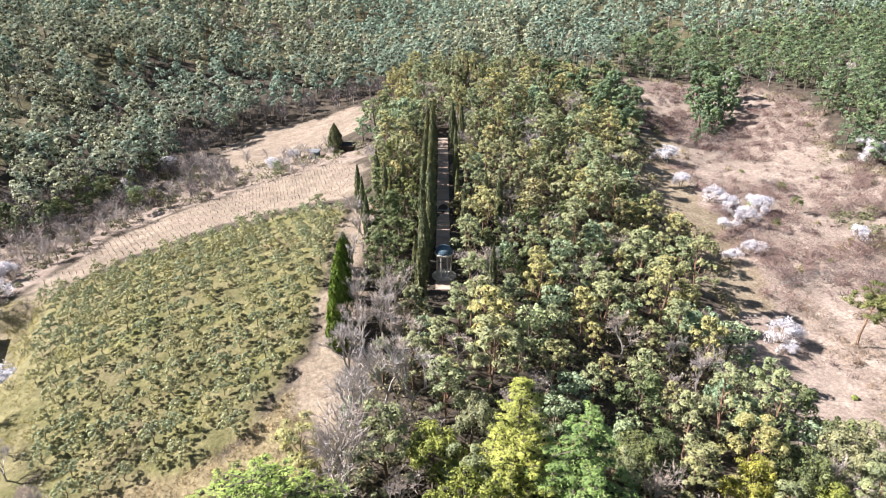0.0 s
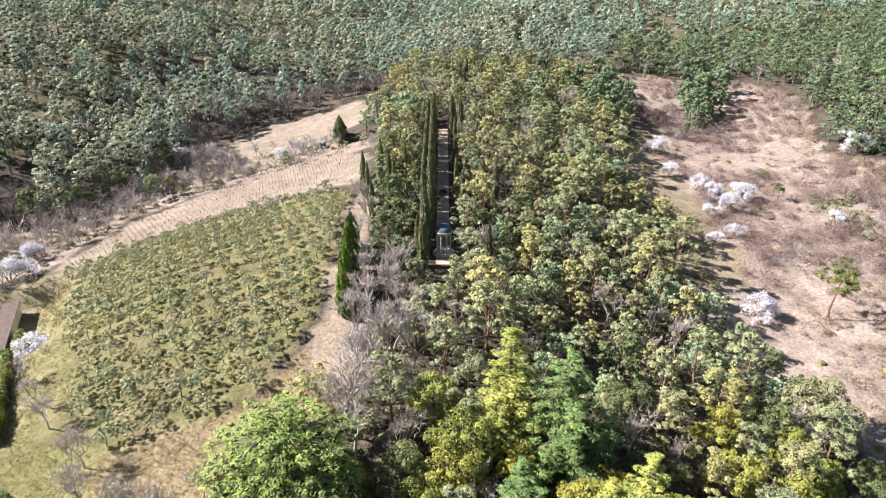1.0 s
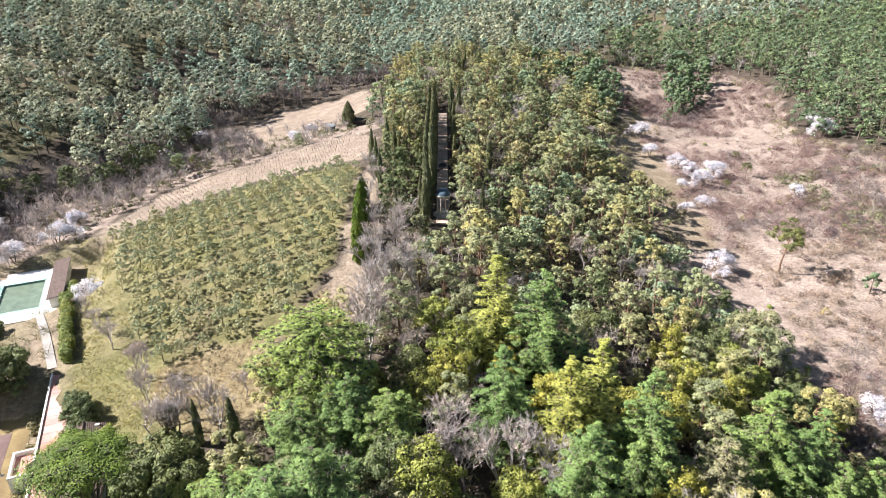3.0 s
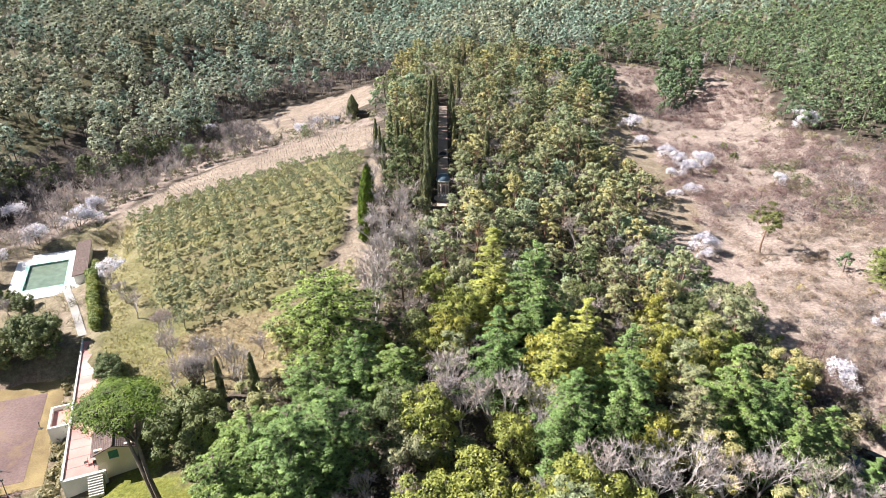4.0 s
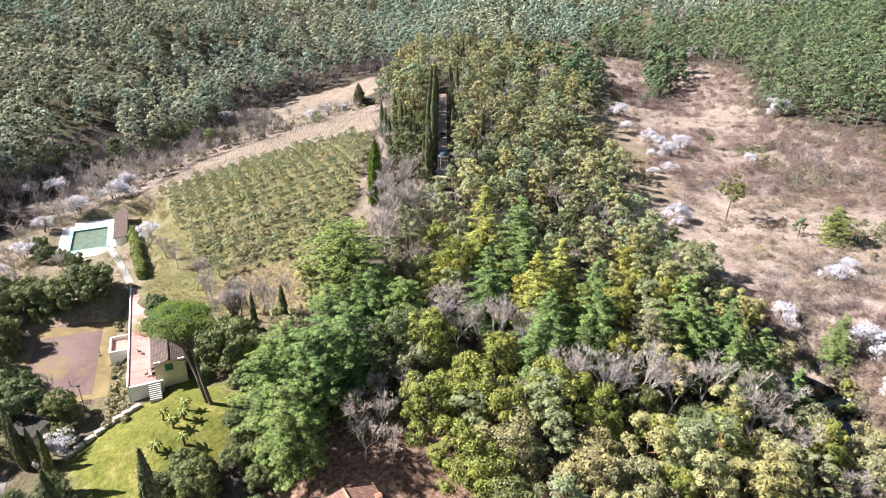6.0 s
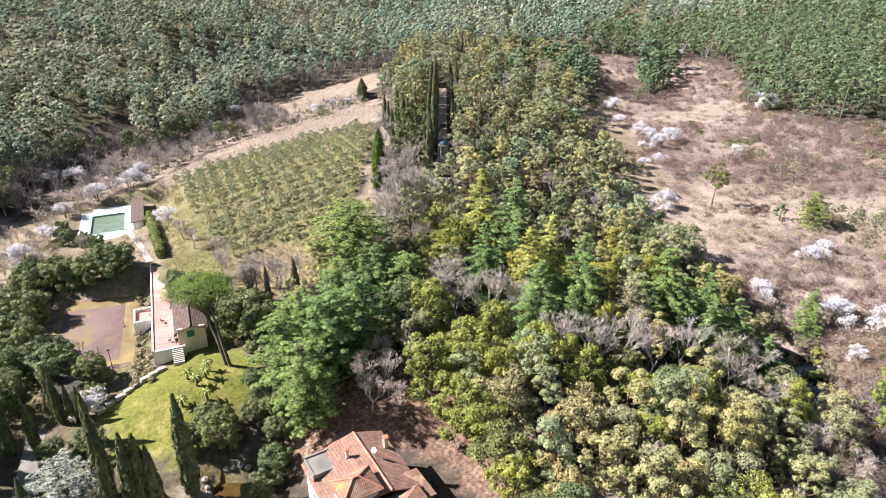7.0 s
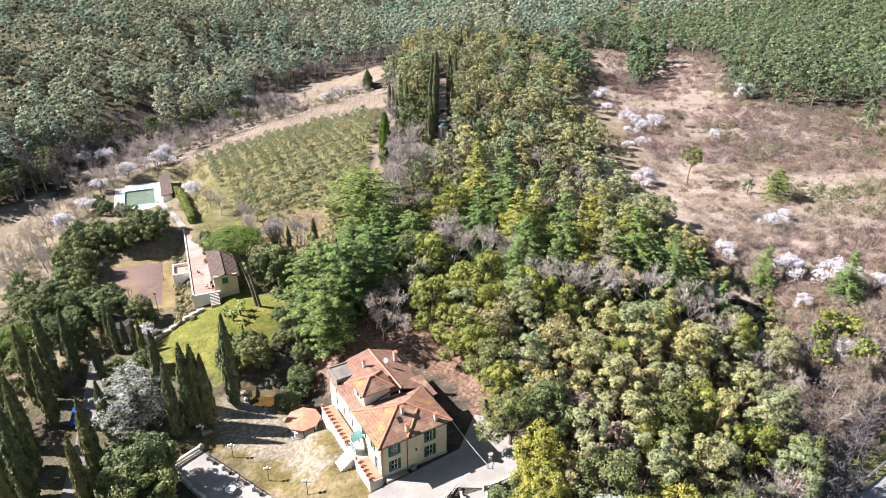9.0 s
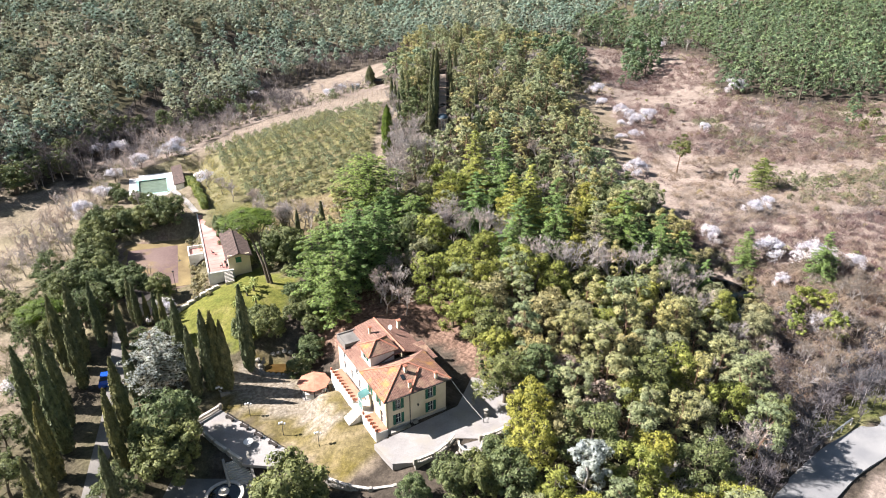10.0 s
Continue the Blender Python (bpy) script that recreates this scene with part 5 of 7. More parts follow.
t = thing("tool_cabin", pose(-37.5, 178.5, ground(-37.5, 178.5), 0, 0, -8), "small blue-grey tool cabin", "cabin")
part("wall", Geo().box(-1.4, 1.4, -1.1, 1.1, -0.4, 2.1), LEAD, t)
part("roof", Geo().slab(((-1.6, -1.3, 2.1), (1.6, -1.3, 2.1), (1.6, 1.3, 2.35), (-1.6, 1.3, 2.35)), 0.08), STEEL, t)
part("door", Geo().box(-0.4, 0.4, -1.14, -1.1, 0, 1.9), WHITE_PAINT, t)


# ---- temple on the garden axis ----
temple = thing("round_temple", pose(0.2, 100.2, 13.35) @ Matrix.Diagonal((0.87, 0.87, 0.87, 1)), "small round garden temple with columns and a blue-grey dome", "temple")
for k, r in enumerate((2.5, 2.2, 1.95)):
    part("step", Geo().lathe(((r, -0.6 if k == 0 else 0.17 * k), (r, 0.17 * (k + 1))), 24), PALE_STONE, temple)
one = Geo().lathe(((0.2, 0), (0.2, 0.1), (0.15, 0.16), (0.13, 4.1), (0.18, 4.2), (0.2, 4.35)), 10).mesh("column", PALE_STONE)
for k in range(8):
    a = math.radians(22.5 + 45 * k)
    part("column", one, None, temple, "", pose(1.55 * math.cos(a), 1.55 * math.sin(a), 0.51))
part("entablature", Geo().lathe(((1.3, 4.86), (1.75, 4.86), (1.75, 5.15), (1.95, 5.22), (1.95, 5.4), (1.3, 5.4)), 24), PALE_STONE, temple)
part("dome", Geo().lathe([(1.8 * math.cos(math.radians(a)), 5.41 + 1.5 * math.sin(math.radians(a))) for a in (0, 15, 30, 45, 60, 75, 87)], 24), LEAD, temple, "blue-grey metal dome")
part("urn", Geo().lathe(((0.25, 0.5), (0.25, 0.9), (0.15, 1.0), (0.3, 1.4), (0.2, 1.6)), 10), WHITE, temple)
for k in range(10):
    y = 107 + 5.6 * k
    single("garden_step", Geo().box(-1.4, 1.4, -0.25, 0.25, -0.5, 0.17), STONE, "broad pale stone step across the garden path", "step", "garden path steps", m=pose(0, y, ground(0, y) + 0.1))
t = thing("guard_rail", pose(57.5, -20.8, ground(57.5, -20.8) + 0.3), "low pale guard rail beside the lane", "guard rail")
for k in range(6):
    x, y = 2.6 * k, 1.75 * k
    part("post", Geo().box(x - 0.08, x + 0.08, y - 0.08, y + 0.08, -1.5, 0.8), PALE_STONE, t)
part("rail", Geo().slab(((0, 0, 0.75), (13.2, 8.9, 0.75), (13.1, 9.1, 0.75), (-0.1, 0.2, 0.75)), 0.35), STEEL, t)
single("pond", Geo().lathe(((11, -0.5), (11, 0)), 32), POND_WATER, "dark still woodland pond", "water", kind="structure", m=Matrix.Translation((66.5, 31.5, -6.3)) @ Matrix.Diagonal((0.62, 1.25, 1, 1)))
single("garden_pool", Geo().lathe(((3.2, -0.5), (3.2, 0)), 20), BROWN_WATER, "small brown ornamental garden pool", "water", kind="structure", m=Matrix.Translation((-29.3, -0.6, -4.1)) @ Matrix.Diagonal((1.15, 0.72, 1, 1)))


def low_wall(name, line, height, width, label, group=""):
    """A low stone wall that follows the ground."""
    for k, ((x0, y0), (x1, y1)) in enumerate(zip(line, line[1:])):
        n = max(1, int(math.hypot(x1 - x0, y1 - y0) / 1.4))
        t = thing(name, pose(x0, y0, ground(x0, y0)), label, "wall", group)
        ang = math.degrees(math.atan2(y1 - y0, x1 - x0))
        for i in range(n):
            x, y = x0 + (x1 - x0) * (i + 0.5) / n, y0 + (y1 - y0) * (i + 0.5) / n
            part("stone_block", Geo().box(-0.68, 0.68, -width / 2, width / 2, -0.6, height + 0.06 * ((i * 7) % 3)), PALE_STONE, t, "", pose(x - x0, y - y0, ground(x, y) - ground(x0, y0), 0, 0, ang))


low_wall("lawn_wall", ((-47.5, 21.5), (-51.5, 17.5), (-55.5, 12.5)), 0.5, 0.7, "low pale stone wall edging the lawn", "lawn walls")

rock_rng = random.Random(31)
for k in range(24):
    a = 6.283 * k / 24
    x, y = -29.3 + 3.9 * math.cos(a) * rock_rng.uniform(0.97, 1.12), -0.6 + 2.5 * math.sin(a) * rock_rng.uniform(0.97, 1.12)
    g = Geo().lathe(((0.28, -0.3), (0.52, 0.0), (0.44, 0.3), (0.15, 0.48)), 6)
    g.v = [(p[0] * rock_rng.uniform(0.8, 1.3), p[1] * rock_rng.uniform(0.8, 1.3), p[2] * rock_rng.uniform(0.8, 1.2)) for p in g.v]
    single("pool_rock", g, STONE, "rough grey rock round the ornamental pool", "rock", "pool rocks", m=pose(x, y, ground(x, y), 0, 0, 40 * k))

paved("court_margin", [(-80.0, 47.4), (-65.6, 52.0), (-55.8, 26.9), (-70.2, 21.6)], -1.76, COURT_GRASS, "golden olive grass margin of the court", "grass")
paved("sports_court", [(-77.4, 43.6), (-66.6, 47.3), (-58.9, 27.6), (-69.6, 23.8)], -1.74, COURT_TOP, "worn purplish brown sports court", "court")
g = Geo()
p0, p1 = Vector((2.0, -17.3, 5.6)), Vector((6.9, -20.4, 0.6))
g.tube([p0.lerp(p1, k / 8) - Vector((0, 0, 0.25 * math.sin(math.pi * k / 8))) for k in range(9)], [0.035] * 9, 5)
line = thing("cable", Matrix(), "thin pale cable from the eaves to a post", "cable")
part("wire", g, WHITE_PAINT, line)
part("post", Geo().tube(((6.9, -20.4, -0.2), (6.9, -20.4, 0.75)), (0.05, 0.05), 6), IRON, line)
for x, y in ((5.5, -16.1), (7.3, -18.9)):
    urn = thing("stone_urn", pose(x, y, 0.05), "weathered grey stone urn on a pedestal", "urn", "forecourt urns")
    part("pedestal", Geo().box(-0.28, 0.28, -0.28, 0.28, 0, 0.7), STONE, urn)
    part("bowl", Geo().lathe(((0.15, 0.7), (0.12, 0.85), (0.34, 1.15), (0.4, 1.3), (0.3, 1.28)), 12), STONE, urn)


# ---- planting: kinds ----
CYP = [cypress_kind("cypress", s, 14, 0.95, CYPRESS, BARK) for s in (1, 2, 3)]
BROAD = [broad_kind("oak", s, 12, 4.2, OAK, BARK) for s in (11, 12, 13, 14)]
FAR_BROAD = [broad_kind("far_oak", s, 12, 4.0, WOOD_LEAF, BARK, 48, 40, 0.24, 0.08, 0.45) for s in (18, 19, 20)]
DARK = [broad_kind("laurel", s, 12, 4.2, LAUREL, BARK, low=0.1) for s in (15, 16, 17)]
BUSHES = [broad_kind("bush", s, 7, 4.0, LAUREL, BARK, 110, 95, 0.165, 0.02) for s in (71, 72)]
FAR_SAGE = [broad_kind("far_sage", s, 12, 4.0, SAGE, BARK, 48, 40, 0.24, 0.08, 0.45) for s in (44, 45)]
SAGES = [broad_kind("sage", s, 12, 4.2, SAGE, BARK) for s in (46, 47)]
FAR_DARK = [broad_kind("far_laurel", s, 12, 4.0, LAUREL, BARK, 48, 40, 0.24, 0.08, 0.45) for s in (25, 26)]
FAR_PINES = [pine_kind("far_pine", s, 13, 2.9, PINE, RED_BARK, 44, 40, 0.24, 0.2) for s in (27, 28, 29)]
PINES = [pine_kind("pine", s, 13, 3.4, PINE, RED_BARK) for s in (21, 22, 23, 24)]
GOLDS = [cedar_kind("gold", s, 20, 5.4, GOLD, BARK, 22, 30000, 0.14, 0.3) for s in (31, 32)]
CEDARS = [cedar_kind("cedar", s, 20, 6.6, CEDAR, BARK, 20, 30000, 0.155, 0.45, gap=0.12) for s in (33, 34, 35)]
ROUNDS = [cedar_kind("round", s, 18, 5.8, CEDAR, BARK, 16, 30000, 0.16, 1.0, 0.1, 8, True, 0.1) for s in (54, 55)]
LIMES = [cedar_kind("lime", 36, 19, 8.2, LIME, BARK, 11, 36000, 0.145, 1.0, 0.3, 11, True)]
BLUES = [cedar_kind("blue", s, 14, 6.8, BLUE, BARK, 10, 18000, 0.15, 0.95, 0.14, 10, True, 0.12) for s in (37,)]
BARES = [bare_kind("bare", s, 11, 0.56, PALE_BARK, GREY_TWIG, 4) for s in (41, 42, 43)]
BLOSS = [blossom_kind("blossom", s, 4.8, 1.1) for s in (51, 52, 53)]

plant_tree("cypress", CYP, ((-34.4, -2.9, 17.5), (-39.5, -8, 16), (-38.1, -7.6, 15.5), (-36.7, -7.8, 14), (-41.4, -9.9, 14.2), (-45.7, -3.8, 15), (-52.9, 6.2, 10), (-58.7, 11.4, 7.5), (-56.8, 11.1, 7.2), (-62.2, 12.8, 10.5), (-60.7, 11.5, 9.8), (-60.9, 5.2, 9.8)),
           "tall slim dark green cypress beside the yard", "cypress", "yard cypresses", 14)
plant_tree("cypress", CYP, ((-66.6, 1, 17), (-68.6, -1.5, 15.8), (-65.2, 5.2, 14.2), (-64.2, -18.2, 17), (-57.7, -22.1, 17), (-60.3, -16.5, 17.2), (-54.3, -31.9, 13), (-62.9, -6.7, 15), (-52.5, -36.9, 13), (-49.4, -18.9, 15), (-47.2, -25.7, 14.8), (-44.2, -33.9, 12.2), (-52.2, -10, 11), (-65, -12, 15), (-56, -27.5, 14)),
           "tall dark green cypress lining the drive", "cypress", "drive cypresses", 14)
# Some of those just west of the temple are added to shade it.
plant_tree("cypress", CYP, ((-3.3, 98.0, 12.5), (-3.5, 100.2, 12), (-3.5, 102.4, 12.5), (-3.2, 104.3, 11), (-4.6, 94.5, 10), (-3.6, 89, 12), (-9.4, 90, 9.5), (8.4, 95, 9.5), (8.6, 121, 11), (11.3, 120, 11), (-17.6, 124, 10.5), (-14.3, 131, 11), (-10.3, 117, 10.5), (-14.2, 109, 10), (-11.9, 123, 11), (-16, 118, 10), (-8.5, 127, 11), (-13.7, 212, 10.8), (-11.7, 210, 12.2), (2.4, 163, 12.5), (4.8, 165, 11.5), (4.2, 115, 9.8), (-27, 35, 11.5), (-33.6, 39, 7.8)),
           "slender dark cypress in the garden wood", "cypress", "garden cypresses", 14)
# The offset second row, at x -3.9, is added to shade the path.
plant_tree("cypress", CYP, [(-2.5, 106 + 3.6 * k, 9.5 + 2.5 * (k % 3)) for k in range(17)] + [(-3.9, 107.8 + 3.6 * k, 10 + 2 * (k % 2)) for k in range(16)] + [(3.0, 128 + 7 * k, 8 + 2 * (k % 2)) for k in range(6)] + [(1 + 2.6 * k, 232 + 3 * (k % 2), 11) for k in range(6)],
           "dark cypress in the row along the garden path", "cypress", "path cypresses", 14)
plant_tree("dark_fir", [cypress_kind("dark_fir", 6, 8, 1.7, CYPRESS, BARK, 3600)], ((-31.2, 178.6, 8.5),), "small dark conical fir beside the farm shed", "fir", "", 8)
plant_tree("broad_cypress", [cypress_kind("broad_cypress", 5, 12, 2.0, UMBRELLA, BARK, 6500)], ((-15.6, 79, 9.5), (-15.8, 82.5, 10), (-15.9, 86, 10.5), (-16.6, 90.5, 9), (-17, 95, 8.5), (-17.2, 99, 7.5)),
           "broad bright green cypress at the grove's edge", "cypress", "grove cypresses", 12)
plant_tree("golden_cedar", GOLDS, ((8.2, 53, 19.5), (19.8, 35.2, 20.5), (15.8, 33.5, 18.5)), "bright yellow-green conical conifer in the wood", "conifer", "golden conifers", 20)
plant_tree("cedar", CEDARS, ((14.6, 49.5, 20), (8, 37, 16.5), (25, 31, 20), (16.5, 24, 18), (40, 31, 20)), "large dark green cedar with tiered boughs", "cedar", "dark cedars", 20)
plant_tree("golden_cedar", [cedar_kind("bush_gold", 38, 9, 2.9, IVY, BARK, 12, 9000, 0.15, 0.9, 0.02, 9, True, 0.1)], ((94.2, 80.2, 10),), "rounded yellow-green conifer on the dry slope", "conifer", "golden conifers", 9)
plant_tree("cedar", ROUNDS, ((-12, 35, 13.5), (-18.5, 33, 12.5), (-6.5, 33, 13), (-25, 14, 16), (-17.5, 18, 17.5), (-20, 8, 16), (-13.5, 22, 17), (-23, 21, 15)), "broad dome-crowned dark green conifer", "cedar", "domed conifers", 18)
plant_tree("bare_tree", BARES, ((-10.5, 9.5, 8), (-8.2, 12.5, 9), (-6.5, 8.5, 7), (-12, 13, 9.5), (-4, 16, 9), (-9, 17, 9)), "thin dead-limbed tree on rusty litter behind the villa", "bare tree", "dead-limbed trees", 11)
plant_tree("spreading_cedar", LIMES, ((-17, 42, 19),), "broad lime-green spreading cedar", "cedar", "", 19)
plant_tree("tiered_cedar", [cedar_kind("tiered", 39, 15, 6.0, SAGE, BARK, 9, 16000, 0.15, 0.6, 0.12, 10)], ((33, 27, 15),), "pale grey-green cedar with drooping tiers", "cedar", "", 15)
plant_tree("cedar", CEDARS, ((73, 39.5, 11), (85.5, 29.5, 13), (47, 26, 15), (53, 29, 14), (57, 24, 12), (43, 29, 16), (51, 37, 13)), "dark green conical cedar near the pond", "cedar", "pond cedars", 20)
plant_tree("blue_cedar", BLUES, ((-48.5, -8, 12.5),), "pale blue-grey cedar with drooping tiers", "cedar", "", 14)
plant_tree("evergreen_oak", BROAD[:2] + DARK[:1] + BROAD[2:] + DARK[1:], ((2.5, 5.5, 11.5), (6.5, 0.5, 11.5), (9, -4, 10.5), (-1.5, 13, 11), (9.5, -9, 11), (10.5, -15.5, 10.5), (16, -15, 11.5), (14, -22.5, 11), (13, -29, 10), (-6, 26, 12), (-1, 25, 13), (40, 12, 11), (34, -14, 11), (22, -27, 11)),
           "rounded olive-green evergreen oak beside the villa", "tree", "villa oaks", 12)
plant_tree("pine", PINES, ((14.5, -6, 13), (20.5, -20, 12.5), (27, -14, 13), (22, -8, 13.5), (33, -1, 13), (43, 3, 13), (27.5, 6, 13), (42, -13, 12), (14, 11, 13), (36, -23, 12), (28, -24, 12), (37, 7, 13), (50, -4, 11)),
           "pale-limbed pine with an open olive-green crown", "pine", "villa pines", 13)
plant_tree("sage_oak", SAGES, ((8.5, 6, 10.5), (19, 1.5, 11), (24.5, 0, 10.5), (31, -8.5, 11), (39.5, -5, 10), (46.5, 9.5, 10), (53, 1, 9)),
           "pale grey-green oak on the slope beside the villa", "tree", "sage oaks", 12)
plant_tree("bare_tree", [bare_kind("young_bare", s, 9, 0.5, PALE_BARK, GREY_TWIG, 4) for s in (57, 58)], ((-65.3, 70.5, 6.5), (-60, 65.5, 6.5), (-55.5, 60, 7.5), (-48.7, 52.1, 8.5), (-43.5, 46, 9), (-38.5, 42.3, 9), (-41, 40.5, 8.5), (-25, 45.5, 7), (-29.4, 47.5, 6)),
           "slender leafless young tree on the grove verge", "bare tree", "verge trees", 9)
plant_tree("bare_tree", [bare_kind("poplar", 59, 12, 0.28, BARK, GREY_TWIG, 4)], ((-37.4, 35.8, 12), (-34.6, 36.2, 12), (-36.3, 38, 10.5)), "tall narrow leafless tree beside the cypresses", "bare tree", "verge trees", 12)
plant_tree("valley_oak", FAR_BROAD, ((-92.5, 163, 8), (-85, 160, 6), (-81.5, 158, 7), (-21.1, 194, 11), (-24, 186, 8), (-46, 168, 5)), "green oak standing in the valley hedge", "tree", "valley oaks", 12)
plant_tree("bay_laurel", BUSHES, ((-52.8, 43.5, 4.2), (-50.8, 40.0, 4.0), (-54.5, 46.5, 3.2)), "dull green bush beside the long terrace", "bush", "terrace bushes", 7)
plant_tree("ivy_tree", [broad_kind("ivy_shrub", 62, 5, 1.8, IVY, BARK, 30, 70, 0.14, 0.05)], ((-46.6, 38.2, 5), (-45.4, 35.8, 4.6)), "dense yellow-green shrub behind the outbuilding", "shrub", "ivy shrubs", 5)
plant_tree("laurel", DARK, ((-87, 28, 10), (-91, 15, 9.5), (-72, -25, 8)),
           "dark evergreen tree on the slope past the court", "tree", "slope evergreens", 12)
plant_tree("silver_tree", [broad_kind("silver", 56, 9, 2.6, BLUE, PALE_BARK, 70, 90, 0.12, 0.1)], ((20, -33.5, 11.5), (61, 22, 8)), "pale silver-grey tree coming into leaf", "tree", "silver trees", 9)
plant_tree("dry_tree", [broad_kind("dry", 48, 9, 3.0, DRY, BARK, 40, 50, 0.17, 0.25)], ((12.5, -1.5, 8), (20, -13, 9), (29.5, -4, 9.5), (46, 27, 9), (25, -19, 9)), "tree with dry pale brown leaves in the wood", "tree", "dry-leaved trees", 9)
plant_tree("ivy_tree", [broad_kind("ivy", 49, 9, 2.4, IVY, BARK, 44, 60, 0.17, 0.05)], ((74, 17, 8), (78, 9, 8.5), (72, 32.5, 5), (70.5, 29, 4.5), (77, 19, 8.5), (80, 16, 8), (72, 12, 7), (60, 37, 6), (81, 20, 6), (58.5, 44, 7)), "slim tree clad in yellow-green ivy by the pond", "tree", "ivy trees", 9)
plant_tree("laurel", FAR_DARK, ((-8, 104, 8.5), (-7, 112, 9), (-10.5, 99, 8), (-8, 120, 9), (-12, 127, 9.5), (-8, 136, 9), (-13, 140, 8.5), (-9, 148, 9), (-14, 152, 8), (-7.5, 92, 7), (-11, 108, 7.5)),
           "dark evergreen tree among the cypresses by the garden path", "tree", "path evergreens", 12)
edge_rng = random.Random(77)
plant_tree("laurel", FAR_DARK, [(x + edge_rng.uniform(-5, 4), y + edge_rng.uniform(-4, 6), edge_rng.uniform(5, 9.5)) for (x0, y0), (x1, y1) in (((-150, 116), (-118, 132)), ((-118, 132), (-96, 152)), ((-96, 152), (-86, 190))) for x, y in ((x0 + (x1 - x0) * k / 12, y0 + (y1 - y0) * k / 12) for k in range(12))],
           "dark evergreen tree at the foot of the pine woods", "tree", "wood edge evergreens", 12)
plant_tree("evergreen_oak", BROAD + DARK, ((27, -33, 11), (39, -9.5, 11), (19, -42, 11), (28, -41, 11), (37, -31, 11), (50, 24, 11), (46, 32, 11), (17, 16, 12), (9, 12, 12), (3, 16, 12)),
           "dense evergreen tree on the wooded slope", "tree", "slope trees", 12)
plant_tree("bay_laurel", BUSHES, ((-19.5, -35.5, 9.5), (-42, -20, 9), (-40.5, -25, 9), (2.0, -32.5, 5.5), (8.8, -28.3, 5), (-3.5, -34.5, 4), (5.5, -33, 6), (9.5, -33, 6.5), (-32.5, 4.5, 5.5), (-24.2, 1.5, 4.2), (-25.5, -2.6, 3.8), (-24.5, 6.0, 3.5), (-27.5, 12, 4), (-30, 15, 3.5), (-25.5, 9.5, 4.5), (-29, 9, 3.2), (-37, 4, 4), (-35, 7.5, 3.5)),
           "broad dark evergreen bush by the villa yard", "bush", "yard bushes", 7)
plant_tree("bay_laurel", BUSHES, ((-70, 53.5, 7.5), (-75.5, 52.5, 6.5), (-79.5, 52, 6.5), (-83.5, 53.5, 7), (-89, 53, 7.5), (-87, 46.5, 7.5), (-85, 41.5, 7), (-73, 56, 6.5), (-66.5, 21.5, 6.5), (-59.5, 20.5, 5.5), (-71, 23, 6), (-76, 27, 7), (-80, 32, 7), (-82, 40, 7), (-57, 15.5, 3.5), (-38, 31, 7), (-35, 33, 7), (-32, 28, 7)),
           "dark evergreen bush round the sports court", "bush", "court bushes", 7)
plant_tree("laurel", DARK, ((-80, 19, 9), (-79, 5, 9), (-74, 20, 9), (-75, 29, 8), (-78.4, 16.7, 9.5), (-79, 25, 9), (-83, 21, 9), (-70, 15, 9), (-73, 4, 9), (-70, -9, 9), (-66, -23, 8), (-61, -31, 8), (-84, 12, 9), (-72, 12, 9), (-55, 1, 7), (-45, -32, 7), (-52, 4, 6)),
           "dark evergreen tree below the drive", "tree", "drive evergreens", 12)
plant_tree("bare_tree", BARES, ((-8, 66, 15), (-10.5, 60, 16), (-11, 51, 16), (-4.5, 66, 13), (-13, 71, 13), (-11.5, 56, 15), (-35, 41, 9), (-33, 43, 9), (-31, 40, 9), (-47, 53, 7), (-45, 48, 7), (1, 33, 13.5), (6.5, 29, 13), (10, 31, 12.5), (13, 29, 12), (-1, 30, 12.5), (19.5, 18.5, 13.5), (30, 20, 14), (34.5, 18.5, 14), (41, 20.5, 14), (46.5, 16, 13), (52, 13, 12), (25, 17.5, 13.5), (49, 20, 13), (54, 22, 12), (3, 29, 10), (112, 131, 8), (110, 121, 8)),
           "leafless grey tree with fine pale twigs", "bare tree", "bare trees", 11)
plant_tree("bare_tree", BARES, ((-90, 42, 8), (-94, 37, 9), (-95, 25, 8.5), (-101, 31, 9), (-98, 13, 8.5), (-92, 31, 8), (-99, 36, 8.5), (-94, 46, 7.5), (-103, 22, 8.5), (-97, 48.5, 7.5), (-103, 64, 7), (-105, 58, 7.5), (-100, 54, 7), (-95.5, 58, 6.5), (-99, 42, 8), (-104, 47, 8), (-93, 63, 6), (-107, 70, 6.5), (-101.5, 91, 6), (-104, 85, 6.5), (-99.5, 100.5, 6), (-96, 106, 6.5), (-91.5, 106.5, 7), (-106, 96, 7.5), (-100, 80, 5.5), (-103, 76, 6), (-86, 106, 5.5)),
           "pale leafless tree crowding the pool deck", "bare tree", "poolside trees", 11)
plant_tree("bay_laurel", BUSHES, ((-98.5, 82.5, 3), (-93.5, 75.5, 3.6), (-88, 73.5, 3.4), (-97, 78, 2.8), (-84, 71, 3.2)), "low dull green bush below the pool deck", "bush", "poolside bushes", 7)
plant_tree("bare_tree", BARES, ((-65, 25, 7), (-84, 66, 7), (-24, 52, 7), (4.5, 96, 8.5), (6, 90, 8), (8, 99, 8), (-15, 106, 9), (-16.5, 113, 9), (-16, 98, 9), (-15.5, 91, 8), (-13, 84, 10), (-9, 80, 11), (-6, 76, 10), (-12, 77, 11), (58, 8, 8), (62, 2, 8), (48, -5, 7)),
           "leafless grey tree with fine pale twigs", "bare tree", "bare trees", 11)
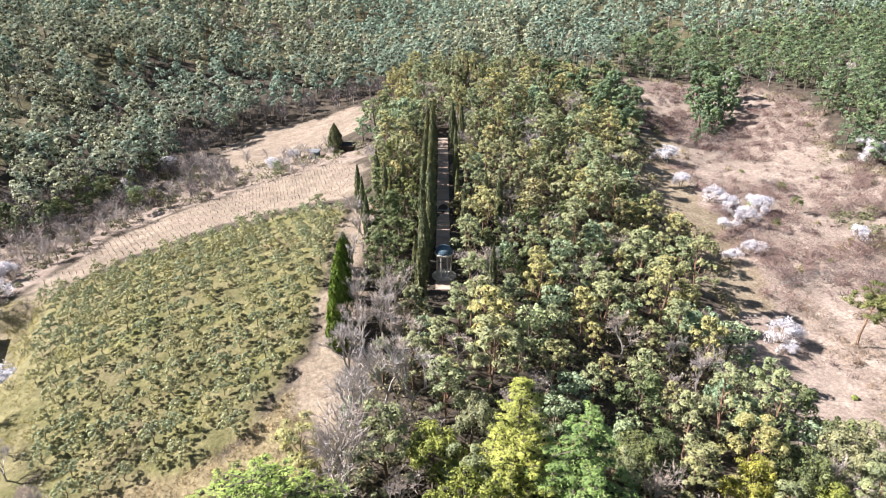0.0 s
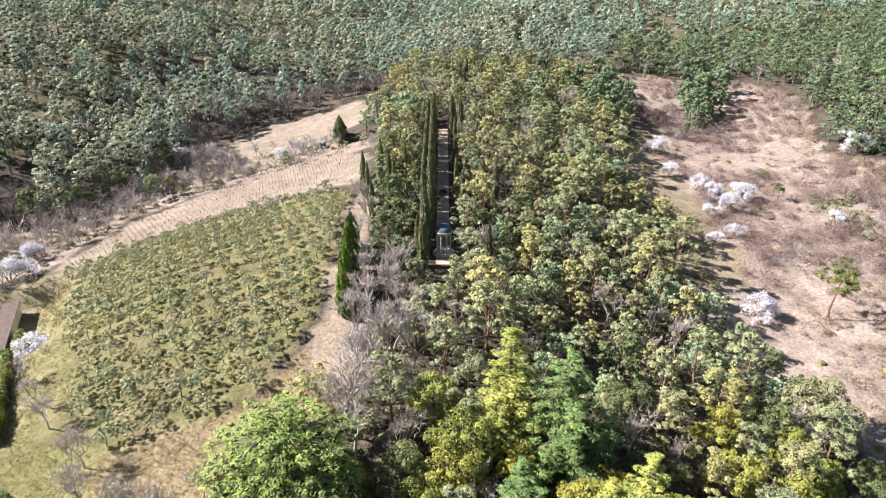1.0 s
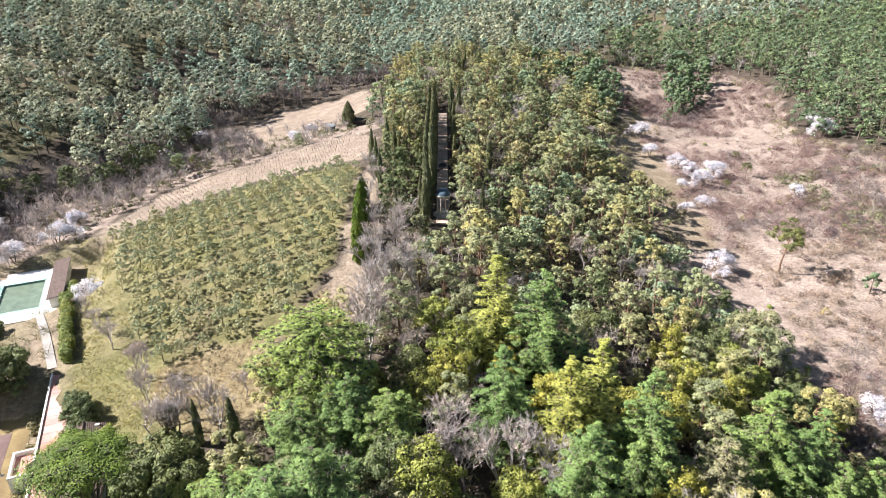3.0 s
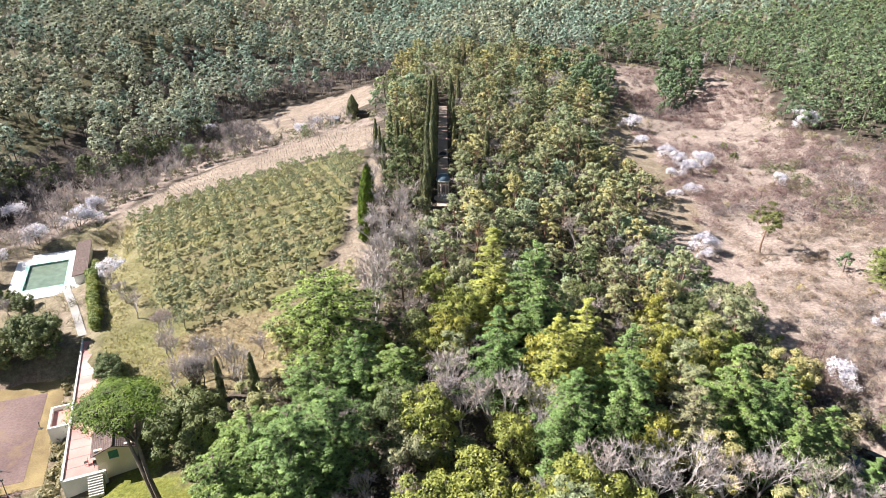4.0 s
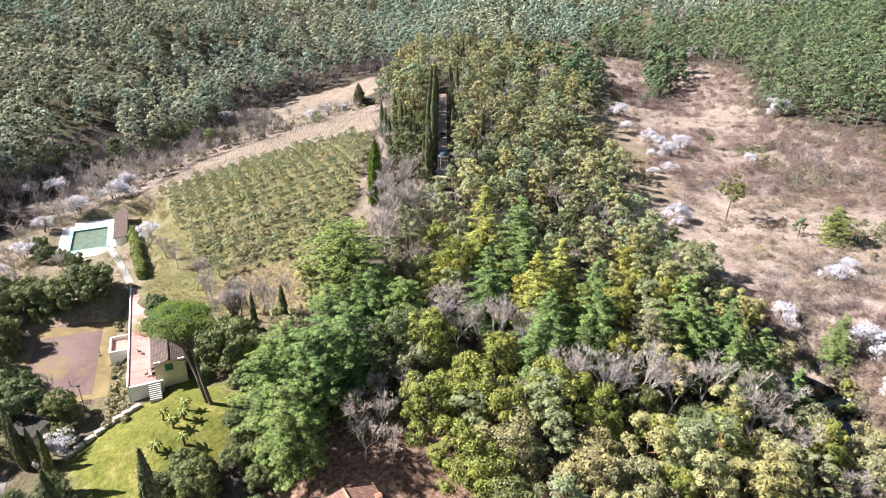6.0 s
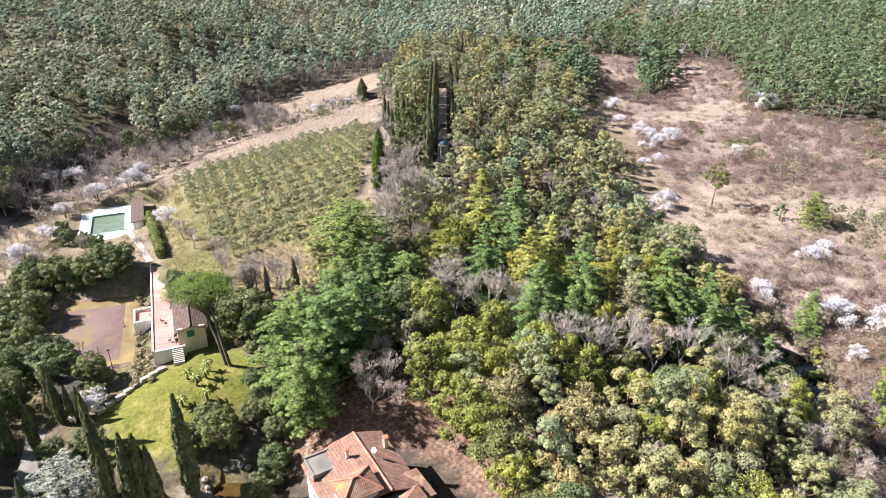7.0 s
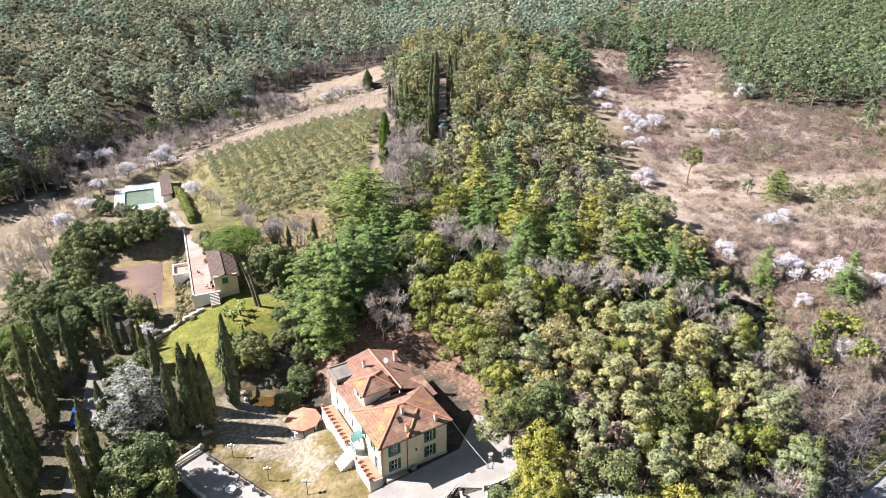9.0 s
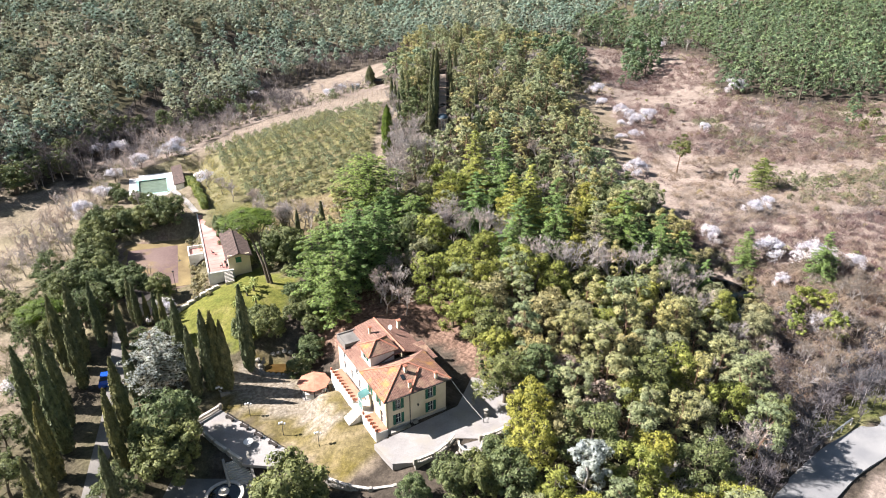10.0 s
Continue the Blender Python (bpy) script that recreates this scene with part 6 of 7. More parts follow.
plant_tree("blossom_tree", BLOSS, ((68, 184, 7.5), (66, 166, 5.6), (70, 157, 6.2), (74, 153, 5.6), (81, 151, 6.9), (76, 144, 6.9), (127, 178, 8.1), (120, 269, 7.5), (61, 98, 6.9), (98, 136, 5.0), (68, 141, 4.4), (71, 129, 5.0), (-92, 206, 6.2), (-85, 188, 6.2), (-89, 170, 6.2), (-100, 150, 6.2), (-49, 176, 5.0), (-43, 180, 5.0), (62, 94, 3.8), (64, 126, 4.4), (-93, 121, 6.2)),
           "low tree in full white blossom on dry grass", "blossom tree", "hillside blossom", 4.8)
plant_tree("blossom_tree", BLOSS, ((-112, 114, 7.5), (-99, 102, 6.9), (-94, 111, 7.5), (-70, 82, 8.1), (-103, 92, 6.2), (86, 62, 5.6), (68.6, 50.5, 5.5), (90.8, 67.7, 4), (77.5, 40, 7.5), (89, 34.5, 7), (128, 187, 6.2), (85, 36.5, 9), (78, 30, 4), (95, 33, 5.5), (79, 14, 5.0), (-118, 112, 6.2), (-100, 78, 6.2), (-101, 70, 6.2), (-55.9, 13.7, 5), (-73, -9, 6.2)),
           "white flowering tree at the wood's edge", "blossom tree", "valley blossom", 4.8)
plant_tree("pine", [pine_kind("crown_pine", s, 13, 3.4, PINE_CROWN, RED_BARK, 60, 90, 0.17, 0.5) for s in (83, 84)], ((75, 96, 13), (141, 100, 6), (100, 60, 3), (150, 122, 7), (141, 112, 7), (45, 90, 7), (48, 80, 6), (90, 150, 5), (80, 140, 4), (92, 163, 4), (122, 209, 3), (52, 177, 9), (-88, 160, 9), (-79, 152, 7), (-75, 155, 6)),
           "lone pine with a rounded crown over dry scrub", "pine", "lone pines", 13)


plant_tree("pine", [broad_kind("stand_pine", s, 14, 3.6, DEEP_PINE, BARK, 46, 90, 0.22, 0.12, 0.5) for s in (81, 82)], ((103, 252, 18), (107, 241, 16), (91, 222, 15), (99, 234, 18), (96, 226, 14), (94, 216, 12), (84, 205, 7), (97, 243, 17), (93, 230, 15), (101, 227, 12), (90, 213, 9), (112, 250, 15), (89, 86, 5.5), (146, 126, 8), (152, 136, 9), (64, 236, 17), (58, 226, 16), (66, 222, 15), (60, 212, 17), (53, 218, 15), (50, 204, 15), (55, 196, 13), (62, 250, 16), (54, 240, 15), (46, 228, 14), (40, 244, 15), (48, 252, 14)),
           "dark green bushy pine on the dry slope", "pine", "slope pines", 14)


thicket_rng = random.Random(61)
plant_tree("bare_tree", [bare_kind("thicket", s, 8, 0.75, PALE_BARK, TAN_TWIG, 4) for s in (91, 92)], [(58 + 36 * a, -12.5 + 21.6 * a + 26 * b, thicket_rng.uniform(4.5, 9)) for a, b in ((thicket_rng.random(), thicket_rng.random()) for _ in range(52))],
           "tangled tan leafless tree on the lane's bank", "bare tree", "bank thicket", 8)


foot_rng = random.Random(67)
plant_tree("laurel", FAR_DARK, [(x - 9 * foot_rng.random() ** 1.5, y + foot_rng.uniform(-2, 3), foot_rng.uniform(6, 11)) for (x0, y0), (x1, y1) in (((-150, 68), (-130, 76)), ((-130, 76), (-121, 91)), ((-121, 91), (-119, 126))) for x, y in ((x0 + (x1 - x0) * k / 10, y0 + (y1 - y0) * k / 10) for k in range(10))],
           "dark evergreen tree at the meadow's edge", "tree", "meadow edge evergreens", 12)


def umbrella_pine(x, y, h, turn=0, wide=1.0, label="umbrella pine with a wide flat dark crown over two leaning trunks"):
    rng = np.random.default_rng(77)
    t = thing("umbrella_pine", pose(x, y, ground(x, y), 0, 0, turn) @ Matrix.Diagonal((wide, wide, 1, 1)), label, "pine", "umbrella pines")
    cs, rs, g = [], [], Geo()
    lean = (-5.0, 3.0)
    for s, (dx, dy) in enumerate(((-0.3, 0.2), (0.5, -0.2))):
        p = [(dx, dy, -0.5), (dx + lean[0] * 0.15, dy, h * 0.3), (lean[0] * 0.5 + 2 * dx, lean[1] * 0.5 + 2 * dy, h * 0.62), (lean[0] * (1.2 - 0.6 * s), lean[1] + 3 * dy, h * 0.86)]
        g.tube(p, (0.34, 0.26, 0.19, 0.09), 7)
        for k in range(15):
            a, r = k * 2.4 + s, 4.7 * math.sqrt((k + 0.6) / 15)
            c = (lean[0] * 0.75 + r * math.cos(a), lean[1] + r * math.sin(a), h * 0.88 + 1.5 * (1 - (r / 5.0) ** 2) + 0.2 * rng.normal())
            cs.append(c)
            rs.append(1.6 + 0.4 * rng.random())
            g.tube((p[2], ((p[2][0] + c[0]) / 2, (p[2][1] + c[1]) / 2, (p[2][2] * 0.4 + c[2] * 0.6) - 0.3), c), (0.14, 0.09, 0.04), 4)
    part("trunk", g, BARK, t)
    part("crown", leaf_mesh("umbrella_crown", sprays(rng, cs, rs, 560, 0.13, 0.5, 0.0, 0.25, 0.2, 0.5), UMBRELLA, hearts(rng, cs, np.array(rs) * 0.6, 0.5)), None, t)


umbrella_pine(-36.0, 20.2, 14.4)
umbrella_pine(-79.5, 7.5, 9.0, 200, 0.75, "smaller umbrella pine leaning over the meadow's edge")


def palm(x, y, h):
    t = thing("palm", pose(x, y, ground(x, y), 0, 0, 37 * x), "short palm with yellow-green fronds on the lawn", "palm", "lawn palms")
    part("trunk", Geo().tube(((0, 0, -0.3), (0, 0, h)), (0.2, 0.16), 7), BARK, t)
    for k in range(12):
        a, up = k * 2.4, 0.9 - 0.09 * k
        g, d = Geo(), Vector((math.cos(a), math.sin(a), 0))
        side = Vector((-d.y, d.x, 0))
        pts = [Vector((0, 0, h)) + d * 1.05 * f + Vector((0, 0, up * 0.9 * f - 0.75 * f * f)) for f in (0, 0.35, 0.7, 1)]
        for p, q, w0, w1 in zip(pts, pts[1:], (0.05, 0.2, 0.17), (0.2, 0.17, 0.03)):
            for s in (-1, 1):
                g.add((p, q, q + side * w1 * s - Vector((0, 0, 0.12)), p + side * w0 * s - Vector((0, 0, 0.12))), ((0, 1, 2, 3),))
        part("frond", g, IVY, t)


for x, y, h in ((-41.2, 15.8, 1.7), (-39.0, 14.0, 1.9), (-38.1, 15.8, 1.7), (-38.6, 18.1, 1.8), (-36.5, 11.3, 1.9), (-40.1, 10.2, 1.7)):
    palm(x, y, h)


# ---- olive grove in rows ----
plant_tree("sage_oak", SAGES, ((65, 13.5, 9), (62, 9, 9.5), (67, 18, 8), (57.5, 18, 10), (59, 36, 9), (60, 47, 8), (56, 60, 9), (57, 66, 9), (52, 62, 10)),
           "pale grey-green oak leaning over the pond bank", "tree", "bank oaks", 12)


def plant_grove():
    rng = random.Random(8)
    kinds = [broad_kind("olive", s, 2.9, 1.42, OLIVE, BARK, 28, 42, 0.09, 0.3, 0.22) for s in (61, 62, 63, 64)]
    c, s = math.cos(radians(66.7)), math.sin(radians(66.7))
    for i in range(-16, 30):
        for j in range(-30, 30):
            u, v = 3.5 * i + rng.uniform(-0.25, 0.25), 3.8 * j + rng.uniform(-0.22, 0.22)
            x, y = -50 + u * s * 0.92 + v * -c, 92 + u * c + v * s
            if inside(x, y, GROVE) and rng.random() < 0.97:
                k = rng.randrange(4)
                h = rng.uniform(0.75, 1.2)
                t = thing("olive_tree", pose(x, y, ground(x, y), 0, 0, rng.uniform(0, 360)) @ Matrix.Diagonal((h, h, h, 1)), "small grey-green olive tree in grassy grove rows", "olive tree", "olive grove")
                part("trunk", kinds[k][0], None, t)
                part("crown", kinds[k][1], None, t)


plant_grove()


def clearances():
    keep = [(o.location.x, o.location.y) for o in scene.objects if o.parent is None and "category" in o and o["category"] in
            ("cedar", "conifer", "tree", "bare tree", "cypress", "pine", "blossom tree", "temple")]
    return keep


def road_line(x):
    return float(np.interp(x, (32, 44, 54, 64, 77, 100), (-55, -39, -28.5, -20.3, -13.2, -7)))


def park_trees():
    """The mixed wood between grove and clearing."""
    rng, keep = random.Random(21), clearances()
    big = [(o.location.x, o.location.y) for o in scene.objects if o.parent is None and o.name.split(".")[0] in ("golden_cedar", "spreading_cedar", "cedar", "blue_cedar")]
    pools = (("pine", PINES, "open-crowned grey-green pine in the mixed wood", 13, (8.5, 13.5)), ("evergreen_oak", BROAD, "olive-green evergreen oak in the mixed wood", 12, (7, 11)), ("laurel", DARK, "dark evergreen tree in the mixed wood", 12, (6.5, 10.5)),
             ("sage_oak", SAGES, "pale grey-green oak in the mixed wood", 12, (6.5, 10.5)), ("bare_tree", BARES, "leafless pale grey tree in the mixed wood", 11, (6, 10)))
    n = 0
    for _ in range(26000):
        x, y = rng.uniform(-34, 84), rng.uniform(-52, 266)
        if not inside(x, y, PARK) or abs(x) < (2.9 if y < 122 else 2.2) and 84 < y < 175 or math.hypot((x - 67) / 8, (y - 31) / 14) < 1 or (y < 6 and x < 12 and y > -28):
            continue
        if -27 < x < 0 and 0 < y < 12 or x > 40 and y < road_line(x) + 11:
            continue
        gap = 4.3 if y < 62 else 3.9
        if any(math.hypot(x - a, y - b) < 6.0 for a, b in big):
            continue
        if any(abs(x - a) < gap and abs(y - b) < gap and math.hypot(x - a, y - b) < gap for a, b in keep):
            continue
        keep.append((x, y))
        far = min(max((y - 40) / 70, 0), 1)
        roll = rng.random()
        pick = 0 if roll < 0.38 + 0.2 * far else 1 if roll < 0.66 else 2 if roll < 0.77 else 3 if roll < 0.86 else 4
        name, kinds, label, own, (lo, hi) = pools[pick]
        if y > 62 and pick < 4:
            kinds = (FAR_PINES, FAR_BROAD, FAR_DARK, FAR_SAGE)[pick]
        plant_tree(name, [rng.choice(kinds)], ((x, y, rng.uniform(lo, hi) * (1.0 if y < 62 else rng.uniform(0.62, 1.2))),), label, ("pine", "tree", "tree", "tree", "bare tree")[pick], "mixed wood", own)
        n += 1
        if n > 1400:
            break


park_trees()


# ---- far woods: joined, past counting ----
def far_wood(name, seed, area, spacing, leaf, bark, label, heights, tris_each, low, width, keep_out, chance=1.0):
    """Pines in the mass: cushions of needles round a crown, on tall trunks."""
    rng = np.random.default_rng(seed)
    x0, x1, y0, y1 = area
    leaves, cores, wood = [], [], Geo()
    for j in range(int((y1 - y0) / spacing)):
        for i in range(int((x1 - x0) / spacing)):
            x = x0 + (i + rng.random()) * spacing
            y = y0 + (j + rng.random()) * spacing
            if rng.random() > chance or keep_out(x, y):
                continue
            h = heights[0] + (heights[1] - heights[0]) * rng.random() ** 1.0 * (1.0 if rng.random() < 0.8 else 0.7)
            z = ground(x, y)
            far = y > 300
            k = 7 if far else 11
            f = (np.arange(k) + 0.5) / k
            ang = np.arange(k) * 2.4 + rng.random() * 6
            bottom = low * (0.75 + 0.5 * rng.random())
            w = h * width * (0.7 + 0.8 * rng.random() ** 1.5)
            ring = w * np.sqrt(1 - f ** 1.8) * (0.45 + 0.4 * rng.random(k))
            cs = np.stack((x + ring * np.cos(ang), y + ring * np.sin(ang), z + h * (bottom + (0.95 - bottom) * f) + 0.3 * rng.normal(size=k)), 1)
            rs = w * (0.42 - 0.1 * f) * (0.8 + 0.4 * rng.random(k))
            leaves.append(sprays(rng, cs, rs, int(tris_each * (0.5 if far else 1.0) / k), 0.42 if far else 0.27, 0.75, 0.05, 0.15, 0.1, 0.7, 0.22, axis=(x, y)))
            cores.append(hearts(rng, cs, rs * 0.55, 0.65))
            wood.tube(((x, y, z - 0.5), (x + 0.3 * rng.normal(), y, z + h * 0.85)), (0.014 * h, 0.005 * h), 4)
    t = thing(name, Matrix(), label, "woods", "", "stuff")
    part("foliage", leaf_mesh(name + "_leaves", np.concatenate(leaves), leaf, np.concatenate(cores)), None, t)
    part("trunks", wood, bark, t)


WOODS_EDGE = ((-400, 100), (-150, 112), (-122, 126), (-108, 138), (-94, 150), (-88, 172), (-82, 200), (-66, 231), (-44, 243), (-30, 250), (-12, 262), (20, 272), (60, 272), (84, 282), (112, 270), (130, 264), (134, 240), (133, 222), (127, 206), (121, 189), (125, 170), (137, 152), (163, 145), (200, 134), (400, 126), (400, 600), (-400, 600))


def not_woods(x, y):
    if not (inside(x, y, WOODS_EDGE) or inside(x + 9, y - 4, WEST_FOOT)) or inside(x, y, PARK) or inside(x, y, FIELD):
        return True
    return abs(x) > 0.72 * (y + 130) + 25


def right_slope(x, y):
    return x > 78 and y < 330


def valley_side(x, y):
    """The belt of leafless growth along the foot of the woods."""
    if inside(x, y, GROVE) or inside(x, y, VINEYARD) or inside(x, y, FIELD) or inside(x, y, PARK) or x > -18:
        return False
    if inside(x, y, ((-180, 80), (-128, 90), (-106, 96), (-94, 116), (-112, 132), (-180, 118))):
        return True
    belt = inside(x + 13, y - 13, WOODS_EDGE) != inside(x - 5, y + 5, WOODS_EDGE)
    return belt or (inside(x, y, ((-96, 122), (-88, 170), (-76, 196), (-52, 181), (-24, 186), (-22, 172), (-56, 163), (-80, 142))) and noise.noise((x * 0.05, y * 0.05, 2)) > 0.05)


def wood_mix(x, y):
    return noise.noise((x * 0.018, y * 0.018, 8)) + 1.1 * noise.noise((x * 0.31, y * 0.31, 3))


def west_wood(x, y):
    return x < -0.14 * y


def gap_in_wood(x, y):
    """Small rocky openings among the pines."""
    return noise.noise((x * 0.03, y * 0.03, 21.0)) + 0.45 * noise.noise((x * 0.11, y * 0.11, 27.0)) > 0.36


far_wood("pine_woods", 91, (-330, 330, 64, 480), 6.9, HAZED_PINE, BARK, "dense pine woods over the far slopes, paled and cooled for haze", (9, 19), 560, 0.48, 0.235, lambda x, y: not_woods(x, y) or right_slope(x, y) or gap_in_wood(x, y) or wood_mix(x, y) > (0.2 if west_wood(x, y) else -0.25), 0.97)
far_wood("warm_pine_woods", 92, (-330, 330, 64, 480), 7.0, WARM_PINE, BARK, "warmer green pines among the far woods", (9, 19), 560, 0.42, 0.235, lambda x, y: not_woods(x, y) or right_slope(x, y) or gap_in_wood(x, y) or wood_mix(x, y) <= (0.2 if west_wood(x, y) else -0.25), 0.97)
far_wood("slope_pine_woods", 93, (78, 330, 116, 330), 6.6, DEEP_PINE, BARK, "tall dark green pines on the far slope", (10, 19), 680, 0.14, 0.27, lambda x, y: not_woods(x, y) or not right_slope(x, y), 0.9)


def scrub(name, seed, n, area, test, leaf, label, size, twigs, spread, category="scrub"):
    """Low growth: tufts of stems fanning from the ground, in drifts."""
    rng = np.random.default_rng(seed)
    spots = []
    while len(spots) < n:
        x, y = area[0] + (area[1] - area[0]) * rng.random(), area[2] + (area[3] - area[2]) * rng.random()
        if test(x, y):
            spots.append((x, y, ground(x, y)))
    spots = np.array(spots)
    c = np.repeat(spots, twigs, 0)
    h = np.repeat(size[0] + (size[1] - size[0]) * rng.random(n), twigs)
    d = rng.normal(size=(len(c), 3)) * spread
    d[:, 2] = 0.55 + 0.6 * rng.random(len(c))
    d /= np.linalg.norm(d, axis=1)[:, None]
    off = rng.normal(size=(len(c), 3)) * h[:, None] * 0.3
    off[:, 2] = np.abs(off[:, 2]) * 0.6
    p = c + off
    s = np.cross(d, rng.normal(size=d.shape))
    s /= np.linalg.norm(s, axis=1)[:, None]
    w = (0.018 + 0.009 * h)[:, None]
    tip = p + d * (h * (0.4 + 0.5 * rng.random(len(c))))[:, None]
    quads = np.stack((p - s * w * 1.3, p + s * w * 1.3, tip), 1)
    return single(name, leaf_mesh(name, quads, leaf), None, label, category, kind="stuff")


scrub("bramble_scrub", 101, 1300, (60, 200, 14, 272), brush_drift, TWIG, "pinkish brown leafless bramble scrub on the slope", (0.6, 1.9), 30, 1.0)


def bare_wood(name, seed, n, area, test, twig, label, heights):
    """Leafless trees too many to count: stems, ascending branches, fine twigs."""
    rng = np.random.default_rng(seed)
    stems, quads = Geo(), []
    made = 0
    while made < n:
        x, y = area[0] + (area[1] - area[0]) * rng.random(), area[2] + (area[3] - area[2]) * rng.random()
        if not test(x, y):
            continue
        made += 1
        h, z = heights[0] + (heights[1] - heights[0]) * rng.random(), ground(x, y)
        stems.tube(((x, y, z - 0.3), (x + 0.2 * rng.normal(), y + 0.2 * rng.normal(), z + h * 0.75)), (0.014 * h, 0.006 * h), 4)
        k = 28
        f = 0.25 + 0.5 * rng.random(k)
        p = np.stack((np.full(k, x), np.full(k, y), z + h * f), 1)
        a = rng.random(k) * 6.283
        d = np.stack((np.cos(a), np.sin(a), 0.7 + 0.8 * rng.random(k)), 1)
        d /= np.linalg.norm(d, axis=1)[:, None]
        ends = p + d * (h * (0.42 - 0.25 * f) * (0.8 + 0.5 * rng.random(k)))[:, None]

        def blades(p, q, w):
            s = np.cross(q - p, rng.normal(size=p.shape))
            s *= w / np.linalg.norm(s, axis=1)[:, None]
            return np.stack((p - 1.3 * s, p + 1.3 * s, q), 1)
        quads.append(blades(p, ends, 0.05))
        p2 = np.repeat(p + (ends - p) * (0.5 + 0.5 * rng.random(k))[:, None], 4, 0)
        d2 = np.repeat(d, 4, 0) + 0.6 * rng.normal(size=(4 * k, 3))
        quads.append(blades(p2, p2 + d2 * (0.12 * h * (0.5 + rng.random(4 * k)))[:, None], 0.03))
    t = thing(name, Matrix(), label, "woods", "", "stuff")
    part("twigs", leaf_mesh(name + "_twigs", np.concatenate(quads), twig), None, t)
    part("stems", stems, PALE_BARK, t)


bare_wood("bare_valley_wood", 103, 520, (-180, -18, 80, 262), valley_side, DARK_TWIG, "grey leafless woodland along the valley foot", (3.5, 8))
bare_wood("meadow_foot_wood", 131, 330, (-190, -112, 60, 128), lambda x, y: inside(x, y, WEST_FOOT), DARK_TWIG, "dark leafless woodland at the meadow's edge", (5, 10))
bare_wood("pale_valley_wood", 127, 200, (-118, -20, 98, 200), lambda x, y: inside(x, y, VALLEY) and noise.noise((x * 0.06, y * 0.06, 33)) > -0.1, GREY_TWIG, "pale leafless scrub trees along the valley hedge", (2.5, 6))
bare_wood("roadside_thicket", 118, 210, (36, 100, -46, 16), lambda x, y: road_line(x) + 3.6 < y < road_line(x) + 15, DARK_TWIG, "grey leafless thicket along the lane", (2.5, 6))
bare_wood("bare_meadow_wood", 114, 42, (-112, -88, 30, 128), lambda x, y: math.hypot(x + 89.6, y - 88) > 15 and not inside(x, y, GROVE) and x < -94 and not valley_side(x, y) and noise.noise((x * 0.06, y * 0.06, 3)) > -0.05, GREY_TWIG, "pale leafless trees on the valley meadow", (4, 8))
bare_wood("bare_far_wood", 113, 320, (-300, 200, 130, 420), lambda x, y: not not_woods(x, y) and noise.noise((x * 0.02, y * 0.02, 4.0)) > 0.12, GREY_TWIG, "grey leafless trees among the far pines", (6, 10))
def bushes(name, seed, n, area, test, leaf, label, size, per, category="undergrowth", thin=0.75, blade=0.24):
    """Leafy low growth in rounded tufts."""
    rng = np.random.default_rng(seed)
    spots, r = [], []
    while len(spots) < n:
        x, y = area[0] + (area[1] - area[0]) * rng.random(), area[2] + (area[3] - area[2]) * rng.random()
        if test(x, y):
            r.append(size[0] + (size[1] - size[0]) * rng.random() ** 1.6)
            spots.append((x, y, ground(x, y) + 0.45 * r[-1]))
    return single(name, leaf_mesh(name, sprays(rng, spots, r, per, blade, 0.85, thin=thin), leaf), None, label, category, kind="stuff")


def under_wood(x, y):
    return inside(x, y, PARK) and abs(x) > 2.6 and not (x < 12 and -28 < y < 8) and not (-26 < x < 0 and 0 < y < 12)


bushes("wood_undergrowth", 104, 3600, (-30, 66, -50, 240), under_wood, SHRUB, "olive-green undergrowth between the trees", (0.6, 2.3), 60, blade=0.2)
def mound_drift(x, y):
    return inside(x, y, CLEARING) and x > 64 + 0.07 * abs(y - 140) and noise.noise((x * 0.035, y * 0.035, 12)) + 0.4 * noise.noise((x * 0.13, y * 0.13, 5)) + 0.004 * (x - 84) > -0.12


bushes("tan_thicket", 126, 1500, (56, 190, 18, 112), lambda x, y: inside(x, y, CLEARING) and x > 66 + 0.1 * y - 6 and noise.noise((x * 0.05, y * 0.05, 71)) > -0.28, TAN_TWIG, "tan leafless thicket on the lower slope", (0.8, 2.3), 150, "thicket", 0.25, 0.19)
bushes("bramble_mounds", 116, 1700, (62, 190, 96, 268), mound_drift, TWIG, "rounded mounds of mauve leafless bramble", (1.0, 3.4), 190, "bramble", 0.3, 0.17)
bushes("dark_mounds", 119, 700, (70, 190, 40, 268), lambda x, y: mound_drift(x, y) and noise.noise((x * 0.03, y * 0.03, 31)) > 0.1, DARK_TWIG, "dark grey leafless thorn mounds on the slope", (0.9, 2.8), 150, "bramble", 0.3, 0.16)
bushes("edge_shrubs", 117, 220, (30, 200, 60, 285), lambda x, y: inside(x, y, CLEARING) != (inside(x + 7, y + 5, CLEARING) and inside(x - 7, y - 3, CLEARING)), SHRUB, "dull green shrubs along the wood's edge", (0.8, 2.6), 60, "shrubs")
bushes("pond_fringe", 124, 150, (56, 80, 14, 50), lambda x, y: 0.8 < math.hypot((x - 66.5) / 6.8, (y - 31.5) / 13.7) < 1.12, SHRUB, "dull green growth round the pond's edge", (0.5, 1.5), 60, "shrubs")
bushes("pond_twigs", 125, 150, (56, 80, 14, 50), lambda x, y: 0.78 < math.hypot((x - 66.5) / 6.8, (y - 31.5) / 13.7) < 1.15, DARK_TWIG, "dark leafless growth round the pond's edge", (0.5, 1.6), 70, "bramble", 0.16, 0.34)
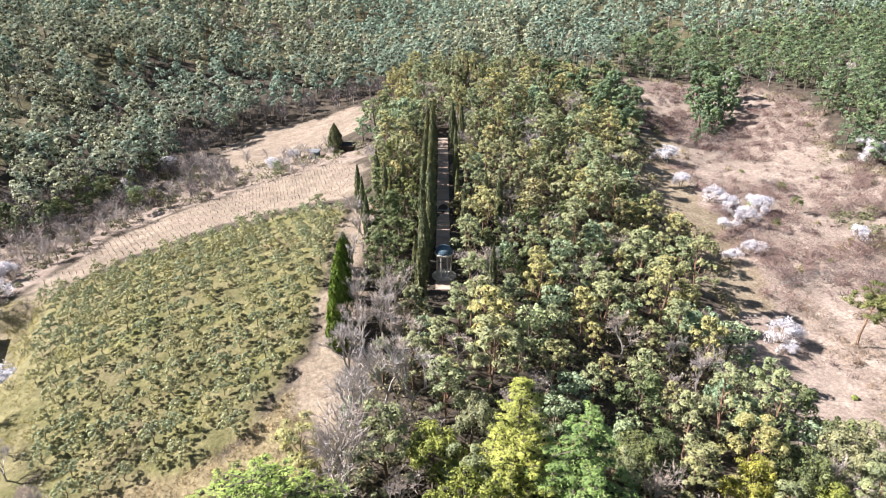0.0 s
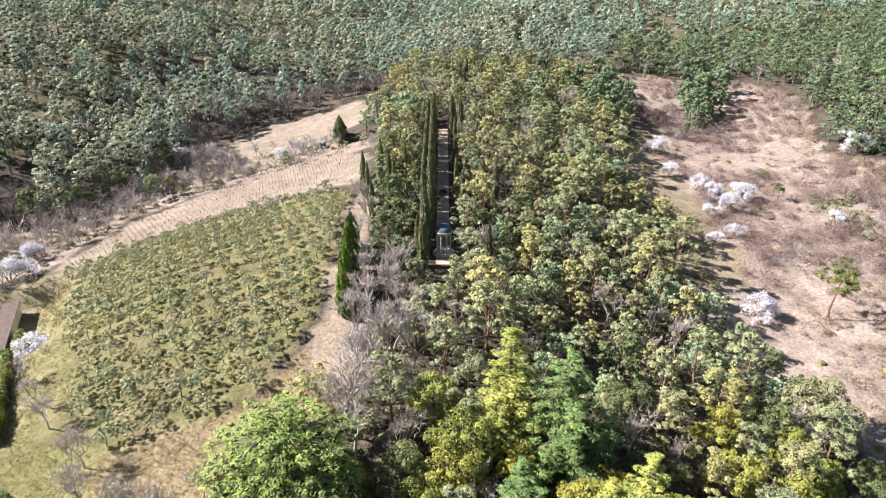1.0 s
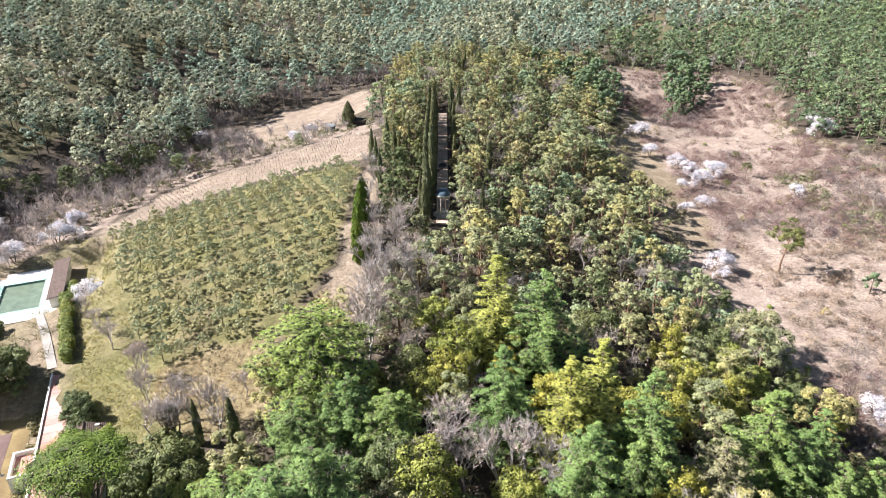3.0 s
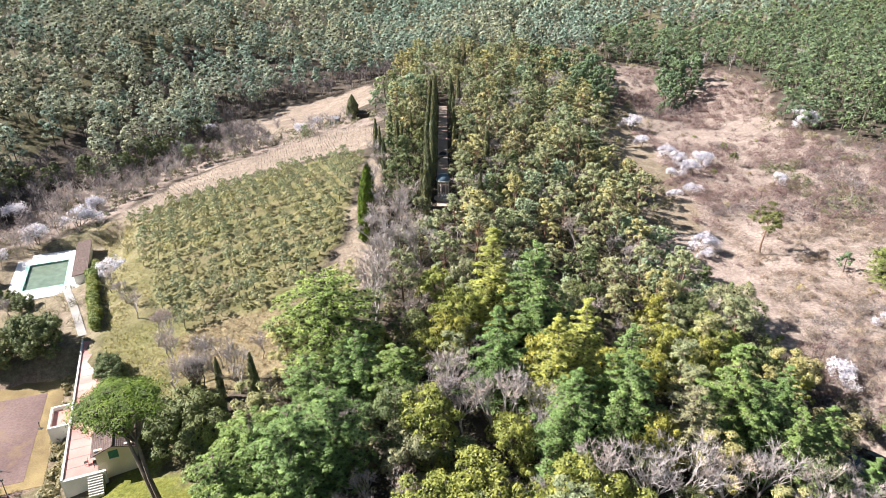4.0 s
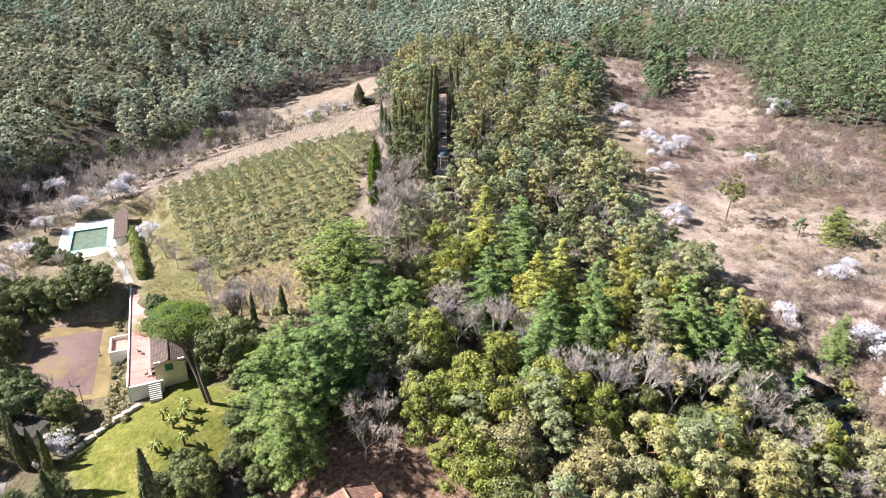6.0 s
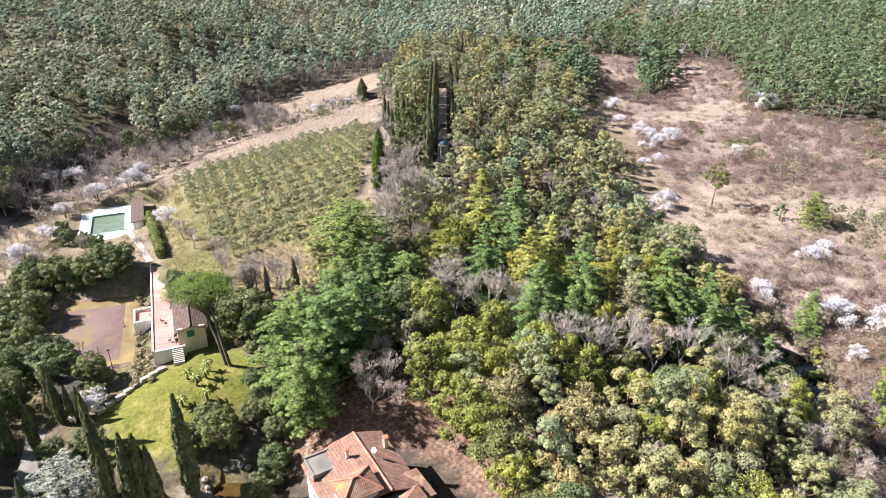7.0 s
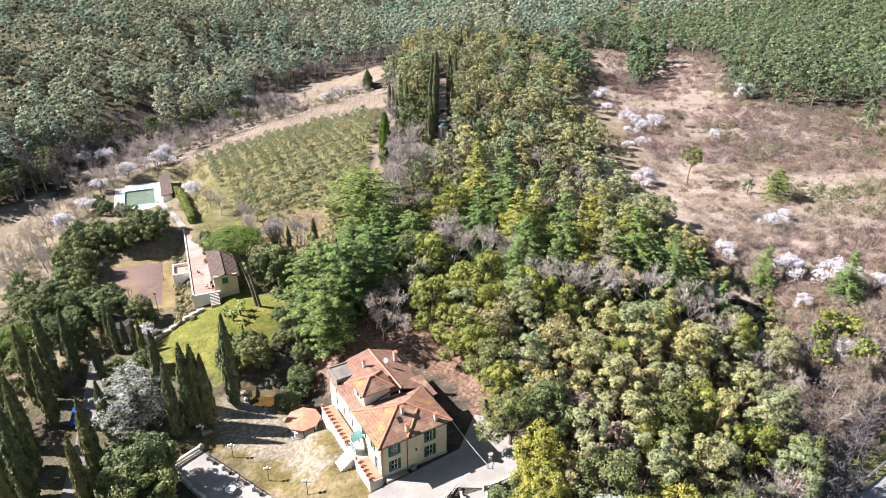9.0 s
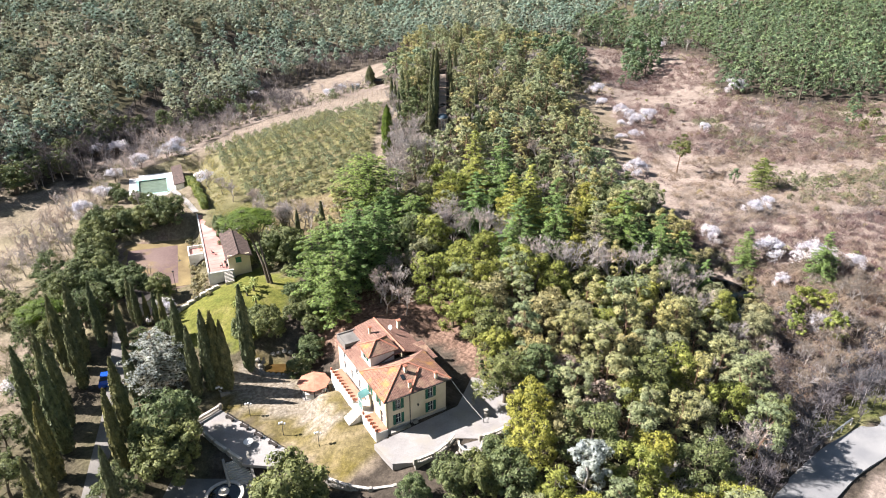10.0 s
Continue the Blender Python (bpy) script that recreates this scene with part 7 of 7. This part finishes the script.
bushes("slope_shrubs", 107, 50, (62, 200, 14, 268), lambda x, y: brush_drift(x, y) and noise.noise((x * 0.04, y * 0.04, 6)) > 0.02, SHRUB, "dull green shrubs among the bramble", (0.5, 1.5), 46, "shrubs")
bushes("heath_shrubs", 110, 880, (98, 180, 62, 150), lambda x, y: inside(x, y, CLEARING) and noise.noise((x * 0.045, y * 0.045, 17)) + 0.004 * (x - 120) > -0.06, SHRUB, "dull olive heath shrubs on the dry slope", (0.6, 2.1), 60, "shrubs")
# The bank's thicket again in the darker twig colour, which stands for shade.
bushes("bank_thorn", 128, 260, (54, 100, -14, 30), lambda x, y: inside(x, y, ((55, -14), (60, -12.5), (70, -6), (86, 0), (92, 12), (76, 24), (70, 18), (60, 14))), DARK_TWIG, "leafless twigs above the lane, darkened for shade", (1.0, 2.6), 130, "bramble", 0.25, 0.19)
bushes("bank_thicket", 127, 700, (54, 100, -14, 34), lambda x, y: inside(x, y, ((55, -14), (60, -12.5), (70, -6), (86, 0), (100, 4), (100, 26), (84, 34), (73, 34), (70, 18), (60, 14))), TAN_TWIG, "tan leafless thicket between the pond and the lane", (0.8, 2.4), 130, "thicket", 0.25, 0.19)
bushes("bank_shrubs", 111, 90, (-68, -48, 18, 52), lambda x, y: 0.4 < (x + 64.4) * 0.92 + (y - 56) * 0.4 + 3.6 < 3.4, SHRUB, "grey-green shrubs on the bank below the terrace", (0.4, 1.0), 60, "shrubs")
bushes("bright_shrubs", 108, 16, (52, 130, 20, 200), lambda x, y: inside(x, y, CLEARING), IVY, "yellow-green shrubs in the clearing", (0.4, 1.3), 60, "shrubs")
bushes("valley_shrubs", 109, 240, (-112, -20, 108, 200), lambda x, y: not inside(x, y, GROVE) and not inside(x, y, VINEYARD) and not inside(x, y, FIELD) and not inside(x, y, PARK) and inside(x, y, ((-112, 118), (-88, 172), (-78, 200), (-54, 182), (-24, 184), (-22, 170), (-56, 162), (-80, 141), (-90, 114))), SHRUB, "mixed olive shrubs in the valley hedge", (0.6, 2.2), 60, "shrubs")
scrub("bank_thicket", 105, 1500, (46, 120, -14, 60), lambda x, y: 58 < x + 0.25 * (30 - y) and math.hypot((x - 67) / 8, (y - 31) / 14) > 1 and y > -8 + 0.2 * (x - 60), TWIG, "tangled brown thicket on the pond bank", (0.8, 2.4), 40, 0.6, "thicket")
scrub("yard_shrubs", 106, 420, (-110, -40, -40, 110), lambda x, y: not (inside(x, y, GROVE) or inside(x, y, LAWN) or inside(x, y, COURT)) and (x < -72 + 0.1 * (y - 20)) and math.hypot((x + 90.5) / 14, (y - 88.5) / 16) > 1, SHRUB, "olive-green shrubs below the outbuildings", (1.0, 3.0), 40, 0.7, "shrubs")

scrub("straw_tussocks", 121, 2600, (-48, -15, 38, 74), lambda x, y: inside(x, y, STRAW_SLOPE), STRAW_BLADE, "pale straw tussocks on the slope below the grove", (0.25, 0.6), 10, 0.9, "grass")
scrub("verge_grass", 122, 4200, (-92, -33, 28, 114), lambda x, y: inside(x, y, VERGE) and not inside(x, y, GROVE), GRASS_BLADE, "rough green grass tufts along the grove verge", (0.2, 0.5), 9, 0.9, "grass")
scrub("grove_grass", 123, 1800, (-80, -20, 54, 133), lambda x, y: inside(x, y, GROVE), GRASS_BLADE, "yellow-green grass between the olive rows", (0.2, 0.5), 8, 0.9, "grass")


# ---- vineyard ----
def vineyard():
    rng = random.Random(12)
    posts, vines = Geo(), []
    nrng = np.random.default_rng(12)
    for i in range(-26, 36):
        for j in range(-34, 34):
            x, y = -52 + 2.1 * i * 0.94 + 1.5 * j * 0.33, 148 - 2.1 * i * 0.33 + 1.5 * j * 0.94
            if inside(x, y, VINEYARD) and not inside(x, y, GROVE):
                z = ground(x, y)
                if j % 3 == 0:
                    posts.box(x - 0.04, x + 0.04, y - 0.04, y + 0.04, z - 0.3, z + rng.uniform(0.5, 0.9))
                else:
                    vines.append((x, y, z))
    t = thing("vineyard_rows", Matrix(), "rows of bare vines on thin dark posts", "vines", "", "stuff")
    part("posts", posts, WOOD, t)
    tips = [(Vector((x, y, z - 0.1)), Vector((0, 0, 1))) for x, y, z in vines]
    part("canes", leaf_mesh("vine_canes", twig_quads(nrng, tips, 9, 0.9, 0.035), GREY_TWIG), None, t)


vineyard()
